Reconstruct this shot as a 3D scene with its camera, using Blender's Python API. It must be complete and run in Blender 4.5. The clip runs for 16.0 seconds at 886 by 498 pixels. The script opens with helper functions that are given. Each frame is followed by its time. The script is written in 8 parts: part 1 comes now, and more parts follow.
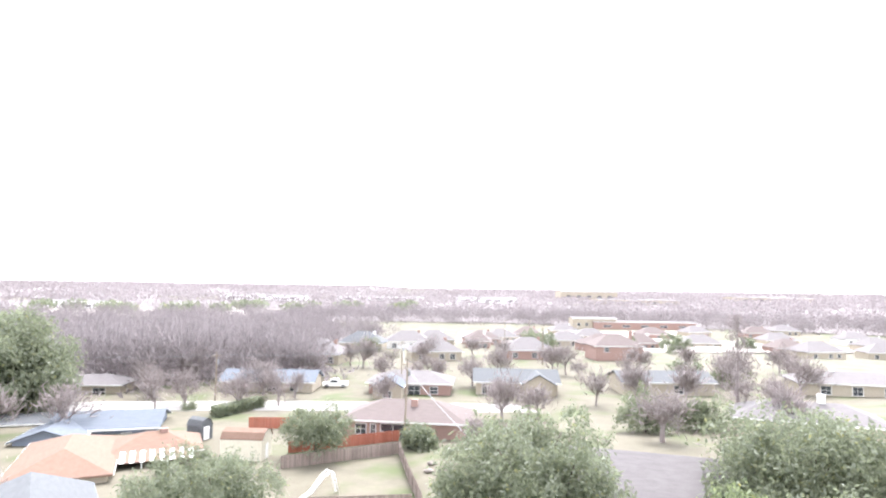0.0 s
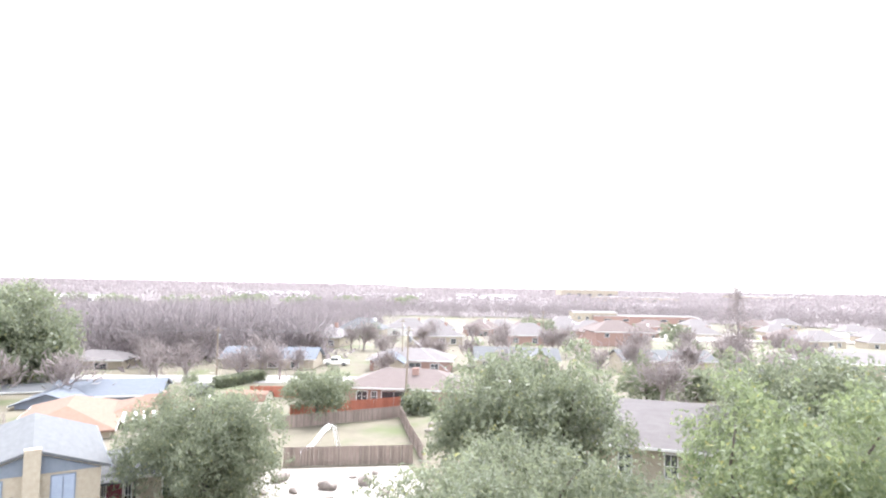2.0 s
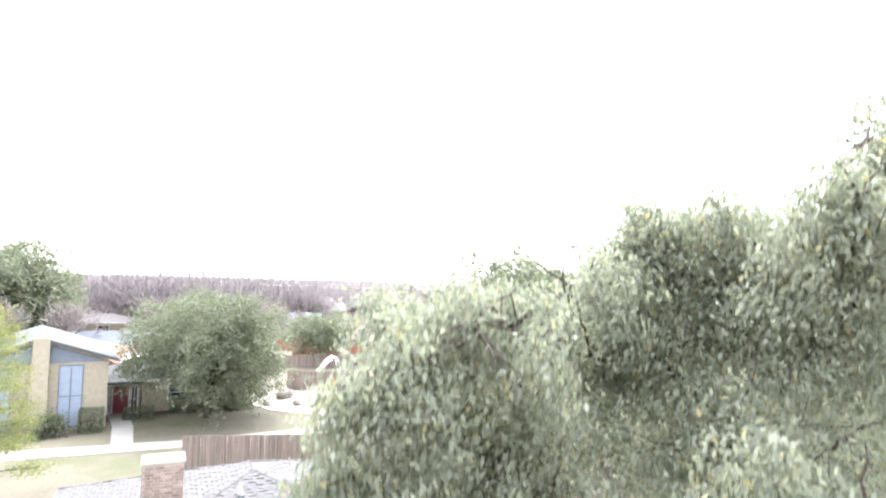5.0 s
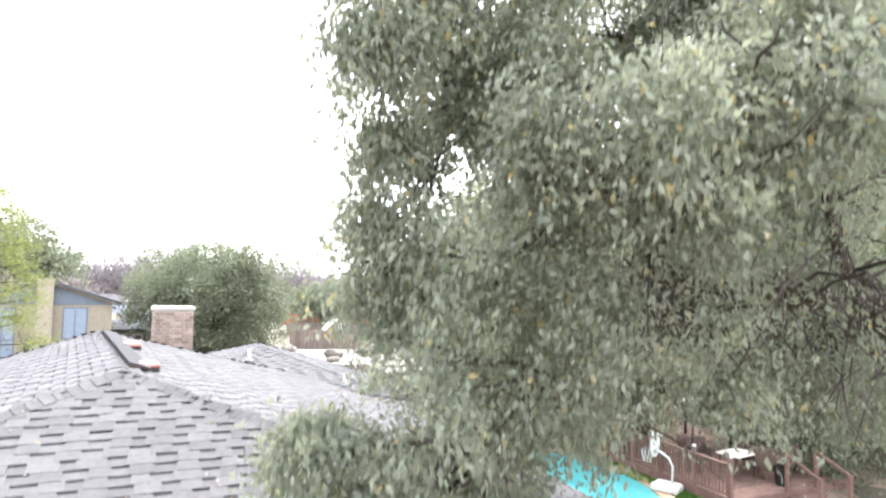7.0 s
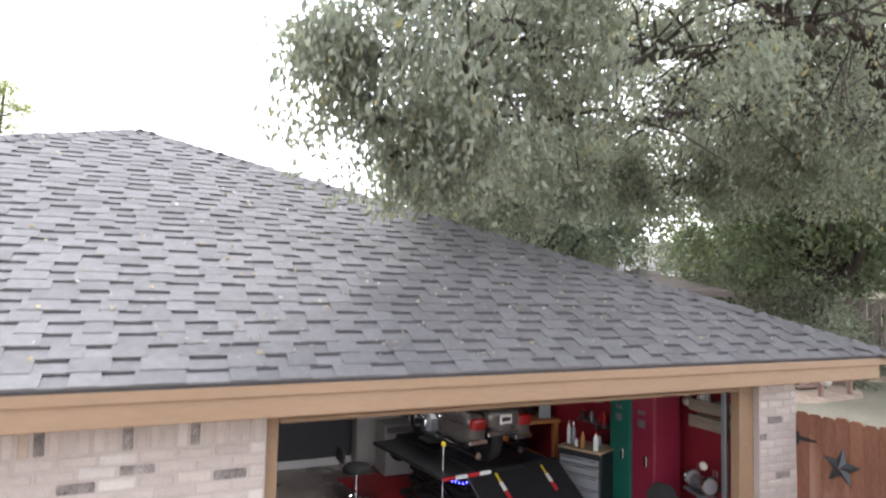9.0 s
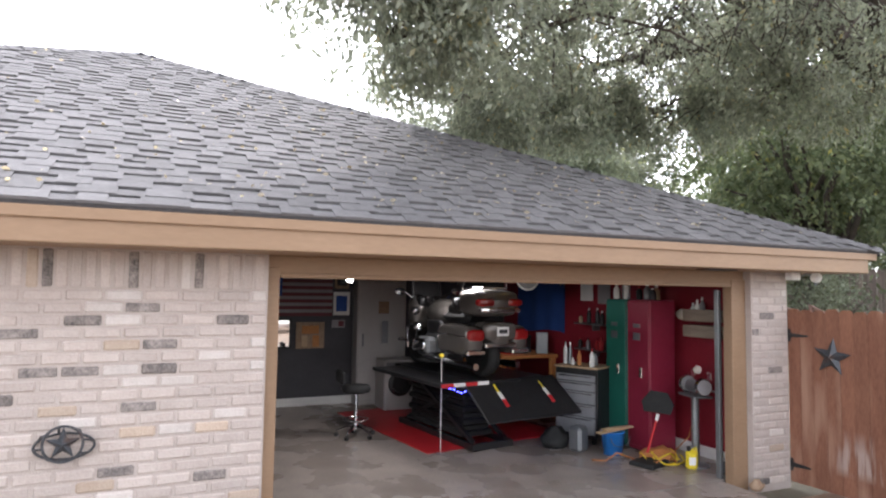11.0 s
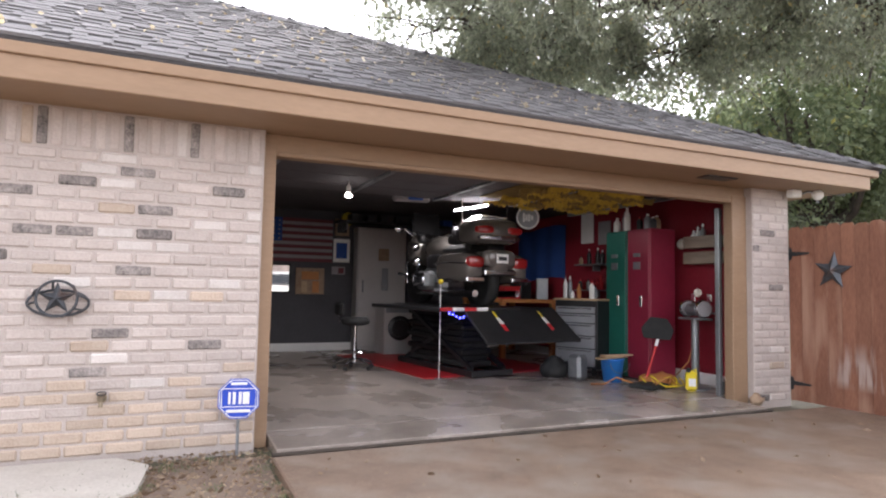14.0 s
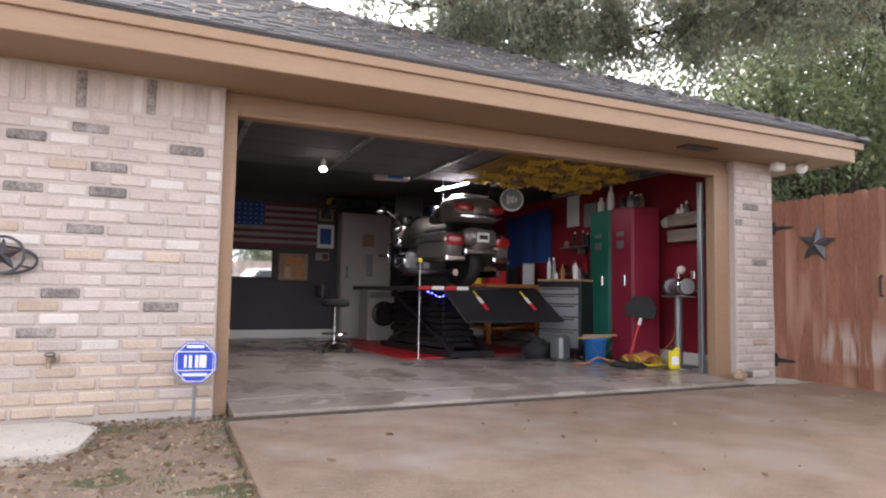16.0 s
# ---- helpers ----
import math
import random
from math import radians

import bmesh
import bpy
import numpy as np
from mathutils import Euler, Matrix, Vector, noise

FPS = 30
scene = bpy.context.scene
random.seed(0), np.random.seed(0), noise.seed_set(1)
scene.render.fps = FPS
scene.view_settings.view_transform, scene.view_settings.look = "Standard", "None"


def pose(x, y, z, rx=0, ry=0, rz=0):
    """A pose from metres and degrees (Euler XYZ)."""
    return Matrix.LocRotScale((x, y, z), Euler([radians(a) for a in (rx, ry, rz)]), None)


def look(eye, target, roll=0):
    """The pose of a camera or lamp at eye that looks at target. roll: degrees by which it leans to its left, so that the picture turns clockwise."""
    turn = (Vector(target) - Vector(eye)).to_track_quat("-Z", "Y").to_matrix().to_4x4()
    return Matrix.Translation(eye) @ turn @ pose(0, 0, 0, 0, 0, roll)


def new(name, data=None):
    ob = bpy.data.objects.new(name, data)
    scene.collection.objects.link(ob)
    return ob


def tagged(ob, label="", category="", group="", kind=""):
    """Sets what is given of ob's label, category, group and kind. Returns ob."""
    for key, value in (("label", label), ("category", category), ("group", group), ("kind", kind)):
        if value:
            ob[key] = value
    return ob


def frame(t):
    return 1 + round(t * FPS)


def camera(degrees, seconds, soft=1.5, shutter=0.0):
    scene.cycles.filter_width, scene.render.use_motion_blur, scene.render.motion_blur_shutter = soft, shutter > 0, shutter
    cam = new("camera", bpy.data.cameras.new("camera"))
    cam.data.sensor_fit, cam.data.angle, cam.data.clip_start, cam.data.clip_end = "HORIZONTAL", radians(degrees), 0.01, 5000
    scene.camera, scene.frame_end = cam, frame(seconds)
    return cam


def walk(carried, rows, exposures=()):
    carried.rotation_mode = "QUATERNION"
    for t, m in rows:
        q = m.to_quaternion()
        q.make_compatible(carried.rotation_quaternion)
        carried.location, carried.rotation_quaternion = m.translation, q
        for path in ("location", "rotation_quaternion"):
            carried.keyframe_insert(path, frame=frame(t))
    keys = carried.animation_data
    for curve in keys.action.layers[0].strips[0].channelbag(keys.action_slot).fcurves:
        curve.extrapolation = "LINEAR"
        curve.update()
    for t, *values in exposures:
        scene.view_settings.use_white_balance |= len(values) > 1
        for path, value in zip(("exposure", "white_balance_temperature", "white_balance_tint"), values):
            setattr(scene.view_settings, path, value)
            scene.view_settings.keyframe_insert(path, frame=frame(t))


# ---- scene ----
cam = camera(71.5, 16.0, soft=2.1, shutter=0.5)
PATH = [
    (0, (-0.523, -5.111, 21.471), (0.29, -3.288, 21.597), 0.8),
    (0.5, (-0.532, -5.085, 20.352), (0.282, -3.262, 20.479), 0.9),
    (1, (-0.538, -5.066, 19.222), (0.275, -3.243, 19.349), 1.0),
    (1.5, (-0.554, -5.06, 18.072), (0.259, -3.237, 18.198), 0.9),
    (2, (-0.574, -5.065, 16.896), (0.238, -3.241, 17.022), 1.0),
    (2.5, (-0.587, -5.06, 15.745), (0.226, -3.237, 15.871), 1.0),
    (3, (-0.601, -5.075, 14.558), (0.212, -3.252, 14.683), 0.9),
    (3.2, (-0.607, -5.084, 14.083), (0.206, -3.261, 14.206), 1.0),
    (5.3, (-0.745, -5.116, 9.47), (0.067, -3.292, 9.593), 1.3),
    (5.5, (-0.753, -5.101, 9.078), (0.059, -3.277, 9.202), 1.3),
    (6, (-0.774, -5.033, 8.153), (0.037, -3.209, 8.274), 1.2),
    (6.5, (-0.784, -4.961, 7.242), (0.027, -3.137, 7.362), 1.2),
    (7, (-0.778, -4.892, 6.37), (0.034, -3.068, 6.489), 1.3),
    (7.5, (-0.783, -4.859, 5.514), (0.032, -3.036, 5.631), 1.2),
    (8, (-0.757, -4.822, 4.713), (0.058, -2.999, 4.829), 1.2),
    (8.5, (-0.773, -4.819, 3.951), (0.043, -2.996, 4.066), 1.2),
    (9, (-0.826, -4.861, 3.208), (-0.012, -3.038, 3.326), 1.3),
    (9.2, (-0.828, -4.849, 3.051), (-0.014, -3.026, 3.17), 1.3),
    (11.3, (-0.808, -4.932, 1.919), (0.01, -3.112, 2.051), 0.8),
    (11.5, (-0.801, -4.912, 1.827), (0.017, -3.091, 1.958), 0.8),
    (12, (-0.788, -4.894, 1.592), (0.027, -3.073, 1.724), 0.9),
    (12.5, (-0.772, -4.887, 1.377), (0.039, -3.064, 1.508), 0.9),
    (13, (-0.76, -4.873, 1.223), (0.051, -3.05, 1.353), 1.0),
    (13.5, (-0.742, -4.869, 1.192), (0.069, -3.046, 1.322), 1.0),
    (14, (-0.727, -4.869, 1.131), (0.084, -3.045, 1.26), 1.1),
    (14.5, (-0.677, -4.868, 1.051), (0.134, -3.045, 1.181), 1.0),
    (15, (-0.608, -4.874, 0.972), (0.205, -3.051, 1.106), 1.0),
    (15.5, (-0.525, -4.862, 0.895), (0.287, -3.04, 1.032), 1.0),
    (16, (-0.434, -4.827, 0.839), (0.379, -3.005, 0.977), 1.0),
]
EXPOSURES = [(0.0, 3.08, 6200, 13), (3.0, 3.12, 6200, 13), (5.3, 3.3, 6200, 11), (7.0, 3.13, 6200, 11), (8.0, 2.96, 6150, 12), (9.2, 2.8, 6150, 12), (11.3, 2.8, 6200, 14), (16.0, 2.84, 6300, 16)]
walk(cam, [(t, look(eye, target, roll)) for t, eye, target, roll in PATH], EXPOSURES)

# ---- light: bright overcast ----
world = bpy.data.worlds.new("sky")
scene.world = world
world.use_nodes = True
wn = world.node_tree.nodes
wl = world.node_tree.links
sky = wn.new("ShaderNodeTexSky")
sky.sky_type = "NISHITA"
sky.sun_disc = False
sky.sun_elevation = radians(60)
sky.sun_rotation = radians(35)
sky.air_density, sky.dust_density, sky.ozone_density = 1.0, 1.6, 1.0
grey = wn.new("ShaderNodeHueSaturation")
grey.inputs["Saturation"].default_value = 0.12
wl.new(sky.outputs[0], grey.inputs["Color"])
wl.new(grey.outputs[0], wn["Background"].inputs["Color"])
wn["Background"].inputs["Strength"].default_value = 0.12
sun_data = bpy.data.lights.new("sun", "SUN")
sun_data.energy, sun_data.angle, sun_data.color = 0.9, radians(25), (1.0, 0.97, 0.93)
sun = new("sun", sun_data)
sun.matrix_world = look((0, 0, 50), (-16, -24, 0))


# ---- builders ----
class Build:
    """Collects vertices and faces for one mesh."""

    def __init__(self):
        self.v, self.f, self.m = [], [], []

    def add(self, verts, faces, at=None, slot=0):
        n = len(self.v)
        self.v += [tuple(at @ Vector(p)) for p in verts] if at is not None else [tuple(p) for p in verts]
        self.f += [tuple(i + n for i in f) for f in faces]
        self.m += [slot] * len(faces)
        return self

    def blob(self, c, s, p=0.45, nu=20, nv=12):
        """A rounded body of size s about c; the smaller p, the boxier."""
        f = lambda w: math.copysign(abs(w) ** p, w)
        v = []
        for j in range(nv + 1):
            b2 = -math.pi / 2 + math.pi * j / nv
            for i in range(nu):
                a = 2 * math.pi * i / nu
                v.append((c[0] + s[0] / 2 * f(math.cos(b2)) * f(math.cos(a)), c[1] + s[1] / 2 * f(math.cos(b2)) * f(math.sin(a)), c[2] + s[2] / 2 * f(math.sin(b2))))
        return self.add(v, [(j * nu + i, j * nu + (i + 1) % nu, (j + 1) * nu + (i + 1) % nu, (j + 1) * nu + i) for j in range(nv) for i in range(nu)])

    def box(self, c, s, b=0.0, at=None, slot=0, rz=0):
        """A box of size s about c, its edges chamfered by b."""
        hx, hy, hz = s[0] / 2, s[1] / 2, s[2] / 2
        m = Matrix.Translation(c) @ Matrix.Rotation(radians(rz), 4, "Z")
        if at is not None:
            m = at @ m
        if b <= 0:
            v = [(x, y, z) for x in (-hx, hx) for y in (-hy, hy) for z in (-hz, hz)]
            return self.add(v, [(0, 1, 3, 2), (4, 6, 7, 5), (0, 4, 5, 1), (2, 3, 7, 6), (0, 2, 6, 4), (1, 5, 7, 3)], m, slot)
        b = min(b, hx * 0.9, hy * 0.9, hz * 0.9)
        v, key = [], {}
        for sx in (-1, 1):
            for sy in (-1, 1):
                for sz in (-1, 1):
                    for ax in range(3):
                        p = [sx * (hx - b), sy * (hy - b), sz * (hz - b)]
                        p[ax] = (sx * hx, sy * hy, sz * hz)[ax]
                        key[sx, sy, sz, ax] = len(v)
                        v.append(tuple(p))
        f = []
        for ax in range(3):
            o1, o2 = (ax + 1) % 3, (ax + 2) % 3
            for sg in (-1, 1):
                q = []
                for a, c2 in ((-1, -1), (1, -1), (1, 1), (-1, 1)):
                    k = [0, 0, 0]
                    k[ax], k[o1], k[o2] = sg, a, c2
                    q.append(key[(*k, ax)])
                f.append(tuple(q if sg > 0 else q[::-1]))
            for a in (-1, 1):
                for c2 in (-1, 1):
                    k0, k1 = [0, 0, 0], [0, 0, 0]
                    k0[ax], k1[ax] = -1, 1
                    k0[o1] = k1[o1] = a
                    k0[o2] = k1[o2] = c2
                    q = (key[(*k0, o1)], key[(*k1, o1)], key[(*k1, o2)], key[(*k0, o2)])
                    f.append(q if a * c2 > 0 else q[::-1])
        for sx in (-1, 1):
            for sy in (-1, 1):
                for sz in (-1, 1):
                    q = tuple(key[sx, sy, sz, ax] for ax in range(3))
                    f.append(q if sx * sy * sz > 0 else q[::-1])
        return self.add(v, f, m, slot)

    def tube(self, points, radii, sides=8, slot=0, caps=True):
        """A tube along points, with a radius at each."""
        pts = [Vector(p) for p in points]
        if not hasattr(radii, "__len__"):
            radii = [radii] * len(pts)
        n = len(self.v)
        side = None
        for i, p in enumerate(pts):
            d = (pts[min(i + 1, len(pts) - 1)] - pts[max(i - 1, 0)]).normalized()
            if side is None:
                side = d.orthogonal().normalized()
            side = (side - d * side.dot(d))
            side = side.normalized() if side.length > 1e-6 else d.orthogonal().normalized()
            up = d.cross(side)
            for k in range(sides):
                a = 2 * math.pi * k / sides
                self.v.append(tuple(p + radii[i] * (math.cos(a) * side + math.sin(a) * up)))
        for i in range(len(pts) - 1):
            for k in range(sides):
                a, b = n + i * sides + k, n + i * sides + (k + 1) % sides
                self.f.append((a, b, b + sides, a + sides))
                self.m.append(slot)
        if caps:
            self.f.append(tuple(n + k for k in range(sides))[::-1])
            self.f.append(tuple(n + (len(pts) - 1) * sides + k for k in range(sides)))
            self.m += [slot, slot]
        return self

    def lathe(self, profile, at=None, sides=16, slot=0):
        """A turned body about z from (radius, height) pairs."""
        v = [(r * math.cos(2 * math.pi * k / sides), r * math.sin(2 * math.pi * k / sides), z) for r, z in profile for k in range(sides)]
        f = [(i * sides + k, i * sides + (k + 1) % sides, (i + 1) * sides + (k + 1) % sides, (i + 1) * sides + k) for i in range(len(profile) - 1) for k in range(sides)]
        f.append(tuple(range(sides))[::-1])
        f.append(tuple((len(profile) - 1) * sides + k for k in range(sides)))
        return self.add(v, f, at, slot)

    def slab(self, poly, z0, z1, at=None, slot=0):
        """A polygon (counter-clockwise) raised from z0 to z1."""
        n = len(poly)
        v = [(x, y, z0) for x, y in poly] + [(x, y, z1) for x, y in poly]
        f = [tuple(range(n))[::-1], tuple(range(n, 2 * n))] + [(k, (k + 1) % n, (k + 1) % n + n, k + n) for k in range(n)]
        return self.add(v, f, at, slot)

    def ball(self, c, r, seg=12, rings=8, slot=0):
        prof = [(max(1e-3, math.sin(math.pi * i / rings)), -math.cos(math.pi * i / rings)) for i in range(rings + 1)]
        r = (r, r, r) if not hasattr(r, "__len__") else r
        return self.lathe(prof, Matrix.Translation(c) @ Matrix.Diagonal((*r, 1)), seg, slot)

    def data(self, name, mats, smooth=False):
        me = bpy.data.meshes.new(name)
        me.from_pydata(self.v, [], self.f)
        for m in mats if isinstance(mats, (list, tuple)) else [mats]:
            me.materials.append(m)
        if any(self.m):
            me.polygons.foreach_set("material_index", self.m)
        if smooth:
            me.polygons.foreach_set("use_smooth", [True] * len(me.polygons))
        me.update()
        return me


def part(name, b, mats, parent, label="", smooth=False):
    """One mesh under a thing or a part."""
    ob = new(name, b.data(name, mats, smooth))
    ob.parent = parent
    return tagged(ob, label)


def thing(name, at, label, category, rz=0.0, group="", kind=""):
    """An Empty at a thing's base."""
    ob = new(name)
    ob.empty_display_size = 0.1
    ob.matrix_basis = pose(*at, 0, 0, rz)
    return tagged(ob, label, category, group, kind)


def setting(name, b, mats, label, category, smooth=False, kind="structure"):
    return tagged(new(name, b.data(name, mats, smooth)), label, category, "", kind)


def ground_z(x, y):
    """The lie of the land."""
    def ramp(v, a, b):
        k = min(1.0, max(0.0, (v - a) / (b - a)))
        return k * k * (3 - 2 * k)
    z = -0.1 + 0.25 * ramp(y, 15, 30)
    z += 0.45 * ramp(x, 8.2, 12.5) * ramp(y, 1.5, 5) * (1 - ramp(y, 24, 34))
    z += 0.6 * ramp(x, 17, 23) * ramp(y, -2, 4) * (1 - ramp(y, 24, 34))
    z += 1.7 * ramp(x, 24, 38) * ramp(y, 12, 24) * (1 - ramp(y, 50, 80))
    z -= 0.3 * ramp(y, 60, 90)
    d = math.hypot(x, y)
    z -= 5.0 * ramp(d, 190, 330) * (1 - ramp(d, 420, 800))
    z += 12 * ramp(d, 900, 3500) + 9 * ramp(d, 600, 1300) * ramp(y - 2.2 * x, 200, 900)
    return z


# ---- materials ----
def shader(name, base, rough=0.7, metal=0.0, spec=0.5):
    m = bpy.data.materials.new(name)
    m.use_nodes = True
    p = m.node_tree.nodes["Principled BSDF"]
    p.inputs["Base Color"].default_value = (*base, 1)
    p.inputs["Roughness"].default_value = rough
    p.inputs["Metallic"].default_value = metal
    p.inputs["Specular IOR Level"].default_value = spec
    return m, m.node_tree.nodes, m.node_tree.links, p


def surface(name, dark, light, rough=0.75, metal=0.0, scale=6.0, fine=60.0, bump=0.3, piece="", spread=0.25, stretch=(1, 1, 1), spec=0.4, wear=None, wear_at=0.62, rough2=None, soft=0.07):
    """A surface with grain at two scales; piece: 'object' or 'island' for variation from piece to piece."""
    m, n, l, p = shader(name, light, rough, metal, spec)
    tc = n.new("ShaderNodeTexCoord")
    mp = n.new("ShaderNodeMapping")
    mp.inputs["Scale"].default_value = stretch
    l.new(tc.outputs["Object"], mp.inputs["Vector"])
    if piece == "object":
        # each piece is cut from another spot of the grain
        info = n.new("ShaderNodeObjectInfo")
        shift = n.new("ShaderNodeVectorMath")
        shift.operation = "MULTIPLY"
        shift.inputs[1].default_value = (37, 91, 53)
        l.new(info.outputs["Random"], shift.inputs[0])
        l.new(shift.outputs[0], mp.inputs["Location"])
    big = n.new("ShaderNodeTexNoise")
    big.inputs["Scale"].default_value, big.inputs["Detail"].default_value, big.inputs["Roughness"].default_value = scale, 5, 0.6
    small = n.new("ShaderNodeTexNoise")
    small.inputs["Scale"].default_value, small.inputs["Detail"].default_value = fine, 4
    l.new(mp.outputs[0], big.inputs["Vector"])
    l.new(mp.outputs[0], small.inputs["Vector"])
    ramp = n.new("ShaderNodeValToRGB")
    ramp.color_ramp.elements[0].position, ramp.color_ramp.elements[1].position = 0.3, 0.72
    ramp.color_ramp.elements[0].color, ramp.color_ramp.elements[1].color = (*dark, 1), (*light, 1)
    mix = n.new("ShaderNodeMath")
    mix.operation = "MULTIPLY_ADD"
    mix.inputs[1].default_value = 0.45
    l.new(small.outputs["Fac"], mix.inputs[0])
    half = n.new("ShaderNodeMath")
    half.operation = "MULTIPLY"
    half.inputs[1].default_value = 0.55
    l.new(big.outputs["Fac"], half.inputs[0])
    l.new(half.outputs[0], mix.inputs[2])
    l.new(mix.outputs[0], ramp.inputs["Fac"])
    colour = ramp.outputs["Color"]
    if piece:
        src = n.new("ShaderNodeObjectInfo" if piece == "object" else "ShaderNodeNewGeometry")
        out = src.outputs["Random" if piece == "object" else "Random Per Island"]
        mr = n.new("ShaderNodeMapRange")
        mr.inputs["To Min"].default_value, mr.inputs["To Max"].default_value = 1 - spread, 1 + spread
        l.new(out, mr.inputs["Value"])
        mul = n.new("ShaderNodeMix")
        mul.data_type, mul.blend_type = "RGBA", "MULTIPLY"
        mul.inputs["Factor"].default_value = 1
        l.new(colour, mul.inputs["A"])
        l.new(mr.outputs[0], mul.inputs["B"])
        colour = mul.outputs["Result"]
    if wear:
        wn2 = n.new("ShaderNodeTexNoise")
        wn2.inputs["Scale"].default_value, wn2.inputs["Detail"].default_value = scale * 0.45, 6
        l.new(mp.outputs[0], wn2.inputs["Vector"])
        wr = n.new("ShaderNodeMapRange")
        wr.inputs["From Min"].default_value, wr.inputs["From Max"].default_value = wear_at - soft, wear_at + soft
        l.new(wn2.outputs["Fac"], wr.inputs["Value"])
        mw = n.new("ShaderNodeMix")
        mw.data_type = "RGBA"
        l.new(wr.outputs[0], mw.inputs["Factor"])
        l.new(colour, mw.inputs["A"])
        mw.inputs["B"].default_value = (*wear, 1)
        colour = mw.outputs["Result"]
        if rough2 is not None:
            rr = n.new("ShaderNodeMapRange")
            rr.inputs["To Min"].default_value, rr.inputs["To Max"].default_value = rough, rough2
            l.new(wr.outputs[0], rr.inputs["Value"])
            l.new(rr.outputs[0], p.inputs["Roughness"])
    l.new(colour, p.inputs["Base Color"])
    if bump:
        bp = n.new("ShaderNodeBump")
        bp.inputs["Strength"].default_value, bp.inputs["Distance"].default_value = bump, 0.01
        l.new(small.outputs["Fac"], bp.inputs["Height"])
        l.new(bp.outputs[0], p.inputs["Normal"])
    return m


def leaf_surface(name, dark, light, rare, gloss=0.7, through_tint=(1.16, 1.12, 0.76)):
    """Foliage: each leaf its own tone, a few yellowed."""
    m, n, l, p = shader(name, light, 0.5, 0, gloss)
    g = n.new("ShaderNodeNewGeometry")
    r = n.new("ShaderNodeValToRGB")
    e = r.color_ramp.elements
    e[0].position, e[0].color = 0.0, (*dark, 1)
    e[1].position, e[1].color = 0.965, (*light, 1)
    e.new(0.995).color = (*rare, 1)
    l.new(g.outputs["Random Per Island"], r.inputs["Fac"])
    l.new(r.outputs[0], p.inputs["Base Color"])
    p.inputs["Subsurface Weight"].default_value = 0.0
    tr = n.new("ShaderNodeBsdfTranslucent")
    tint = n.new("ShaderNodeMix")
    tint.data_type, tint.blend_type = "RGBA", "MULTIPLY"
    tint.inputs["Factor"].default_value = 1
    tint.inputs["B"].default_value = (*through_tint, 1)
    l.new(r.outputs[0], tint.inputs["A"])
    l.new(tint.outputs["Result"], tr.inputs["Color"])
    mx = n.new("ShaderNodeMixShader")
    mx.inputs[0].default_value = 0.5
    l.new(p.outputs[0], mx.inputs[1])
    l.new(tr.outputs[0], mx.inputs[2])
    l.new(mx.outputs[0], n["Material Output"].inputs["Surface"])
    return m


def glow(name, colour, power):
    m, n, l, p = shader(name, colour)
    p.inputs["Emission Color"].default_value = (*colour, 1)
    p.inputs["Emission Strength"].default_value = power
    return m


M_BRICK = surface("pale_brick", (0.41, 0.345, 0.31), (0.54, 0.478, 0.435), 0.9, 0, 5, 60, 0.5, "object", 0.1)
M_BRICK_PALE = surface("limewashed_brick", (0.493, 0.44, 0.405), (0.625, 0.576, 0.537), 0.9, 0, 7, 60, 0.5, "object", 0.08)
M_BRICK_DARK = surface("burnt_brick", (0.05, 0.046, 0.047), (0.4, 0.35, 0.32), 0.9, 0, 14, 70, 0.6, "object", 0.3)
M_BRICK_TAN = surface("rust_stained_brick", (0.4, 0.31, 0.24), (0.53, 0.435, 0.35), 0.9, 0, 6, 70, 0.6, "object", 0.15)
M_MORTAR = surface("mortar", (0.4, 0.34, 0.305), (0.5, 0.44, 0.4), 0.95, 0, 10, 90, 0.7)
M_TAN = surface("tan_trim_paint", (0.25, 0.16, 0.096), (0.315, 0.206, 0.127), 0.55, 0, 3, 40, 0.15, stretch=(0.3, 1, 1))
M_SHINGLE = surface("grey_shingle", (0.13, 0.125, 0.127), (0.192, 0.185, 0.187), 0.95, 0, 14, 300, 0.6, "island", 0.12, spec=0.12)
M_SHINGLE_ONE = surface("grey_shingle_piece", (0.13, 0.125, 0.127), (0.192, 0.185, 0.187), 0.95, 0, 14, 300, 0.6, "object", 0.12, spec=0.12)
M_SHINGLE_BAND = surface("dark_shingle_band", (0.06, 0.058, 0.061), (0.11, 0.107, 0.111), 0.95, 0, 30, 300, 0.5, spec=0.12)
M_ROOF_GREY = surface("neighbour_grey_roof", (0.072, 0.076, 0.081), (0.118, 0.122, 0.128), 0.95, 0, 2, 30, 0.4, stretch=(0.4, 1, 3))
M_ROOF_BLUE = surface("blue_grey_roof", (0.085, 0.098, 0.12), (0.135, 0.15, 0.175), 0.95, 0, 2, 30, 0.4, stretch=(0.4, 1, 3))
M_ROOF_ORANGE = surface("faded_orange_roof", (0.14, 0.086, 0.062), (0.2, 0.13, 0.098), 0.95, 0, 2, 30, 0.4, stretch=(0.4, 1, 3))
M_ROOF_BROWN = surface("brown_roof", (0.1, 0.08, 0.075), (0.155, 0.126, 0.119), 0.95, 0, 2, 30, 0.4, stretch=(0.4, 1, 3))
M_ROOF_TAUPE = surface("taupe_roof", (0.116, 0.105, 0.105), (0.184, 0.17, 0.17), 0.95, 0, 2, 30, 0.4, stretch=(0.4, 1, 3))
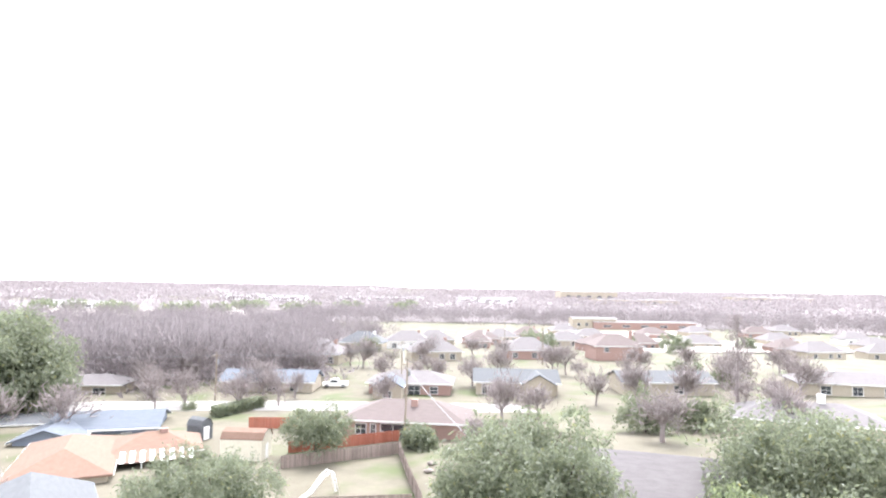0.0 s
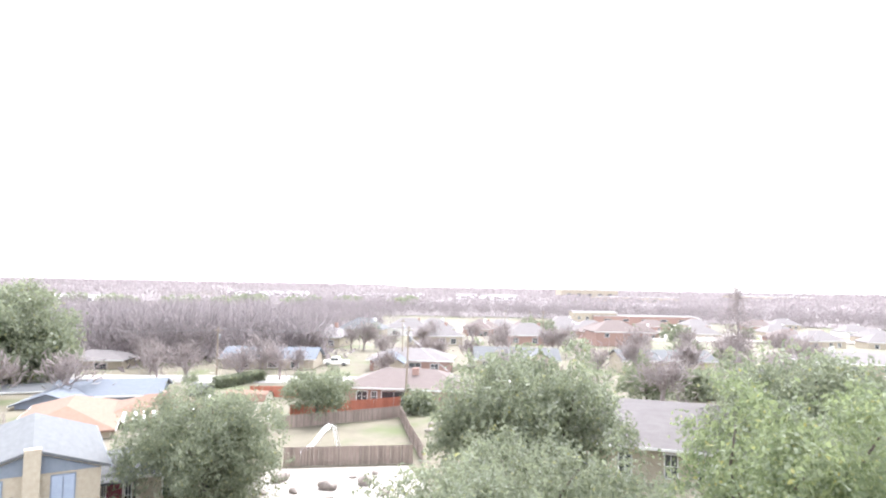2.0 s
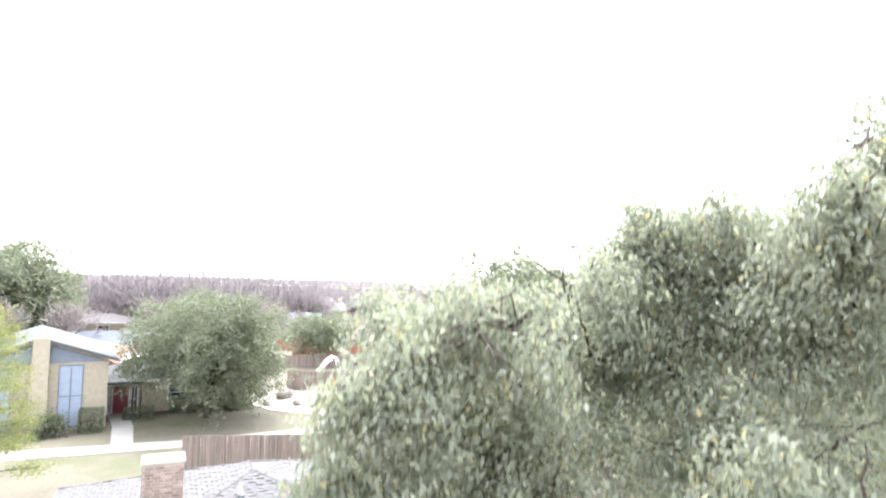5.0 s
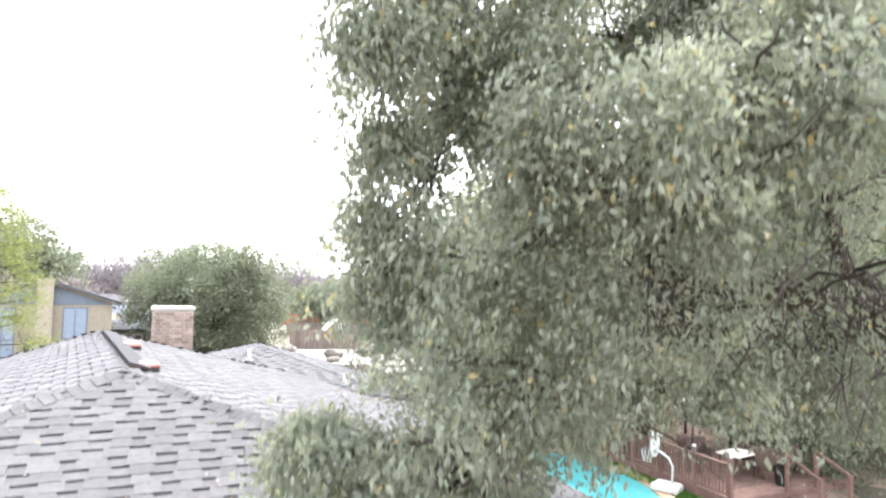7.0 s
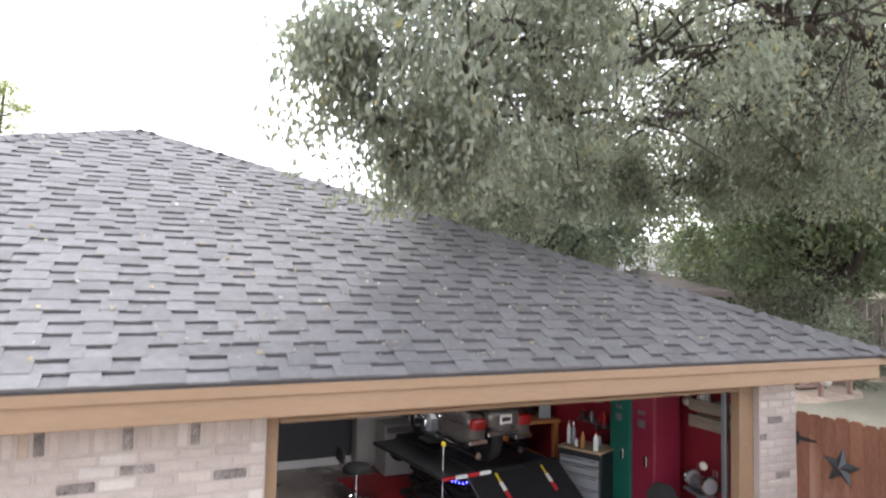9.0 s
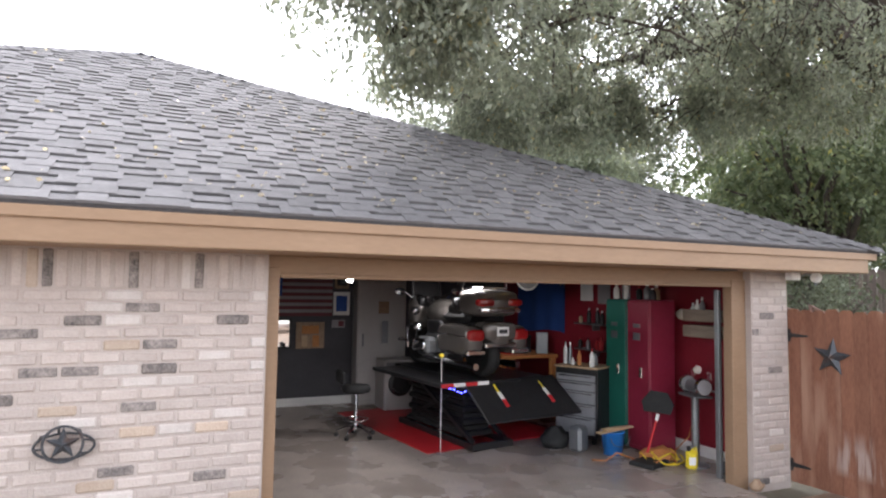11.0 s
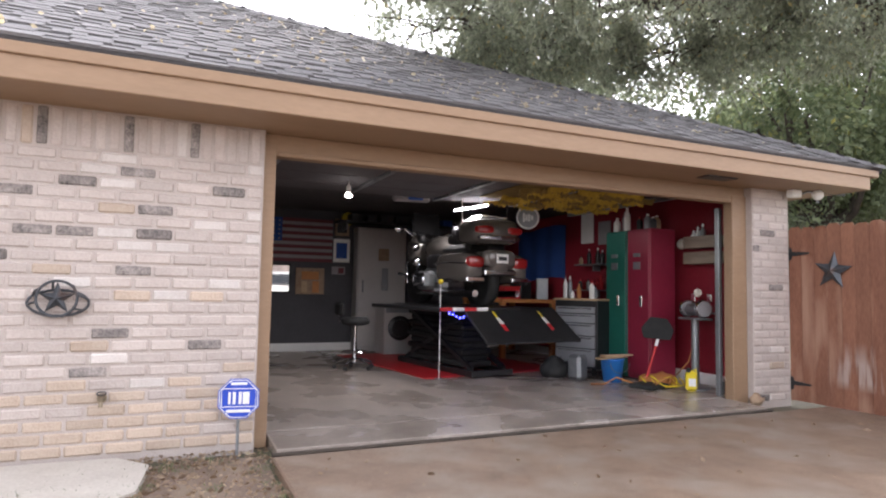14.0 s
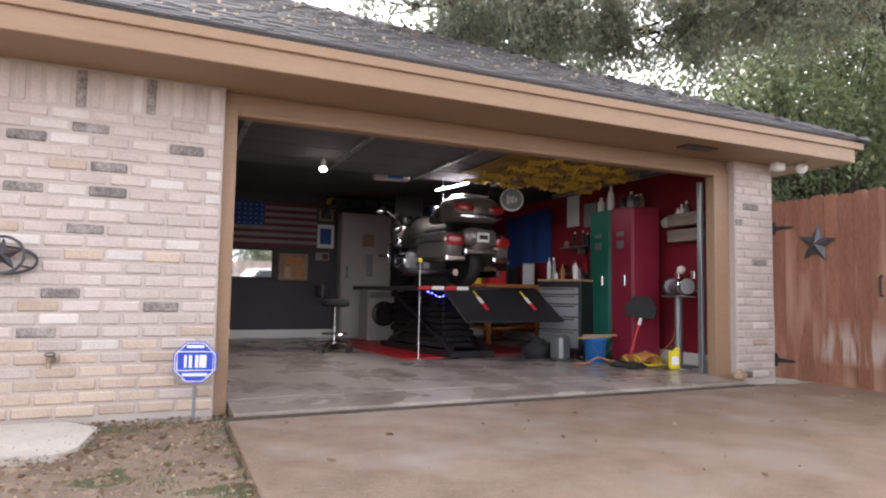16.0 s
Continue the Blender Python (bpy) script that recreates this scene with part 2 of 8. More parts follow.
M_CREAM = surface("cream_brick_wall", (0.32, 0.272, 0.208), (0.448, 0.4, 0.32), 0.9, 0, 3, 40, 0.4)
M_BLUEWALL = surface("blue_painted_siding", (0.15, 0.175, 0.22), (0.21, 0.24, 0.29), 0.7, 0, 3, 30, 0.2)
M_REDBRICK = surface("red_brick_wall", (0.26, 0.165, 0.14), (0.37, 0.25, 0.215), 0.9, 0, 6, 50, 0.4)
M_WHITE = surface("white_paint", (0.7, 0.69, 0.67), (0.82, 0.81, 0.79), 0.5, 0, 4, 40, 0.1)
M_GLASS_DARK = surface("dark_window_glass", (0.03, 0.035, 0.04), (0.06, 0.065, 0.075), 0.12, 0, 2, 10, 0, spec=0.6)
M_DOOR_RED = surface("burgundy_door_paint", (0.14, 0.02, 0.03), (0.2, 0.03, 0.05), 0.45, 0, 4, 40, 0.1)
M_GRASS = surface("winter_lawn", (0.085, 0.076, 0.053), (0.165, 0.148, 0.11), 0.95, 0, 0.25, 9, 0.5, wear=(0.08, 0.095, 0.042), wear_at=0.58)
M_SOIL = surface("leafy_soil", (0.14, 0.1, 0.075), (0.34, 0.26, 0.2), 0.95, 0, 5, 60, 0.8, wear=(0.3, 0.24, 0.18), wear_at=0.6)
M_DRIVE = surface("wet_driveway_concrete", (0.115, 0.076, 0.053), (0.31, 0.22, 0.16), 0.55, 0, 3.2, 75, 0.6, wear=(0.25, 0.2, 0.16), wear_at=0.57, rough2=0.38, soft=0.1)
M_CONCRETE = surface("pale_concrete", (0.42, 0.38, 0.33), (0.6, 0.56, 0.5), 0.9, 0, 3, 60, 0.4)
M_FLOOR = surface("wet_garage_floor", (0.2, 0.17, 0.147), (0.5, 0.435, 0.385), 0.36, 0, 3.0, 30, 0.12, wear=(0.22, 0.182, 0.155), wear_at=0.53, rough2=0.16, soft=0.17)
M_JOINT = surface("dark_joint", (0.03, 0.025, 0.02), (0.09, 0.07, 0.055), 0.95, 0, 8, 60, 0.6)
M_ROAD = surface("pale_street_concrete", (0.272, 0.256, 0.24), (0.368, 0.352, 0.336), 0.9, 0, 0.6, 20, 0.2)
M_GATE = surface("stained_cedar", (0.14, 0.054, 0.033), (0.29, 0.135, 0.08), 0.6, 0, 2.0, 24, 0.4, "object", 0.09, stretch=(4, 4, 0.7), wear=(0.33, 0.19, 0.13), wear_at=0.62)


def water_marks(m, colour, z0, z1, y0, y1):
    """Pale drip marks left by water between two heights of a board wall."""
    n, l = m.node_tree.nodes, m.node_tree.links
    p = n["Principled BSDF"]
    base = p.inputs["Base Color"].links[0].from_socket
    g = n.new("ShaderNodeNewGeometry")
    sep = n.new("ShaderNodeSeparateXYZ")
    l.new(g.outputs["Position"], sep.inputs[0])
    mp = n.new("ShaderNodeMapping")
    mp.inputs["Scale"].default_value = (16, 16, 1.4)
    l.new(g.outputs["Position"], mp.inputs["Vector"])
    nz = n.new("ShaderNodeTexNoise")
    nz.inputs["Scale"].default_value, nz.inputs["Detail"].default_value = 1.0, 4
    l.new(mp.outputs[0], nz.inputs["Vector"])
    fac = None
    for out, a, b in (("Z", z0, z0 + 0.1), ("Z", z1, z1 - 0.22), ("Y", y0, y0 + 0.15), ("Y", y1, y1 - 0.2)):
        r = n.new("ShaderNodeMapRange")
        r.inputs["From Min"].default_value, r.inputs["From Max"].default_value = a, b
        l.new(sep.outputs[out], r.inputs["Value"])
        if fac is None:
            fac = r.outputs[0]
        else:
            k = n.new("ShaderNodeMath")
            k.operation = "MULTIPLY"
            l.new(fac, k.inputs[0])
            l.new(r.outputs[0], k.inputs[1])
            fac = k.outputs[0]
    th = n.new("ShaderNodeMapRange")
    th.inputs["From Min"].default_value, th.inputs["From Max"].default_value, th.inputs["To Max"].default_value = 0.42, 0.55, 0.8
    l.new(nz.outputs["Fac"], th.inputs["Value"])
    k = n.new("ShaderNodeMath")
    k.operation = "MULTIPLY"
    l.new(fac, k.inputs[0])
    l.new(th.outputs[0], k.inputs[1])
    mix = n.new("ShaderNodeMix")
    mix.data_type = "RGBA"
    l.new(k.outputs[0], mix.inputs["Factor"])
    l.new(base, mix.inputs["A"])
    mix.inputs["B"].default_value = (*colour, 1)
    l.new(mix.outputs["Result"], p.inputs["Base Color"])


water_marks(M_GATE, (0.42, 0.33, 0.29), 0.16, 0.66, -1.5, -0.5)
M_FENCE = surface("weathered_fence", (0.17, 0.13, 0.11), (0.33, 0.27, 0.24), 0.9, 0, 2, 30, 0.4, "object", 0.2, stretch=(6, 6, 0.6))
M_FENCE_RED = surface("red_stained_fence", (0.26, 0.08, 0.05), (0.4, 0.15, 0.1), 0.8, 0, 2, 30, 0.3, "object", 0.12, stretch=(6, 6, 0.6))
M_BARK = surface("oak_bark", (0.035, 0.028, 0.025), (0.13, 0.105, 0.09), 0.95, 0, 8, 60, 1.0, stretch=(1, 1, 0.3))
# grey-lavender twig colour takes in the haze that pales the far woods
M_TWIG = leaf_surface("bare_twigs", (0.2, 0.177, 0.18), (0.29, 0.258, 0.262), (0.3, 0.27, 0.27), 0.1, (1, 1, 1))
M_TWIG_PALE = leaf_surface("pale_twigs", (0.3, 0.262, 0.255), (0.42, 0.37, 0.36), (0.44, 0.39, 0.38), 0.15, (1, 1, 1))
M_WOODFLOOR = surface("woodland_litter", (0.13, 0.114, 0.114), (0.18, 0.158, 0.156), 0.95, 0, 0.05, 0.6, 0.0)
M_LEAF = leaf_surface("oak_leaf", (0.178, 0.194, 0.154), (0.38, 0.405, 0.315), (0.45, 0.36, 0.17), 0.7, (1.05, 1.05, 0.89))
M_LEAF_BRIGHT = leaf_surface("bright_leaf", (0.122, 0.152, 0.09), (0.225, 0.26, 0.152), (0.33, 0.31, 0.12), 0.4, (1.05, 1.05, 0.85))
M_LEAF_BACK = leaf_surface("shrub_leaf", (0.148, 0.166, 0.118), (0.232, 0.256, 0.178), (0.27, 0.27, 0.13), 0.4, (1.02, 1.02, 0.9))
M_LEAF_CONIFER = leaf_surface("conifer_leaf", (0.14, 0.165, 0.06), (0.3, 0.33, 0.14), (0.4, 0.36, 0.1))
M_DRYLEAF = leaf_surface("dry_leaf", (0.17, 0.115, 0.085), (0.44, 0.34, 0.27), (0.6, 0.5, 0.4))
M_BLACK = surface("black_paint", (0.012, 0.012, 0.013), (0.028, 0.028, 0.03), 0.4, 0, 5, 50, 0.1)
M_RUBBER = surface("black_rubber", (0.012, 0.012, 0.012), (0.03, 0.03, 0.03), 0.8, 0, 8, 60, 0.3)
M_CHROME = surface("chrome", (0.6, 0.6, 0.62), (0.75, 0.75, 0.77), 0.12, 1.0, 5, 50, 0)
M_STEEL = surface("grey_steel", (0.2, 0.21, 0.22), (0.33, 0.34, 0.35), 0.45, 0.7, 6, 60, 0.1)
M_IRON = surface("dark_iron", (0.05, 0.055, 0.06), (0.11, 0.115, 0.13), 0.5, 0.6, 14, 60, 0.3, wear=(0.12, 0.07, 0.05), wear_at=0.64)
M_SILVER = surface("silver_car_paint", (0.125, 0.113, 0.104), (0.17, 0.155, 0.143), 0.22, 0.4, 3, 50, 0)
M_REDLENS = surface("red_lens", (0.25, 0.01, 0.01), (0.35, 0.015, 0.015), 0.15, 0, 4, 40, 0, spec=0.7)
M_RED = surface("red_paint", (0.4, 0.015, 0.02), (0.55, 0.03, 0.035), 0.45, 0, 4, 40, 0.1)
M_REDWALL = surface("red_garage_wall", (0.2, 0.01, 0.02), (0.26, 0.016, 0.03), 0.6, 0, 2, 30, 0.15)
M_GREYWALL = surface("grey_garage_wall", (0.05, 0.049, 0.055), (0.07, 0.068, 0.075), 0.7, 0, 2, 30, 0.15)
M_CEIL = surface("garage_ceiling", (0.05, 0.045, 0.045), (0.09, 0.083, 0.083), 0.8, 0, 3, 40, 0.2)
M_GREEN = surface("green_locker_paint", (0.012, 0.1, 0.075), (0.02, 0.14, 0.105), 0.4, 0, 3, 40, 0.1)
M_CRIMSON = surface("crimson_locker_paint", (0.2, 0.016, 0.036), (0.26, 0.024, 0.05), 0.4, 0, 3, 40, 0.1)
M_BLUE = surface("blue_plastic", (0.02, 0.16, 0.5), (0.03, 0.2, 0.58), 0.4, 0, 5, 40, 0)
M_NAVY = surface("blue_banner_cloth", (0.02, 0.06, 0.22), (0.035, 0.09, 0.32), 0.8, 0, 4, 60, 0.2)
M_SIGNBLUE = surface("sign_blue", (0.02, 0.06, 0.42), (0.03, 0.08, 0.5), 0.4, 0, 6, 40, 0)
M_YELLOW = surface("yellow_plastic", (0.65, 0.5, 0.02), (0.8, 0.63, 0.03), 0.45, 0, 5, 40, 0)
M_GOLD = surface("gold_frilled_cloth", (0.4, 0.26, 0.03), (0.65, 0.45, 0.07), 0.8, 0, 5, 40, 0.4)
M_ORANGE = surface("orange_wood", (0.4, 0.15, 0.05), (0.55, 0.24, 0.08), 0.6, 0, 4, 40, 0.2)
M_WOOD = surface("raw_plank", (0.35, 0.24, 0.14), (0.55, 0.4, 0.25), 0.7, 0, 3, 40, 0.2, stretch=(0.4, 4, 4))
M_BARNWOOD = surface("grey_barn_wood", (0.16, 0.13, 0.1), (0.34, 0.28, 0.22), 0.9, 0, 4, 40, 0.4, stretch=(1, 0.5, 4))
M_STONE = surface("landscape_stone", (0.13, 0.11, 0.1), (0.34, 0.3, 0.27), 0.95, 0, 4, 30, 1.0)
M_GRAVEL = surface("pale_gravel", (0.25, 0.225, 0.2), (0.36, 0.33, 0.305), 0.95, 0, 4, 40, 0.6)
M_BLUEPANEL = surface("pale_blue_shutter", (0.26, 0.31, 0.4), (0.34, 0.39, 0.48), 0.6, 0, 3, 30, 0.1)
M_POOL = surface("pool_water", (0.1, 0.48, 0.5), (0.16, 0.6, 0.62), 0.08, 0, 1.5, 5, 0.15, spec=0.5)
M_DECK = surface("brown_deck_wood", (0.13, 0.075, 0.06), (0.27, 0.17, 0.14), 0.85, 0, 3, 30, 0.3, "object", 0.15, stretch=(1, 1, 0.5))
M_CANVAS = surface("grey_brown_canvas", (0.11, 0.09, 0.08), (0.17, 0.145, 0.13), 0.9, 0, 2, 60, 0.3)
M_CURTAIN = surface("cream_curtain", (0.55, 0.5, 0.44), (0.72, 0.67, 0.6), 0.9, 0, 3, 60, 0.3)
M_WICKER = surface("brown_wicker", (0.08, 0.055, 0.045), (0.2, 0.14, 0.12), 0.85, 0, 20, 90, 0.8)
M_PRINT = surface("dull_print", (0.22, 0.13, 0.08), (0.4, 0.3, 0.2), 0.7, 0, 9, 40, 0)
M_STRIPE_RED = surface("flag_red_cloth", (0.13, 0.04, 0.05), (0.18, 0.06, 0.07), 0.9, 0, 5, 60, 0.2)
M_STRIPE_WHITE = surface("flag_white_cloth", (0.24, 0.225, 0.23), (0.32, 0.3, 0.305), 0.9, 0, 5, 60, 0.2)
M_MIRROR = shader("mirror", (0.75, 0.76, 0.77), 0.03, 1.0)[0]
M_LAMP = glow("lamp_glow", (1.0, 0.95, 0.85), 3.5)
M_TUBE = glow("tube_glow", (0.95, 0.97, 1.0), 4)
M_LED = glow("blue_led", (0.05, 0.05, 1.0), 6)

# ---- ground, drive, walks ----
def make_ground():
    xs = sorted({*range(-60, 161, 4), *np.linspace(-14, 34, 49).round(2), -4800, -3600, -2600, -1800, -1200, -800, -500, -300, -200, -140, -100, -80, 200, 260, 340, 450, 600, 800, 1200, 1800, 2600, 3600, 4800})
    ys = sorted({*range(-60, 221, 4), *np.linspace(-10, 34, 45).round(2), -4800, -3000, -1500, -700, -350, -200, -120, 260, 300, 340, 400, 500, 650, 850, 1200, 1800, 2600, 3600, 4800})
    b = Build()
    b.v = [(x, y, ground_z(x, y)) for y in ys for x in xs]
    n = len(xs)
    b.f = [(j * n + i, j * n + i + 1, (j + 1) * n + i + 1, (j + 1) * n + i) for j in range(len(ys) - 1) for i in range(n - 1)]
    b.m = [0] * len(b.f)
    return setting("ground", b, M_GRASS, "wide flat ground of tan winter lawn", "ground", True)


make_ground()
b = Build()
b.box((3.02, -8.42, -0.13), (6.1, 15.8, 0.2), 0.01)
b.box((3.02, -24.3, -0.13), (6.1, 15.9, 0.2), 0.01)
setting("driveway", b, M_DRIVE, "wet brown-stained concrete driveway in front of the garage", "driveway")
b = Build()
b.box((2.3, 3.06, -0.05), (6.4, 5.86, 0.1))
b.box((2.44, -0.16, -0.053), (4.86, 0.56, 0.1), 0.006)
setting("floor", b, M_FLOOR, "damp polished concrete garage floor", "floor")
b = Build()
b.tube([(-0.02 + 4.94 * k / 40, -0.455 + 0.012 * noise.noise(Vector((k * 0.7, 2, 5))), -0.036) for k in range(41)], 0.016, 5)
setting("expansion_joint", b, M_JOINT, "dark joint between floor and driveway", "trim")
b = Build()
rng = random.Random(3)
poly = [(-1.67, -1.0), (-1.17, -0.98), (-0.94, -1.03), (-0.84, -0.92), (-0.79, -0.4), (-0.98, -0.16), (-1.35, -0.13), (-1.85, -0.13)]
b.slab(poly, -0.14, -0.04)
setting("stepping_slab", b, M_CONCRETE, "pale worn concrete slab set in the soil", "slab")
b = Build()
nx, ny = 46, 60
for j in range(ny + 1):
    for i in range(nx + 1):
        x, y = -9.0 + 8.95 * i / nx, -9.0 + 8.75 * j / ny
        b.v.append((x, y, -0.092 + 0.03 * noise.noise((x * 2.1, y * 2.1, 1)) + 0.015 * noise.noise((x * 9, y * 9, 4))))
b.f = [(j * (nx + 1) + i, j * (nx + 1) + i + 1, (j + 1) * (nx + 1) + i + 1, (j + 1) * (nx + 1) + i) for j in range(ny) for i in range(nx)]
b.m = [0] * len(b.f)
setting("soil_bed", b, M_SOIL, "bare brown soil with leaf litter beside the drive", "soil", True)

# ---- garage walls ----
WALL_H = 2.31
b = Build()
b.box((-4.75, 0.03, 1.1), (9.3, 0.26, 2.6))
wall_front = setting("wall_south", b, M_MORTAR, "whitewashed brick garage wall with rust-stained lower courses", "wall")
b = Build()
b.box((5.39, 0.03, 1.1), (0.58, 0.26, 2.6))
b.box((5.6, 3.1, 1.1), (0.16, 5.9, 2.6))
wall_pier = setting("wall_east", b, M_MORTAR, "whitewashed brick pier beside the garage opening", "wall")
b = Build()
b.box((2.4, 6.1, 1.2), (6.9, 0.16, 2.6))
setting("wall_north", b, M_GREYWALL, "dark grey painted back wall of the garage", "wall")
b = Build()
b.box((-0.95, 3.1, 1.2), (0.16, 5.9, 2.6))
setting("wall_west", b, M_GREYWALL, "dark grey painted side wall of the garage", "wall")
b = Build()
b.box((5.5, 3.1, 1.2), (0.03, 5.85, 2.5))
setting("wall_red", b, M_REDWALL, "deep red painted inner wall of the garage", "wall")
b = Build()
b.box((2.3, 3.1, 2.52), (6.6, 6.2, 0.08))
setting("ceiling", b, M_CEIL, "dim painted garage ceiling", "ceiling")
b = Build()
b.box((2.3, 6.005, 0.07), (6.4, 0.02, 0.14), 0.004)
setting("baseboard", b, M_WHITE, "white baseboard along the grey wall", "baseboard")
b = Build()
b.box((5.475, 3.1, 0.07), (0.02, 5.7, 0.14), 0.004)
setting("baseboard_east", b, M_WHITE, "white baseboard along the red wall", "baseboard")
# closed shell of the rest of the house
b = Build()
b.box((-5.2, 10.4, 1.1), (8.4, 8.2, 2.6))
b.box((1.9, 11.3, 1.1), (7.6, 10.1, 2.6))
b.box((-5.2, 3.3, 1.1), (8.3, 6.2, 2.6))
setting("house_body", b, M_CREAM, "pale brick body of the house under the roof", "wall")

# ---- door trim, header, fascia, soffit ----
frame_thing = thing("garage_door_frame", (0, 0, 0), "tan painted timber frame of the garage opening", "door frame", kind="structure")
part("jamb", Build().box((-0.05, 0.03, 1.065), (0.098, 0.12, 2.3), 0.006), M_TAN, frame_thing)
part("jamb", Build().box((4.99, 0.03, 1.065), (0.216, 0.12, 2.3), 0.006), M_TAN, frame_thing)
part("header", Build().box((2.495, 0.035, 2.22), (5.18, 0.11, 0.176), 0.008), M_TAN, frame_thing)
part("stop_moulding", Build().box((2.44, -0.03, 2.15), (4.86, 0.02, 0.035), 0.006), M_TAN, frame_thing)
part("track", Build().box((4.925, 0.2, 1.05), (0.05, 0.06, 2.1), 0.004), M_STEEL, frame_thing)
part("track", Build().box((-0.03, 0.24, 1.05), (0.05, 0.06, 2.1), 0.004), M_STEEL, frame_thing)
fascia = thing("fascia", (0, 0, 0), "stepped tan fascia board under the shingles", "trim", kind="structure")
part("board", Build().box((-1.65, -0.62, 2.41), (15.9, 0.035, 0.21), 0.006), M_TAN, fascia)
part("drip_board", Build().box((-1.58, -0.645, 2.488), (16.0, 0.03, 0.075), 0.006), M_TAN, fascia)
part("board", Build().box((6.28, 7.3, 2.41), (0.035, 15.8, 0.21), 0.006), M_TAN, fascia)
part("drip_board", Build().box((6.41, 7.3, 2.488), (0.03, 15.9, 0.075), 0.006), M_TAN, fascia)
b = Build()
b.box((-1.64, -0.27, 2.322), (15.8, 0.68, 0.03))
b.box((5.97, 7.4, 2.322), (0.58, 14.66, 0.03))
setting("soffit", b, M_TAN, "tan painted soffit under the eave", "trim")
b = Build()
b.box((4.3, -0.36, 2.301), (0.4, 0.16, 0.012), 0.002)
setting("soffit_vent", b, M_IRON, "small screened vent in the soffit", "vent")

# ---- roof of the house ----
EAVE = 2.55
R0, R1 = Vector((-1.25, 4.22, 5.17)), Vector((-1.95, 8.8, 5.32))
FL, FR = Vector((-9.6, -0.66, EAVE)), Vector((6.48, -0.66, EAVE))
BL, BR = Vector((-9.6, 15.4, EAVE)), Vector((6.48, 15.4, EAVE))
LIFT = 0.012


def shingle_course(eave_l, eave_r, top_l, top_r, exposure, rng):
    """Teeth of one roof plane: yields (corner, width, rise, raised, frame)."""
    height = ((top_l - eave_l) - (eave_r - eave_l).normalized() * (top_l - eave_l).dot((eave_r - eave_l).normalized())).length
    rows = max(1, int(height / exposure))
    for k in range(rows):
        f0 = k / rows
        left, right = eave_l.lerp(top_l, f0), eave_r.lerp(top_r, f0)
        total = (right - left).length
        u = (right - left).normalized()
        x, up = 0.0, rng.random() < 0.5
        while x < total - 0.03:
            w = rng.uniform(0.16, 0.3) if up else rng.uniform(0.14, 0.26)
            e = min(total, x + w)
            rise = (top_l - eave_l).lerp(top_r - eave_r, x / total)
            nrm = u.cross(rise).normalized()
            nrm = nrm if nrm.z > 0 else -nrm
            v = nrm.cross(u)
            v = v if v.z > 0 else -v
            yield left + u * x, e - x, rise.dot(v) / rows, up, u, v, nrm
            x, up = e, not up


def shingle_roof(name, corners, label, near=None, exposure=0.145, seed=1):
    """One roof plane: a deck, joined shingles, and single shingles in the near stretch."""
    el, er, tl, tr = corners
    rng = random.Random(seed)
    deck = Build()
    n = (er - el).cross(tl - el).normalized()
    n = n if n.z > 0 else -n
    nu, nv = 16, 10
    for drop in (0.004, 0.055):
        deck.v += [tuple((el.lerp(tl, j / nv)).lerp(er.lerp(tr, j / nv), i / nu) - n * drop) for j in range(nv + 1) for i in range(nu + 1)]
    half, wide = (nu + 1) * (nv + 1), nu + 1
    for j in range(nv):
        for i in range(nu):
            q = (j * wide + i, j * wide + i + 1, (j + 1) * wide + i + 1, (j + 1) * wide + i)
            deck.f += [q, tuple(k + half for k in q[::-1])]
    deck.f += [(i + 1, i, i + half, i + half + 1) for i in range(nu)]
    deck.m = [0] * len(deck.f)
    plane = setting(name, deck, M_SHINGLE_BAND, label, "roof")
    rest, count = Build(), 0
    for o, w, deep, up, u, v, nrm in shingle_course(el, er, tl, tr, exposure, rng):
        h = LIFT + (0.007 if up else 0.0) + rng.uniform(0, 0.003)
        top = deep + 0.02 if up else deep - 0.034
        mid = o + u * (w / 2)
        verts = [(0, 0, 0), (w, 0, 0), (w, top, h - 0.006), (0, top, h - 0.006), (0, 0, h), (w, 0, h)]
        faces = [(4, 5, 2, 3), (0, 1, 5, 4), (0, 4, 3), (1, 2, 5)]
        m = Matrix((( *[u.x, v.x, nrm.x], o.x), (*[u.y, v.y, nrm.y], o.y), (*[u.z, v.z, nrm.z], o.z), (0, 0, 0, 1)))
        if near and count < 300 and near(mid):
            count += 1
            ob = new("shingle", Build().add(verts, faces).data("shingle", M_SHINGLE_ONE))
            ob.parent, ob.matrix_basis = plane, m
        else:
            rest.add(verts, faces, m)
    stuff = part("shingles", rest, M_SHINGLE, plane)
    stuff["kind"] = "stuff"
    return plane


def cap_run(name, a, z, parent, seed):
    """Overlapping cap shingles along a hip or ridge, as one run."""
    rng = random.Random(seed)
    d = (z - a).normalized()
    side = d.cross(Vector((0, 0, 1))).normalized()
    up = side.cross(d)
    b, n = Build(), int((z - a).length / 0.15)
    for i in range(n):
        o = a + d * (i * 0.15)
        s, r = 0.13 + rng.uniform(-0.006, 0.006), 0.025
        fall = 0.06
        p = []
        for along, lift in ((0, r), (0.19, r - 0.012)):
            q = o + d * along
            p += [q - side * s + up * (lift - fall), q + up * (lift + 0.016), q + side * s + up * (lift - fall)]
        p += [p[0] - up * 0.014, p[1] - up * 0.014, p[2] - up * 0.014]
        b.add(p, [(0, 1, 4, 3), (1, 2, 5, 4), (6, 7, 1, 0), (7, 8, 2, 1)])
    ob = part(name, b, M_SHINGLE, parent)
    ob["kind"] = "stuff"


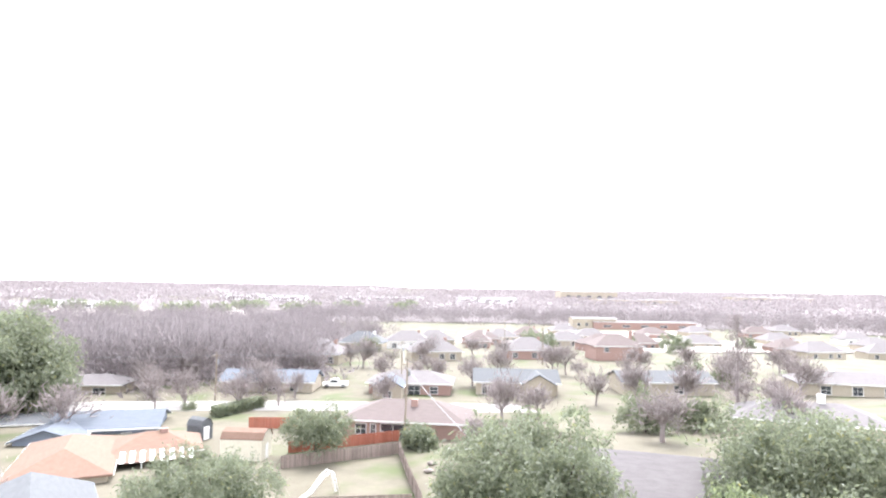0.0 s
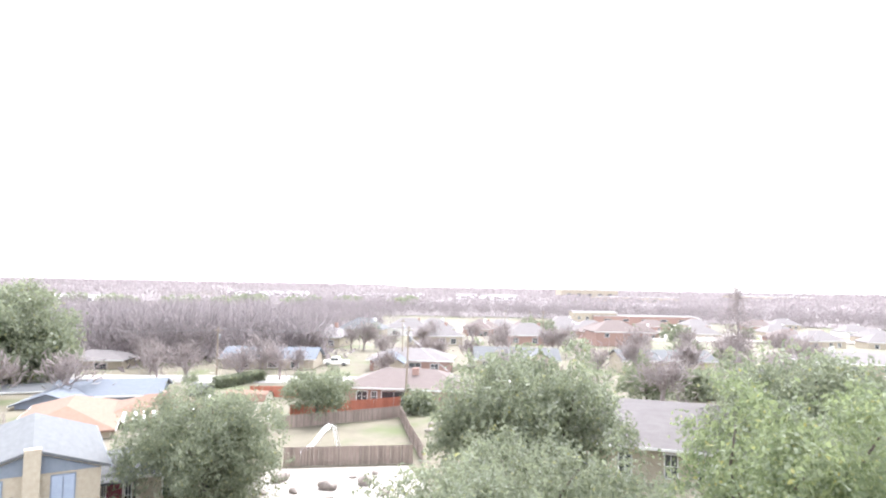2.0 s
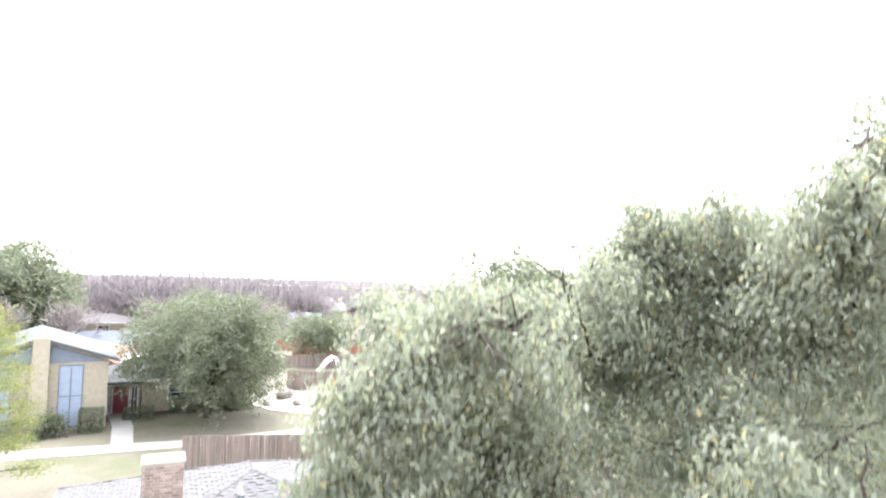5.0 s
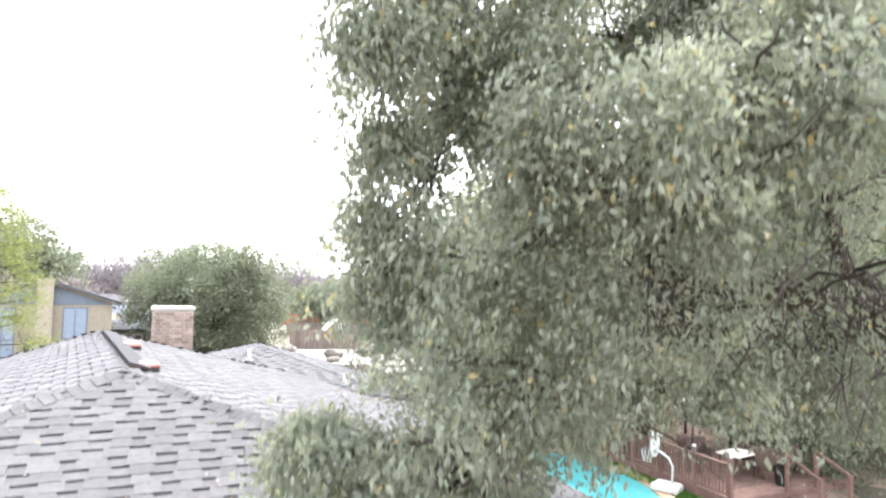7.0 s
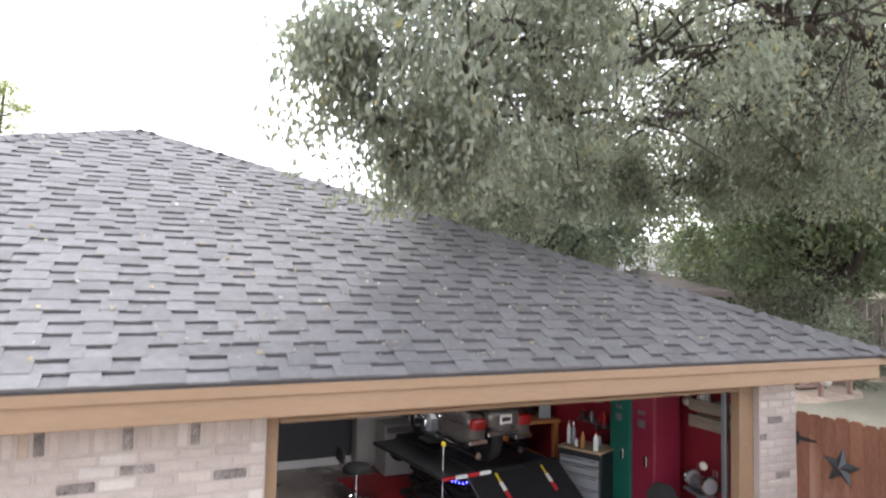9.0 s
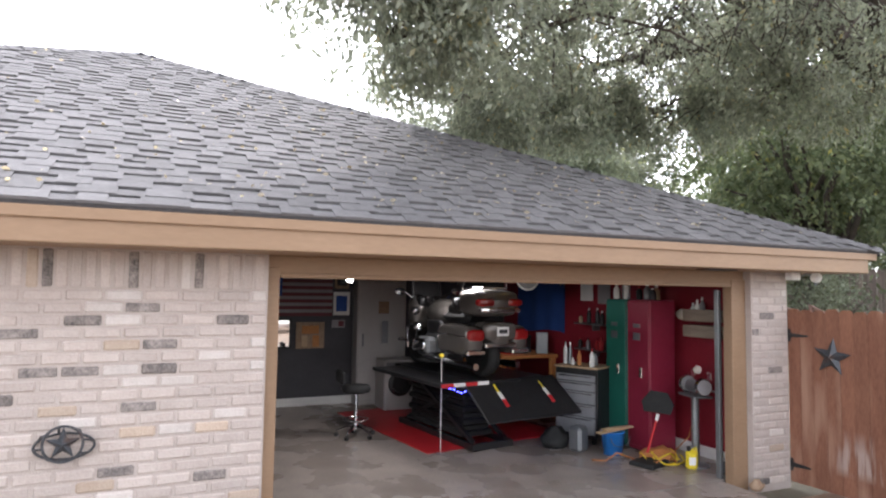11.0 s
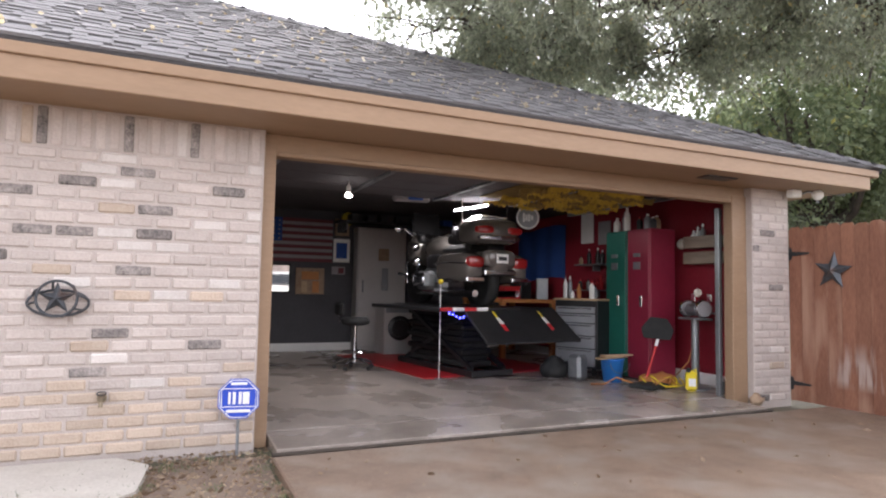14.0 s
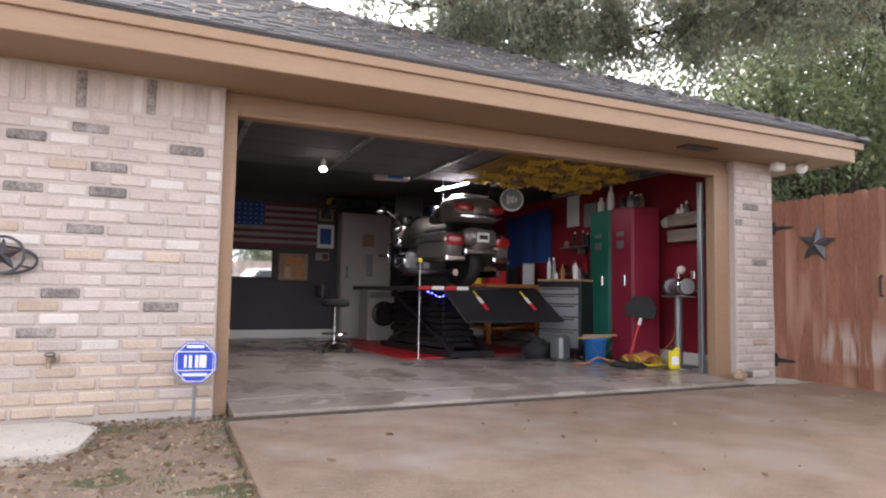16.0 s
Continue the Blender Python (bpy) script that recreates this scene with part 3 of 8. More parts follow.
# ---- plants ----
def leaf_mesh(name, centres, axes, sizes, mat, parent, wide=0.42, kind=""):
    """Many small folded leaves as one mesh: arrays of places, directions and lengths."""
    n = len(centres)
    rs = np.random.RandomState(n % 9973)
    d = axes / np.maximum(np.linalg.norm(axes, axis=1, keepdims=True), 1e-6)
    r = rs.normal(size=(n, 3))
    s = np.cross(d, r)
    s /= np.maximum(np.linalg.norm(s, axis=1, keepdims=True), 1e-6)
    up = np.cross(s, d)
    L = sizes[:, None]
    tip, base = centres + d * L * 0.5, centres - d * L * 0.5
    left = centres + s * L * wide * 0.5 + up * L * 0.1
    right = centres - s * L * wide * 0.5 + up * L * 0.1
    v = np.stack([base, right, tip, left], 1).reshape(-1, 3)
    me = bpy.data.meshes.new(name)
    me.vertices.add(4 * n)
    me.vertices.foreach_set("co", v.astype(np.float32).ravel())
    tri = (np.arange(n)[:, None] * 4 + np.array([0, 1, 2, 0, 2, 3])).ravel()
    me.loops.add(6 * n)
    me.loops.foreach_set("vertex_index", tri.astype(np.int32))
    me.polygons.add(2 * n)
    me.polygons.foreach_set("loop_start", np.arange(0, 6 * n, 3, dtype=np.int32))
    me.materials.append(mat)
    me.update(calc_edges=True)
    me.validate()
    ob = new(name, me)
    ob.parent = parent
    if kind:
        ob["kind"] = kind
    return ob


def spray_lobes(lobes, sprays, per, spread, size, seed, droop=0.5, hollow=0.55, keep=None, clump=0.0):
    """Places, directions and lengths of leaves in sprays on the shells of uneven lobes."""
    rs = np.random.RandomState(seed)
    area = np.array([(l[3] * l[4] + l[4] * l[5] + l[3] * l[5]) * (l[6] if len(l) > 6 else 1) for l in lobes])
    knots = max(12, sprays // 17)
    pick = rs.choice(len(lobes), knots, p=area / area.sum())
    L = np.array([l[:6] for l in lobes])[pick]
    d = rs.normal(size=(knots, 3))
    d /= np.linalg.norm(d, axis=1, keepdims=True)
    wob = 1 + 0.16 * np.sin(5 * d[:, 0] + pick) * np.cos(4 * d[:, 1] + 2 * pick) + 0.1 * np.sin(9 * d[:, 2] + pick)
    r = (hollow + (1 - hollow) * rs.rand(knots) ** 0.6) * wob
    c = L[:, :3] + d * L[:, 3:6] * r[:, None]
    # each knot is a drooping clump, denser and lifted at its middle
    each = rs.randint(0, knots, sprays)
    off = rs.normal(size=(sprays, 3)) * np.array([1, 1, 0.55]) * clump
    off[:, 2] -= 0.6 * (off[:, 0] ** 2 + off[:, 1] ** 2) / max(clump, 1e-3)
    c, d = c[each] + off, d[each]
    if keep is not None:
        ok = keep(c)
        c, d = c[ok], d[ok]
    k = len(c)
    out = d.copy()
    out[:, 2] -= droop * rs.rand(k)
    pos = np.repeat(c, per, 0) + rs.normal(size=(k * per, 3)) * spread * np.array([1, 1, 0.8])
    ax = np.repeat(out, per, 0) * 0.7 + rs.normal(size=(k * per, 3)) * 0.7 + np.array([0, 0, -droop])
    return pos, ax, size * rs.uniform(0.6, 1.35, k * per), c


def limb(b, start, end, r0, r1, rng, bend=0.12, steps=6, sides=8):
    a, z = Vector(start), Vector(end)
    d = (z - a).length
    pts, rad = [], []
    off = Vector((0, 0, 0))
    for i in range(steps + 1):
        f = i / steps
        if 0 < i < steps:
            off = off * 0.6 + Vector((rng.gauss(0, 1), rng.gauss(0, 1), rng.gauss(0, 0.7))) * bend * d * 0.25
        else:
            off = Vector((0, 0, 0))
        pts.append(a.lerp(z, f) + off)
        rad.append(r0 + (r1 - r0) * f)
    b.tube(pts, rad, sides)
    return pts


def leafy_tree(at, trunk_h, trunk_r, lobes, sprays, per, spread, size, mat, label, seed, group="", droop=0.4, name="tree"):
    """A broad-leaved tree: trunk with limbs, and a crown of leaf sprays; lobes are relative to the base."""
    t = thing(name, at, label, "tree", group=group)
    rng = random.Random(seed)
    b = Build()
    fork = Vector((rng.uniform(-0.3, 0.3), rng.uniform(-0.3, 0.3), trunk_h))
    limb(b, (0, 0, -0.1), fork, trunk_r, trunk_r * 0.75, rng, 0.06)
    for l in lobes:
        limb(b, fork - Vector((0, 0, rng.uniform(0, trunk_h * 0.2))), l[:3], trunk_r * 0.55, trunk_r * 0.12, rng, 0.15, 5, 6)
    part("trunk", b, M_BARK, t, smooth=True)
    pos, ax, sz, _ = spray_lobes(lobes, sprays, per, spread * 0.7, size, seed, droop, clump=spread * 1.7)
    leaf_mesh("crown", pos, ax, sz, mat, t, 0.5, "stuff")
    return t


def ball_lobes(r, top, bottom, n, seed, squash=1.0):
    """Lobes that make up a rounded crown of radius r between two heights."""
    rng = random.Random(seed)
    mid, hh = (top + bottom) / 2, (top - bottom) / 2
    out = [(0, 0, mid, r * 0.62, r * 0.62, hh * 0.7)]
    for i in range(n):
        a = 2.4 * i + rng.uniform(-0.3, 0.3)
        f = (i + 0.5) / n
        h = -0.78 + 1.55 * f
        ring = math.sqrt(max(0.05, 1 - h * h)) * 0.62 if h > 0 else 0.62 - 0.1 * h * h
        out.append((r * ring * math.cos(a), r * ring * math.sin(a), mid + hh * h * 0.75, r * 0.42, r * 0.42, hh * 0.36 * squash))
    return out


def bare_tree(at, h, r, spread, label, seed, group="", depth=4, mat=None):
    """A leafless tree: forking limbs down to twigs."""
    t = thing("bare_tree", at, label, "tree", group=group)
    rng = random.Random(seed)
    b = Build()
    tips = []

    def grow(p, d, length, rad, level):
        q = p + d * length
        mid = p.lerp(q, 0.5) + Vector((rng.gauss(0, 1), rng.gauss(0, 1), rng.gauss(0, 1))) * length * 0.06
        b.tube([p, mid, q], [rad, rad * 0.85, rad * 0.68], 6 if level < 2 else 3, caps=False)
        if level >= depth:
            tips.append((q, d))
            return
        for k in range(rng.choice((3, 4) if level > 0 else (4, 5))):
            nd = (d + Vector((rng.gauss(0, 1), rng.gauss(0, 1), rng.gauss(0.15, 0.6))) * spread).normalized()
            grow(p.lerp(q, rng.uniform(0.5, 1.0)), nd, length * rng.uniform(0.62, 0.88), rad * 0.55, level + 1)

    grow(Vector((0, 0, -0.1)), Vector((rng.gauss(0, 0.05), rng.gauss(0, 0.05), 1)).normalized(), h * 0.23, r, 0)
    part("branching", b, mat or M_TWIG_PALE, t)
    rs = np.random.RandomState(seed)
    n = max(2, min(7, 700 // len(tips)))
    p = np.repeat(np.array([k[0] for k in tips]), n, 0) + rs.normal(size=(len(tips) * n, 3)) * h * 0.08
    ax = np.repeat(np.array([k[1] for k in tips]), n, 0) + rs.normal(size=p.shape) * 0.35 + np.array([0, 0, 0.3])
    leaf_mesh("twig_spray", p, ax, h * rs.uniform(0.08, 0.17, len(p)), mat or M_TWIG_PALE, t, 0.025, "stuff")
    return t


def shrub(at, size, mat, label, seed, boxy=False, group=""):
    """A bush of many leaves on short stems."""
    t = thing("shrub", at, label, "shrub", group=group)
    rng = random.Random(seed)
    b = Build()
    for i in range(7):
        limb(b, (rng.uniform(-0.1, 0.1), rng.uniform(-0.1, 0.1), -0.03), (rng.uniform(-0.4, 0.4) * size[0], rng.uniform(-0.4, 0.4) * size[1], size[2] * 0.75), 0.025, 0.008, rng, 0.1, 3, 4)
    part("stem", b, M_BARK, t)["kind"] = "stuff"
    lobes = [(0, 0, size[2] * 0.5, size[0] / 2, size[1] / 2, size[2] / 2)]
    n = 2600
    rs = np.random.RandomState(seed)
    if boxy:
        pos = rs.uniform(-0.5, 0.5, (n, 3))
        face = rs.randint(0, 3, n)
        pos[np.arange(n), face] = np.sign(pos[np.arange(n), face]) * rs.uniform(0.4, 0.5, n)
        pos = (pos + [0, 0, 0.5]) * np.array(size)
        ax, sz = rs.normal(size=(n, 3)), np.full(n, 0.13) * rs.uniform(0.6, 1.3, n)
    else:
        pos, ax, sz, _ = spray_lobes(lobes, n // 8, 8, 0.08 * max(size), 0.16, seed, clump=0.08 * max(size))
        pos[:, 2] = np.maximum(pos[:, 2], 0.02)
    leaf_mesh("leaves", pos, ax, sz, mat, t, 0.5, "stuff")
    return t


# ---- houses round about ----
def house(name, at, rz, w, d, wall_h, rise, kind, wall, roof, label, over=0.5, openings=(), chimney=None, gable=None, group="houses of the neighbourhood"):
    """A house with its long side along x, its front at -y. openings: (side, place, sill, width, height, look)."""
    t = thing(name, at, label, "house", rz, group)
    body = Build().box((0, 0, wall_h / 2 - 0.3), (w, d, wall_h + 0.6))
    hw, hd = w / 2 + over, d / 2 + over
    z0, z1 = wall_h, wall_h + rise
    if kind == "hip":
        e = min(hd, hw - 0.3)
        ridge = [(-hw + e, 0, z1), (hw - e, 0, z1)]
    else:
        ridge = [(-hw, 0, z1), (hw, 0, z1)]
        r = rise * (d / 2) / hd
        for s in (-1, 1):
            body.add([(s * w / 2, -d / 2, wall_h), (s * w / 2, d / 2, wall_h), (s * w / 2, 0, wall_h + r)], [(0, 1, 2)])
    part("wall", body, wall, t)
    rb = Build()
    th = 0.2
    v = [(-hw, -hd, z0), (hw, -hd, z0), (hw, hd, z0), (-hw, hd, z0), *ridge]
    v += [(x, y, z - th) for x, y, z in v]
    ends = [(1, 2, 5), (3, 0, 4), (8, 7, 11), (6, 9, 10)] if kind == "hip" else [(1, 5, 11, 7), (5, 2, 8, 11), (4, 10, 6, 0), (3, 9, 10, 4)]
    sides = [(1, 7, 8, 2), (3, 9, 6, 0)] if kind == "hip" else []
    rb.add(v, [(0, 1, 5, 4), (2, 3, 4, 5), (7, 6, 10, 11), (9, 8, 11, 10), (0, 6, 7, 1), (2, 8, 9, 3)] + ends + sides)
    roof_part = part("roof", rb, roof, t)
    for y in (-hd, hd):
        part("fascia", Build().box((0, y, z0 - th / 2), (2 * hw + 0.06, 0.05, th)), M_WHITE if gable is None else gable, t)
    for side, pos, sill, ow, oh, style in openings:
        glass = {"door": M_DOOR_RED, "garage": M_WHITE, "blue": M_BLUEPANEL}.get(style, M_GLASS_DARK)
        turn = {"f": 0, "r": 90, "b": 180, "l": 270}[side]
        out = d / 2 if side in "fb" else w / 2
        m = Matrix.Rotation(radians(turn), 4, "Z") @ Matrix.Translation((pos, -out, sill))
        kindname = "door" if style in ("door", "garage") else "window"
        fr = Build()
        a, c, lo, hi = ow / 2 + 0.045, ow / 2 - 0.045, -0.045, oh + 0.045
        ring = [(x, y, z) for y in (-0.06, 0.05) for x, z in ((-a, lo), (a, lo), (a, hi), (-a, hi), (-c, lo + 0.09), (c, lo + 0.09), (c, hi - 0.09), (-c, hi - 0.09))]
        fr.add(ring, [f for k in range(4) for q in [(k + 1) % 4] for f in ((k, q, 4 + q, 4 + k), (8 + q, 8 + k, 12 + k, 12 + q), (q, k, 8 + k, 8 + q), (4 + k, 4 + q, 12 + q, 12 + k))], m)
        wp = part(kindname, fr, M_WHITE if style != "blue" else M_BLUEWALL, t)
        part("pane" if kindname == "window" else "leaf", Build().box((0, -0.015, oh / 2), (ow - 0.08, 0.03, oh - 0.08), 0, m), glass, wp)
        if style == "window":
            part("mullion", Build().box((0, -0.02, oh / 2), (ow - 0.1, 0.05, 0.05), 0, m), M_WHITE, wp)
            part("mullion", Build().box((0, -0.025, oh / 2), (0.05, 0.05, oh - 0.1), 0, m), M_WHITE, wp)
    if chimney:
        cx, cy, top, mat = chimney
        cb = Build().box((cx, cy, (wall_h + top) / 2), (0.9, 0.7, top - wall_h + 0.8), 0.02).box((cx, cy, top + 0.32), (1.0, 0.8, 0.12), 0.02)
        part("chimney", cb, mat, roof_part)
    return t


def fence(name, pts, height, mat, label, board=0.14, gap=0.008, post_mat=None, group="", dog=True, rail_side=1, z=None):
    """A fence of single boards between posts along a line of points."""
    t = thing(name, (*pts[0], 0), label, "fence", group=group)
    o = Vector((*pts[0], 0))
    mesh = None
    posts = Build().box((0, 0, height / 2 - 0.1), (0.09, 0.09, height + 0.1), 0.006).data("post", post_mat or mat)
    total = sum((Vector(q) - Vector(p)).length for p, q in zip(pts, pts[1:]))
    step = max(board + gap, total / 290)
    wide = step - gap
    c = min(0.03, wide * 0.25) if dog else 0.0005
    prof = [(-wide / 2, 0), (wide / 2, 0), (wide / 2, height - c), (wide / 2 - c, height), (-wide / 2 + c, height), (-wide / 2, height - c)]
    bb = Build()
    n = len(prof)
    bb.add([(x, -0.01, y) for x, y in prof] + [(x, 0.01, y) for x, y in prof], [tuple(range(n)), tuple(range(n, 2 * n))[::-1]] + [(k, k + n, (k + 1) % n + n, (k + 1) % n) for k in range(n)])
    mesh = bb.data("board", mat)
    rng = random.Random(len(pts) + int(total * 7))
    for p, q in zip(pts, pts[1:]):
        p, q = Vector((*p, 0)), Vector((*q, 0))
        d = q - p
        ang = math.degrees(math.atan2(d.y, d.x))
        m = int(d.length / step)
        side = Vector((-d.y, d.x, 0)).normalized() * rail_side
        gz = (lambda v: ground_z(v.x, v.y)) if z is None else (lambda v: z)
        for k in range(m):
            at = p + d * ((k + 0.5) / m)
            ob = new("board", mesh)
            ob.parent = t
            ob.matrix_basis = Matrix.Translation(at - o + Vector((0, 0, gz(at) + 0.02 + rng.uniform(-0.012, 0.012)))) @ pose(0, 0, 0, rng.uniform(-0.6, 0.6), rng.uniform(-0.5, 0.5), ang)
        rails = Build()
        for f in (0.18, 0.8):
            a, c2 = p - o + side * 0.035, q - o + side * 0.035
            rails.tube([a + Vector((0, 0, gz(p) + f * height)), c2 + Vector((0, 0, gz(q) + f * height))], 0.04, 4)
        part("rail", rails, post_mat or mat, t)
        for k in range(max(2, int(d.length / 2.6) + 1)):
            at = p + d * (k / max(1, int(d.length / 2.6)))
            ob = new("post", posts)
            ob.parent = t
            ob.matrix_basis = Matrix.Translation(at - o + side * 0.075 + Vector((0, 0, gz(at))))
    return t

# ---- large oak over the drive ----
OAK = (9.9, 0.2, 0.0)
# masses of the crown, placed to fit the camera's view: place, radius, half height
CROWN_TOP = [
    (1.6, -0.37, 9.6, 0.73, 0.54), (1.08, -0.21, 9.4, 0.36, 0.33), (0.68, -0.1, 9.22, 0.2, 0.14), (1.56, 0.02, 8.8, 0.57, 0.46), (2.41, -0.18, 9.52, 0.48, 0.53), (5.17, -0.60, 10.63, 0.7, 0.6), (5.01, -0.09, 10.51, 0.7, 0.6), (5.26, -1.09, 10.78, 0.7, 0.6), (4.73, 0.71, 10.4, 0.73, 0.59), (3.8, 0.75, 9.32, 1.06, 0.73),
    (5.26, -0.81, 9.78, 0.76, 0.71), (5.1, -1.64, 10.14, 0.98, 0.98), (4.84, -1.69, 10.99, 0.3, 0.51), (4.65, 0.72, 10.71, 0.73, 0.49), (4.85, 0.01, 10.12, 0.51, 0.45), (1.82, -0.37, 9.94, 0.55, 0.24), (3.39, 0.6, 10.1, 0.62, 0.5), (4.7, 0.58, 10.76, 0.5, 0.36), (6.96, -0.52, 12.0, 0.4, 0.45), (1.66, 1.4, 9.72, 0.36, 0.34)]
CROWN_FRONT = [
    (0.72, -0.13, 8.51, 0.4, 0.2), (2.31, -1.24, 7.92, 0.91, 0.82), (3.16, -1.84, 8.1, 0.95, 0.91), (2.92, -1.56, 7.6, 1.15, 0.65), (2.11, -0.76, 7.09, 0.69, 0.69), (1.41, 0.61, 7.59, 0.66, 0.66), (1.93, 0.55, 8.31, 0.8, 0.63),
    (1.38, 0.68, 6.71, 0.61, 0.72), (1.17, 0.59, 6.56, 0.53, 0.64), (1.94, -0.19, 6.55, 0.99, 0.84), (2.26, -0.61, 7.35, 0.95, 0.81), (0.93, 0.43, 6.92, 0.28, 0.36), (0.88, 0.29, 7.76, 0.3, 0.3), (2.66, 0.65, 8.69, 0.75, 0.55), (4.45, 0.46, 9.45, 0.8, 0.6)]
CROWN_LOW = [
    (1.41, 0.32, 5.68, 0.67, 0.57), (2.21, 0.79, 8.20, 0.6, 0.55), (3.06, 0.77, 7.74, 0.6, 0.55), (1.69, 0.67, 8.45, 0.6, 0.55), (2.62, 0.68, 8.72, 0.6, 0.55), (2.21, -0.03, 5.68, 0.67, 0.57), (1.22, -0.36, 5.14, 0.85, 0.49), (0.55, -0.16, 5.08, 0.46, 0.32), (0.28, -0.1, 5.2, 0.16, 0.1), (0.99, -0.21, 4.46, 0.49, 0.34), (1.75, -0.02, 4.73, 0.6, 0.37),
    (2.16, -0.02, 5.35, 0.67, 0.62), (0.99, 0.14, 4.20, 0.34, 0.3), (0.61, 0.06, 4.63, 0.36, 0.26), (1.44, 0.36, 4.42, 0.45, 0.4)]
CROWN_OVER_YARD = [
    (4.1, -2.14, 8.35, 0.84, 0.75), (4.42, -0.58, 8.76, 1.25, 0.74), (2.32, 3.35, 5.0, 0.91, 0.5), (2.84, 2.02, 4.99, 1.03, 0.51), (4.43, 2.4, 5.08, 0.99, 0.5), (5.55, 1.86, 5.66, 1.07, 0.5), (2.15, 1.74, 5.53, 1.03, 0.62),
    (3.22, 1.27, 5.46, 1.38, 0.62), (5.52, 1.94, 6.88, 1.07, 0.58), (5.69, 2.93, 5.19, 1.29, 0.46), (3.93, 3.18, 5.01, 0.96, 0.39), (5.22, 1.07, 8.12, 0.88, 0.37), (5.2, 3.4, 8.0, 1.8, 1.2), (3.6, 4.2, 6.7, 1.8, 1.2)]
CROWN_HANG = [
    (3.4, 2.8, 4.5, 0.8, 0.5), (4.2, 3.0, 4.65, 0.9, 0.55), (5.0, 2.9, 4.9, 0.95, 0.6), (6.0, 2.5, 4.95, 0.95, 0.6), (6.9, 2.0, 5.0, 0.9, 0.6), (7.6, 1.3, 5.0, 0.85, 0.6), (2.7, 2.4, 4.6, 0.75, 0.5)]
CROWN_FAR = [
    (6.97, 0.68, 5.59, 1.17, 0.47), (7.07, 1.77, 7.26, 1.66, 0.52), (9.15, 1.37, 7.66, 1.38, 0.64), (7.11, 2.27, 5.47, 1.01, 0.37), (7.64, 1.08, 8.13, 1.16, 0.5), (6.02, 0.68, 8.63, 1.03, 0.37), (8.2, 1.0, 9.8, 3.2, 1.7),
    (7.6, 5.2, 7.7, 2.7, 1.6), (12.4, 1.0, 10.6, 4.0, 1.9), (8.2, -2.4, 8.9, 2.45, 1.4), (11.5, 5.6, 8.6, 3.0, 1.7), (6.6, 0.6, 7.9, 2.3, 0.9), (9.5, 3.0, 7.4, 2.3, 0.8), (14.5, -2.5, 9.2, 2.8, 1.8),
    (15.6, 2.5, 9.4, 2.9, 1.8), (10.2, 0.4, 7.9, 2.2, 0.8)]
OAK_LOBES = [(x, y, z, r, r, h) for x, y, z, r, h in CROWN_TOP + CROWN_FRONT + CROWN_LOW + CROWN_HANG + CROWN_OVER_YARD + CROWN_FAR]


# the great limbs: points from the fork outwards, and the radius at each end
OAK_LIMBS = [
    ([(9.49, 0.13, 4.07), (8.45, 0.5, 5.46), (8.34, 0.96, 5.94), (7.92, 1.57, 6.15), (7.45, 2.21, 6.28), (6.77, 2.75, 6.09), (5.93, 3.14, 5.9), (4.86, 3.21, 5.39), (3.85, 3.25, 4.93)], 0.24, 0.03),
    ([(8.38, 0.85, 5.8), (7.66, 1.02, 6.32), (6.81, 1.18, 6.31), (5.74, 1.21, 6.41), (5.24, 1.22, 6.36), (4.3, 1.23, 6.0), (3.32, 1.05, 5.33), (2.87, 1.05, 5.04)], 0.13, 0.02),
    ([(9.4, 0.1, 4.2), (8.54, 0.03, 5.4), (7.36, -0.14, 6.01), (6.86, -0.26, 6.23), (6.35, -0.38, 6.46), (6.02, -0.47, 6.78), (5.2, -0.7, 8.2)], 0.2, 0.05),
    ([(6.66, -0.28, 6.3), (5.94, -0.18, 6.24), (5.51, -0.21, 6.29), (4.58, -0.24, 6.36), (3.3, -0.5, 6.6)], 0.09, 0.03),
    ([(8.3, 0.95, 5.95), (7.86, 0.91, 6.57), (7.89, 1.08, 7.19), (7.89, 1.24, 8.05), (7.4, 1.6, 9.2)], 0.13, 0.04),
    ([(9.5, 0.1, 4.3), (10.0, 1.4, 5.6), (9.6, 3.2, 6.6), (8.4, 4.8, 7.3)], 0.2, 0.07),
    ([(9.6, 0.0, 4.3), (10.6, -0.6, 5.8), (12.2, -0.4, 7.4), (14.0, 0.4, 8.6)], 0.22, 0.08)]


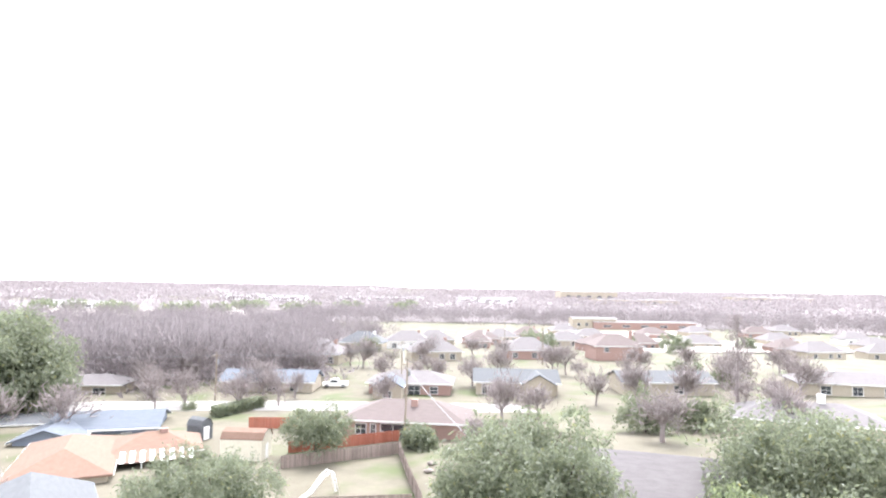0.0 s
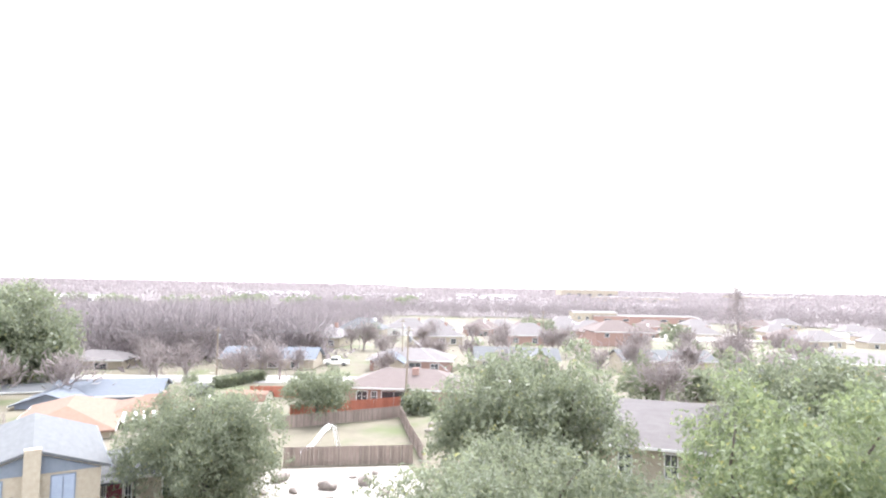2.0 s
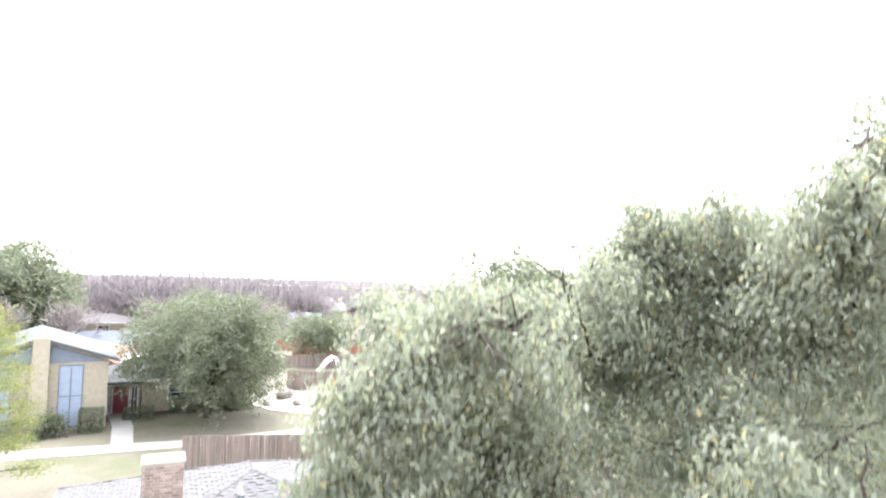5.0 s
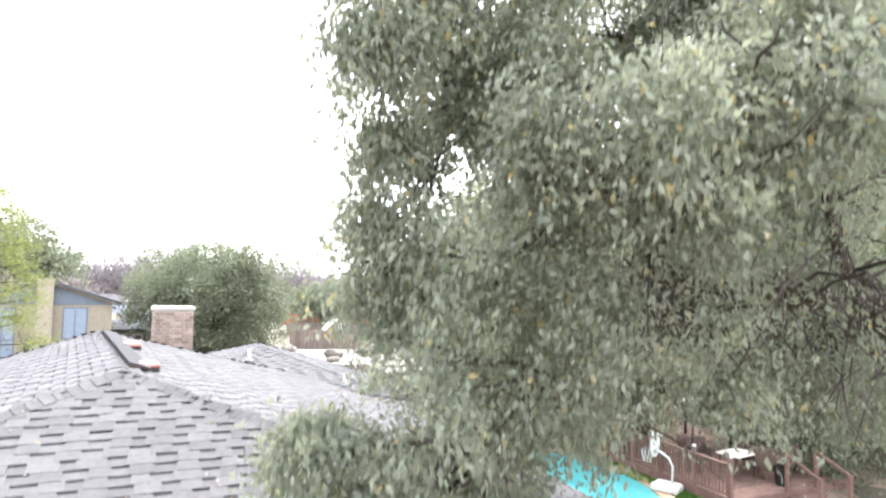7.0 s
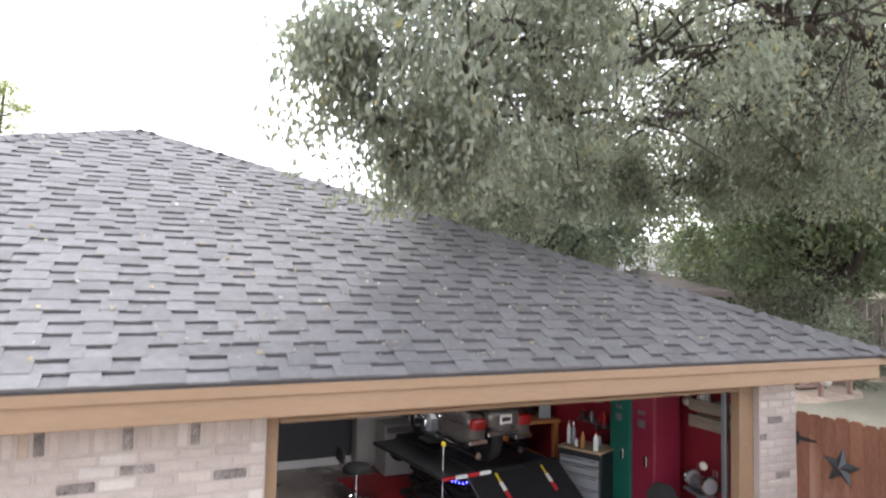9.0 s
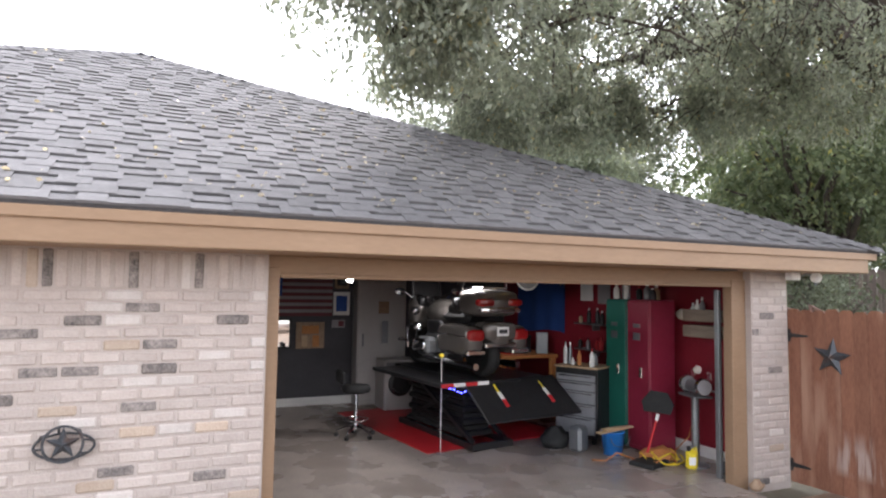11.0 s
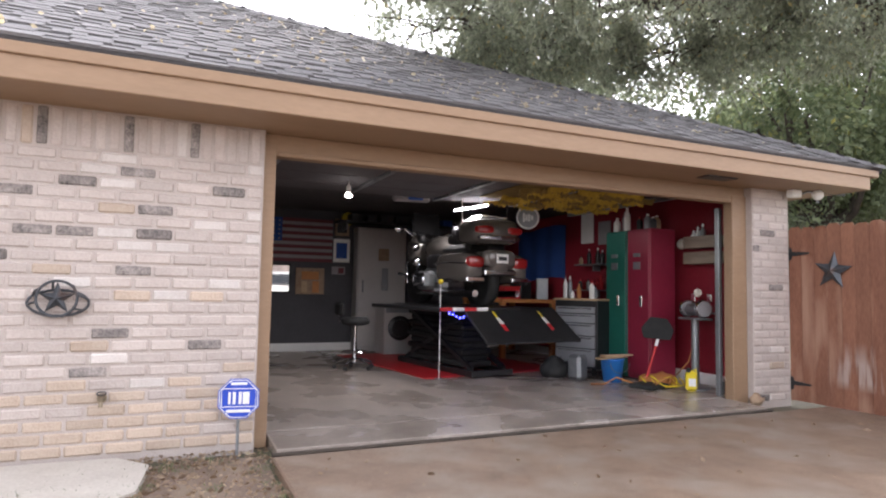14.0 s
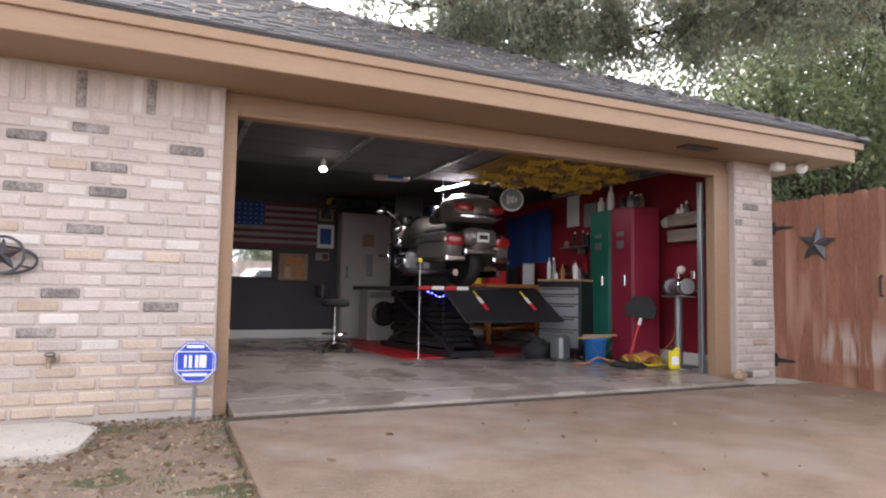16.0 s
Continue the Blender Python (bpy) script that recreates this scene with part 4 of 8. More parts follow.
def big_oak():
    t = thing("oak_tree", OAK, "large evergreen oak spreading over the drive", "tree")
    rng = random.Random(12)
    b = Build()
    o = Vector(OAK)
    limb(b, (0, 0, -0.2), Vector((9.55, 0.1, 4.3)) - o, 0.4, 0.3, rng, 0.03, 6, 12)
    ends = []
    for pts, r0, r1 in OAK_LIMBS:
        q = [Vector(p) - o for p in pts]
        fine = [q[0]]
        for i, (c, d) in enumerate(zip(q, q[1:])):
            for f in (0.33, 0.67, 1.0):
                bow = 0.0 if f == 1.0 else 0.05
                fine.append(c.lerp(d, f) + Vector((rng.gauss(0, bow), rng.gauss(0, bow), rng.gauss(0, bow))))
        n = len(fine) - 1
        b.tube(fine, [(r0 + (r1 - r0) * (k / n) ** 0.8) * rng.uniform(0.92, 1.1) for k in range(n + 1)], 10)
        ends += [(fine[k], 0.5 * (r0 + (r1 - r0) * k / n)) for k in range(4, n + 1, 2)]
        # side boughs that arch out and down from the limb
        for k in range(4, n + 1):
            for j in range(2):
                d = Vector((rng.gauss(-0.3, 0.7), rng.gauss(0, 0.8), rng.gauss(0.05, 0.35)))
                tip = fine[k] + d * rng.uniform(0.7, 1.5)
                tip.z = max(tip.z, 4.85)
                mid = fine[k].lerp(tip, 0.5) + Vector((0, 0, rng.uniform(0.05, 0.25)))
                b.tube([fine[k], mid, tip, tip + Vector((d.x * 0.3, d.y * 0.3, -0.35))], [0.03, 0.02, 0.012, 0.005], 5)
    for l in sorted(OAK_LOBES, key=lambda k: (Vector(k[:3]) - Vector((8.6, 1.0, 6.6))).length):
        c = Vector(l[:3]) - o
        e, r = min(ends, key=lambda k: (k[0] - c).length)
        pts = limb(b, e, c, max(0.02, r * 0.7), max(0.012, r * 0.3), rng, 0.13, 7, 7)
        ends.append((c, max(0.02, r * 0.45)))
        for i in range(9):
            d = Vector((rng.gauss(0, 1), rng.gauss(0, 1), rng.gauss(0, 0.7))).normalized()
            z = c + Vector((d.x * l[3], d.y * l[4], d.z * l[5])) * rng.uniform(0.7, 0.98)
            z.z = max(z.z, 4.3)
            limb(b, pts[rng.randrange(3, len(pts))], z, rng.uniform(0.014, 0.026), 0.005, rng, 0.14, 4, 5)
    part("trunk", b, M_BARK, t, smooth=True)

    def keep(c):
        # leaves clear the camera's path, thinned to fit its view, none on the shingles
        clear_of_camera = np.hypot(c[:, 0] + 0.8, c[:, 1] + 4.85) > 2.7
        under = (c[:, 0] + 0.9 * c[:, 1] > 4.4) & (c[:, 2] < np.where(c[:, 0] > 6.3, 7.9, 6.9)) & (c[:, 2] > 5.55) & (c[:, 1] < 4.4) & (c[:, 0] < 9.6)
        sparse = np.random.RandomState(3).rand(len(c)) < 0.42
        return clear_of_camera & (~under | sparse) & (c[:, 2] > np.where(c[:, 0] + c[:, 1] > 7.3, 4.3, 3.9))

    # every mass breaks up into tufts with gaps between them
    tufts = []
    airy = CROWN_HANG + CROWN_OVER_YARD + CROWN_FAR
    bare_under = CROWN_OVER_YARD[2:11] + CROWN_FAR[:4]
    for l in OAK_LOBES:
        mean = (l[3] + l[4] + l[5]) / 3
        loose = (l[0], l[1], l[2], l[3], l[5]) in airy
        for i in range(max(6, int((16 if loose else 11) * min(2.6, mean ** 0.8)))):
            d = Vector((rng.gauss(0, 1), rng.gauss(0, 1), rng.gauss(0.1, 0.9))).normalized() * rng.uniform(0.2 if loose else 0.45, 1.05)
            r = max(0.24 if l[2] > 6 else 0.18, min(0.5, mean * 0.5)) * rng.uniform(0.6, 1.25)
            share = 0.26 if (l[0], l[1], l[2], l[3], l[5]) in bare_under else 0.6 if (l[0], l[1], l[2], l[3], l[5]) in CROWN_HANG else 0.6 if loose else 3.0 if mean < 0.6 else 2.0 if l[2] > 8.4 else 1.0
            tufts.append((l[0] + d.x * l[3], l[1] + d.y * l[4], l[2] + d.z * l[5], r * 1.1, r * 1.1, r * (0.9 if loose else 0.7), share))
    # thin sprays that hang from the great limbs
    for pts, r0, r1 in OAK_LIMBS[:5]:
        for c, d in zip(pts[1:], pts[2:]):
            for i in range(9):
                q = Vector(c).lerp(Vector(d), rng.random())
                r = rng.uniform(0.22, 0.42)
                tufts.append((q.x + rng.gauss(0, 0.6), q.y + rng.gauss(0, 0.6), q.z + rng.uniform(-0.9, 0.6), r, r, r * 1.3, 0.45))
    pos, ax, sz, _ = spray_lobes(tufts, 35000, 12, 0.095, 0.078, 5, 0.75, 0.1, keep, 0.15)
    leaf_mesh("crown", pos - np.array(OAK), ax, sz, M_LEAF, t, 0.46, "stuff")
    # bare hanging twigs under the crown
    tw = Build()
    for i in range(520):
        p = Vector((rng.uniform(5.2, 11), rng.uniform(-1.0, 5.0), rng.uniform(5.4, 7.0))) - o
        q = p + Vector((rng.gauss(0, 0.35), rng.gauss(0, 0.35), -rng.uniform(0.2, 0.9)))
        tw.tube([p, p.lerp(q, 0.5) + Vector((rng.gauss(0, 0.06), rng.gauss(0, 0.06), 0)), q], [0.012, 0.008, 0.004], 3, caps=False)
    part("twig_fringe", tw, M_BARK, t)["kind"] = "stuff"


big_oak()


def on_ground(x, y, lift=0.0):
    return (x, y, ground_z(x, y) + lift)


# ---- trees of the neighbourhood ----
leafy_tree(on_ground(13.0, 17.4), 3.6, 0.3, ball_lobes(6.4, 10.6, 3.9, 14, 3), 5200, 10, 0.26, 0.2, M_LEAF_BACK, "rounded evergreen oak behind the house", 21)
leafy_tree(on_ground(22.3, 31.5), 4.0, 0.32, ball_lobes(6.4, 13.6, 3.6, 14, 8), 3600, 10, 0.36, 0.3, M_LEAF_BACK, "tall evergreen oak beyond the back yard", 22)
leafy_tree(on_ground(21.8, 10.6), 2.6, 0.3, ball_lobes(5.6, 13.9, 2.2, 16, 5), 5000, 10, 0.28, 0.22, M_LEAF_BRIGHT, "bright green rounded tree at the side fence", 23)
leafy_tree(on_ground(2.3, 43.6), 2.8, 0.26, ball_lobes(5.9, 10.0, 1.6, 16, 4), 5200, 10, 0.28, 0.22, M_LEAF_BACK, "dense round evergreen tree on the front lawn", 24)
leafy_tree(on_ground(17.2, 72.5), 2.4, 0.2, ball_lobes(4.2, 7.2, 1.8, 9, 6), 1500, 9, 0.34, 0.3, M_LEAF_BACK, "small evergreen tree by the red fence", 25)
leafy_tree(on_ground(-30.5, 122), 4.5, 0.5, ball_lobes(15, 17.5, 1.5, 14, 7), 4200, 9, 0.8, 0.7, M_LEAF_BACK, "massive evergreen tree beyond the houses", 26)
leafy_tree(on_ground(-22, 118), 3.0, 0.4, ball_lobes(8, 13, 2, 10, 9), 1500, 9, 0.7, 0.65, M_LEAF_BACK, "large evergreen tree beside the houses", 27)
leafy_tree(on_ground(44.5, 27.0), 3.4, 0.3, ball_lobes(7.2, 10.8, 2.0, 13, 10), 3000, 9, 0.5, 0.38, M_LEAF_BACK, "broad evergreen tree beside a grey roof", 28)
leafy_tree(on_ground(31, 15.2), 4.2, 0.3, ball_lobes(5.5, 10.6, 3.0, 10, 11), 2000, 9, 0.34, 0.26, M_LEAF_BACK, "evergreen tree behind the side fence", 29)
leafy_tree(on_ground(24.5, 16.0), 2.6, 0.22, ball_lobes(4.4, 9.2, 1.2, 11, 12), 2000, 9, 0.3, 0.2, M_LEAF_BACK, "thick evergreen behind the garden tent", 30)
leafy_tree(on_ground(18.0, 28.0), 2.6, 0.22, ball_lobes(4.0, 6.6, 1.4, 9, 13), 1500, 9, 0.3, 0.22, M_LEAF_BACK, "evergreen behind the deck", 31)
leafy_tree(on_ground(29, 8.0), 3.0, 0.26, ball_lobes(4.6, 8.2, 1.6, 9, 14), 1600, 9, 0.34, 0.24, M_LEAF_BRIGHT, "leafy tree over the side fence", 32)
for i, (x, y, r, h) in enumerate(((64, 66, 4.5, 6.5), (71, 63, 4, 5.5), (116, 178, 6, 9), (124, 182, 5, 8), (150, 170, 5, 7), (170, 165, 5, 7), (190, 190, 6, 8), (232, 188, 6, 7), (140, 215, 5, 7), (60, 190, 5, 6), (30.8, 72.0, 2.8, 3.0), (112, 105, 5, 6), (118, 98, 5, 6))):
    leafy_tree(on_ground(x, y), h * 0.25, 0.2, ball_lobes(r * 0.8, h, 0.5, 7, 40 + i), 500, 9, 0.4, 0.45, M_LEAF_BACK, "dark evergreen tree among the houses", 50 + i, "evergreens among the houses")


def conifer(at, label):
    t = thing("conifer_tree", at, label, "tree")
    rng = random.Random(5)
    b = Build()
    limb(b, (0, 0, -0.1), (0.2, 0.1, 9.2), 0.16, 0.03, rng, 0.03, 8, 8)
    rs = np.random.RandomState(4)
    pos, ax = [], []
    for k in range(34):
        z = 4.4 + 4.7 * k / 34
        a, r = 2.4 * k, 0.5 + 0.9 * (1 - (k / 34)) + rng.uniform(0, 0.3)
        tip = Vector((math.cos(a) * r, math.sin(a) * r, z + rng.uniform(0.0, 0.3)))
        limb(b, (0.02 * k / 7, 0, z), tip, 0.03, 0.008, rng, 0.06, 3, 5)
        c = tip * 0.9 + Vector((0, 0, z * 0.1))
        p = rs.normal(size=(420, 3)) * np.array([0.3, 0.3, 0.16]) + np.array(c)
        pos.append(p)
        ax.append(rs.normal(size=(420, 3)) + np.array([math.cos(a), math.sin(a), 0.4]))
    part("trunk", b, M_BARK, t, smooth=True)
    pos, ax = np.concatenate(pos), np.concatenate(ax)
    leaf_mesh("crown", pos, ax, np.full(len(pos), 0.14), M_LEAF_CONIFER, t, 0.16, "stuff")


conifer(on_ground(-5.75, 17.2), "yellow-green conifer at the side of the house")

TREES_NEAR = [(60, 58.5, 11, 0.42, 0.75), (3, 116, 9, 0.25, 0.55), (-3, 125, 9, 0.25, 0.55), (13, 117, 7, 0.2, 0.55), (50, 84, 11, 0.3, 0.45), (38, 106, 8, 0.22, 0.6), (-14, 58, 8, 0.2, 0.5), (108, 88, 13, 0.3, 0.45), (122, 84, 12, 0.3, 0.45), (80, 86, 11, 0.3, 0.45), (56, 122, 9, 0.25, 0.5), (46, 132, 9, 0.25, 0.5), (-28, 100, 13, 0.3, 0.5), (-22, 84, 10, 0.25, 0.5), (135, 96, 10, 0.25, 0.5), (-9.6, 42.4, 4.5, 0.07, 0.5), (36, 66, 6, 0.12, 0.5)]
TREES_STREET = [(97, 70, 8, 0.2, 0.5), (104, 76, 8, 0.2, 0.5), (88, 82, 12, 0.28, 0.5), (62, 118, 10, 0.25, 0.5), (72, 125, 11, 0.25, 0.5), (90, 128, 11, 0.25, 0.5), (110, 120, 11, 0.25, 0.5), (125, 118, 11, 0.25, 0.5), (30, 140, 11, 0.3, 0.5), (6, 140, 12, 0.3, 0.5), (-6, 150, 13, 0.3, 0.5), (-24, 140, 12, 0.3, 0.5), (150, 110, 11, 0.25, 0.5), (66, 155, 10, 0.25, 0.5), (88, 170, 10, 0.25, 0.5), (48, 155, 12, 0.3, 0.5), (-32, 128, 12, 0.3, 0.5), (20, 152, 12, 0.3, 0.5)]
for i, (x, y, h, r, s) in enumerate(TREES_NEAR + TREES_STREET):
    bare_tree(on_ground(x, y), h, r, s, "leafless winter tree with fine grey twigs", 70 + i, "bare trees", 5 if h > 14 else 4)


def bare_cypress(at, h, label):
    """A leafless conical tree: one straight stem with short side branches."""
    t = thing("bare_tree", at, label, "tree", group="bare trees")
    rng = random.Random(77)
    b = Build()
    limb(b, (0, 0, -0.1), (0.1, 0.1, h), 0.3, 0.03, rng, 0.01, 10, 8)
    tips = []
    for k in range(96):
        z = h * (0.16 + 0.82 * k / 96)
        a, r = 2.4 * k, (1 - z / h) * h * 0.24 + 0.5
        tip = Vector((math.cos(a) * r, math.sin(a) * r, z + r * 0.35))
        limb(b, (0, 0, z), tip, 0.045, 0.012, rng, 0.08, 3, 4)
        tips += [Vector((0, 0, z)).lerp(tip, f) for f in (0.5, 0.75, 1.0)]
    part("branching", b, M_TWIG_PALE, t)
    rs = np.random.RandomState(6)
    p = np.repeat(np.array(tips), 5, 0) + rs.normal(size=(len(tips) * 5, 3)) * 0.3
    leaf_mesh("twig_spray", p, rs.normal(size=p.shape) + [0, 0, 0.6], rs.uniform(0.4, 1.1, len(p)), M_TWIG_PALE, t, 0.025, "stuff")


bare_cypress(on_ground(78, 62), 17.0, "tall conical leafless cypress with rusty grey twigs")

rng = random.Random(31)
for i in range(36):
    a, d = rng.uniform(-0.28, 0.98), rng.uniform(92, 185)
    x, y = d * math.sin(a), d * math.cos(a)
    bare_tree(on_ground(x, y), rng.uniform(7, 12), 0.22, 0.5, "leafless winter tree with fine grey twigs", 130 + i, "bare trees", 3)


def woods():
    """Far woods of bare crowns, joined."""
    rs = np.random.RandomState(8)
    n = 4600
    ang = rs.uniform(-0.36, 1.15, n)
    dist = 138 + 420 * rs.rand(n) ** 1.15
    x, y = dist * np.sin(ang), dist * np.cos(ang)
    clear = (x > 95) & (dist < 450)
    clear |= (x > 34) & (x < 150) & (y < 245)
    clear |= (x > -22) & (y < 138)
    x, y = x[~clear], y[~clear]
    m = len(x)
    gz = np.array([ground_z(a, c) for a, c in zip(x, y)])
    h = 10 + 2.2 * np.sin(x / 17 + 1.3) * np.cos(y / 23) + rs.normal(size=m) * 1.8
    h = np.clip(h, 5, 15)
    per = 76
    d = rs.normal(size=(m, per, 3))
    d /= np.linalg.norm(d, axis=2, keepdims=True)
    rad = (rs.rand(m, per) ** 0.5)[..., None]
    c = np.stack([x, y, gz + h * 0.56], 1)[:, None] + d * rad * np.stack([h * 0.46, h * 0.46, h * 0.44], 1)[:, None]
    ax = d * 0.6 + np.array([0, 0, 0.8]) + rs.normal(size=(m, per, 3)) * 0.4
    t = thing("woods", (0, 0, 0), "grey leafless winter woods along the creek", "woods", kind="stuff")
    leaf_mesh("bare_crowns", c.reshape(-1, 3), ax.reshape(-1, 3), rs.uniform(0.9, 2.6, m * per), M_TWIG, t, 0.11, "stuff")
    # shaded leaf-covered ground under the trees
    fl = Build()
    rr, na = [137 * 1.06 ** i for i in range(57)], 110
    aa = [-0.62 + 2.15 * i / na for i in range(na + 1)]
    fl.v = [(p * math.sin(q), p * math.cos(q), ground_z(p * math.sin(q), p * math.cos(q)) + 0.35 + p * 0.0006) for p in rr for q in aa]
    for i in range(len(rr) - 1):
        for k in range(na):
            p, q = rr[i], aa[k]
            cx, cy = p * math.sin(q), p * math.cos(q)
            if (cx > 95 and p < 450) or (34 < cx < 150 and cy < 245) or (cx > -22 and cy < 140) or noise.noise(Vector((cx / (60 + p * 0.15), cy / (20 + p * 0.05), 0.5))) > 0.4 and p > 330:
                continue
            a0 = i * (na + 1) + k
            fl.f.append((a0, a0 + 1, a0 + na + 2, a0 + na + 1))
            fl.m.append(0)
    part("woodland_floor", fl, M_WOODFLOOR, t)["kind"] = "stuff"
    # brush between the trunks
    k = 14
    q = np.stack([np.repeat(x, k), np.repeat(y, k), np.repeat(gz, k)], 1) + rs.normal(size=(m * k, 3)) * np.array([5, 5, 0.1])
    q[:, 2] += 2.2 * rs.rand(m * k)
    leaf_mesh("underbrush", q, rs.normal(size=q.shape), rs.uniform(0.8, 2.0, m * k), M_TWIG, t, 0.45, "stuff")
    # far woods to the horizon, coarser
    n2 = 5200
    ang = rs.uniform(-0.65, 1.5, n2)
    dist = 520 + 2700 * rs.rand(n2) ** 1.5
    x, y = dist * np.sin(ang), dist * np.cos(ang)
    field = (x > -115) & (x < 115) & (y < 650)
    x, y, dist = x[~field], y[~field], dist[~field]
    n2 = len(x)
    gz = np.array([ground_z(a, c) for a, c in zip(x, y)])
    per = 26
    size = 5 + dist / 160
    d = rs.normal(size=(n2, per, 3))
    d /= np.linalg.norm(d, axis=2, keepdims=True)
    c = np.stack([x, y, gz + 5], 1)[:, None] + d * np.stack([size * 2.6, size, 0.0 * size + 5], 1)[:, None] * 0.8
    ax = rs.normal(size=(n2, per, 3)) + np.array([0, 0, 0.4])
    leaf_mesh("far_crowns", c.reshape(-1, 3), ax.reshape(-1, 3), np.repeat(np.minimum(7, 1.6 + dist / 450), per) * rs.uniform(0.6, 1.3, n2 * per), M_TWIG, t, 0.5, "stuff")
    rows = [(-90 + 22 * i + rs.uniform(-8, 8), 560 + rs.uniform(-20, 60)) for i in range(15)]
    pos = []
    for a, c2 in rows:
        g = ground_z(a, c2)
        k = rs.normal(size=(160, 3))
        k /= np.linalg.norm(k, axis=1, keepdims=True)
        pos.append(np.array([a, c2, g + 6]) + k * np.array([11, 9, 5]) * rs.rand(160, 1) ** 0.4)
    pos = np.concatenate(pos)
    leaf_mesh("evergreen_crowns", pos, rs.normal(size=pos.shape), np.full(len(pos), 3.4), M_LEAF_BACK, t, 0.6, "stuff")


woods()

# ---- neighbours' houses ----
W = "window"
gz = ground_z
gh = house("house", (-8.93, 48.0, 0.05), 99, 12.0, 7.8, 4.7, 1.5, "gable", M_CREAM, M_ROOF_GREY, "cream brick house with a tall blue-trimmed gable", 0.55,
           [("l", -2.2, 0.3, 1.35, 4.0, "blue"), ("l", 1.75, 0.3, 1.35, 4.0, "blue")], None, M_BLUEWALL)
part("gable_panel", Build().add([(-6.02, -3.85, 4.5), (-6.02, 0.0, 4.5), (-6.02, 3.85, 4.5), (-6.02, 0, 5.85), (-6.08, -3.85, 4.5), (-6.08, 0, 4.5), (-6.08, 3.85, 4.5), (-6.08, 0, 5.85)], [(4, 7, 6, 5), (0, 1, 2, 3), (0, 3, 7, 4), (2, 6, 7, 3), (0, 4, 5, 1), (1, 5, 6, 2)]), M_BLUEWALL, gh)
part("chimney_pier", Build().box((-6.3, 0.0, 2.95), (0.6, 0.95, 6.5), 0.03), M_CREAM, gh)
for y in (-1.75, 2.2):
    part("shutter_rail", Build().box((-6.04, y, 2.3), (0.05, 1.25, 0.07)), M_BLUEWALL, gh)
    part("shutter_rail", Build().box((-6.04, y, 2.2), (0.05, 0.07, 3.9)), M_BLUEWALL, gh)
ew = house("house", (0.2, 50.3, 0.1), 3, 9.6, 6.6, 2.6, 1.5, "hip", M_CREAM, M_ROOF_GREY, "low cream brick wing with a grey roof and burgundy door", 0.6,
      [("f", -3.9, 0.05, 1.1, 2.1, "door"), ("f", -3.0, 0.1, 0.45, 2.0, W), ("f", -4.62, 0.1, 0.3, 2.0, W), ("f", 0.2, 0.8, 1.8, 1.3, W), ("f", 3.0, 0.8, 1.4, 1.3, W)])
part("porch_roof", Build().box((-3.8, -4.3, 2.56), (2.6, 1.6, 0.16), 0.02), M_ROOF_GREY, ew)
part("porch_post", Build().box((-2.6, -4.9, 1.25), (0.12, 0.12, 2.5), 0.01), M_BLACK, ew)
oh = house("house", (-1.2, 83.0, -1.6), 0, 10.0, 8.0, 2.6, 1.7, "hip", M_CREAM, M_ROOF_ORANGE, "house with a faded orange shingle roof", 0.6, [("f", -2, 0.2, 2.0, 2.0, W), ("f", 1.5, 0.2, 2.0, 2.0, W)], (1.0, -0.2, 4.2, M_REDBRICK))
house("house", (-10.4, 80.0, -1.6), 90, 17.0, 9.5, 2.6, 1.9, "hip", M_CREAM, M_ROOF_ORANGE, "front wing with a faded orange hipped roof", 0.6, [("r", -2, 0.3, 1.4, 1.5, W)])
bh = house("house", (-7.4, 101.5, -2.0), -8, 14.0, 10.0, 2.6, 1.7, "gable", M_BLUEWALL, M_ROOF_BLUE, "blue painted house with a blue-grey roof", 0.6, [("r", -1, 0.2, 2.2, 2.0, W), ("f", 3, 0.8, 1.4, 1.1, W)])
house("house", (-14.0, 96.5, -2.0), 80, 8.0, 7.5, 2.4, 1.5, "gable", M_BLUEWALL, M_ROOF_BLUE, "blue gabled wing with a dark edge trim", 0.6, [])
house("house", (-15.5, 110, -2.2), -6, 16.0, 8.0, 2.4, 0.5, "gable", M_CREAM, M_ROOF_GREY, "long low building with a flat grey roof", 0.6, [])
house("house", (-12.5, 138, -1.0), -20, 12.0, 8.0, 2.6, 1.6, "hip", M_CREAM, M_ROOF_TAUPE, "tan ranch house under a taupe roof", 0.6, [("f", -3, 0.6, 1.5, 1.4, W), ("f", 2, 0.6, 2.4, 1.4, W)])
house("house", (20.5, 129.0, -0.6), -24, 18.5, 9.0, 2.6, 1.9, "gable", M_CREAM, M_ROOF_BLUE, "white ranch house with a dark blue-grey roof", 0.6, [("f", -5, 0.7, 2.0, 1.3, W), ("f", 1, 0.7, 2.0, 1.3, W), ("f", 5.5, 0.7, 1.6, 1.3, W)])
hd = house("house", (33.5, 82.5, -0.3), -32, 17.5, 10.0, 2.8, 2.2, "hip", M_REDBRICK, M_ROOF_BROWN, "brick house with a brown roof and a covered patio", 0.7, [("f", -6.2, 0.7, 1.6, 1.5, W), ("f", -4.4, 0.7, 0.8, 1.5, W), ("f", -1.5, 0.1, 3.6, 2.2, W), ("f", 2.0, 0.1, 1.2, 2.1, W)], (1.0, -1.6, 4.9, M_REDBRICK))
house("house", (47.0, 116.5, -0.5), -28, 16.5, 9.0, 2.7, 2.0, "hip", M_REDBRICK, M_ROOF_TAUPE, "dark brick house with a taupe roof", 0.7, [("f", -5, 0.6, 1.6, 1.4, W), ("f", 1, 0.2, 2.4, 2.0, W), ("f", 5, 0.6, 1.6, 1.4, W)])
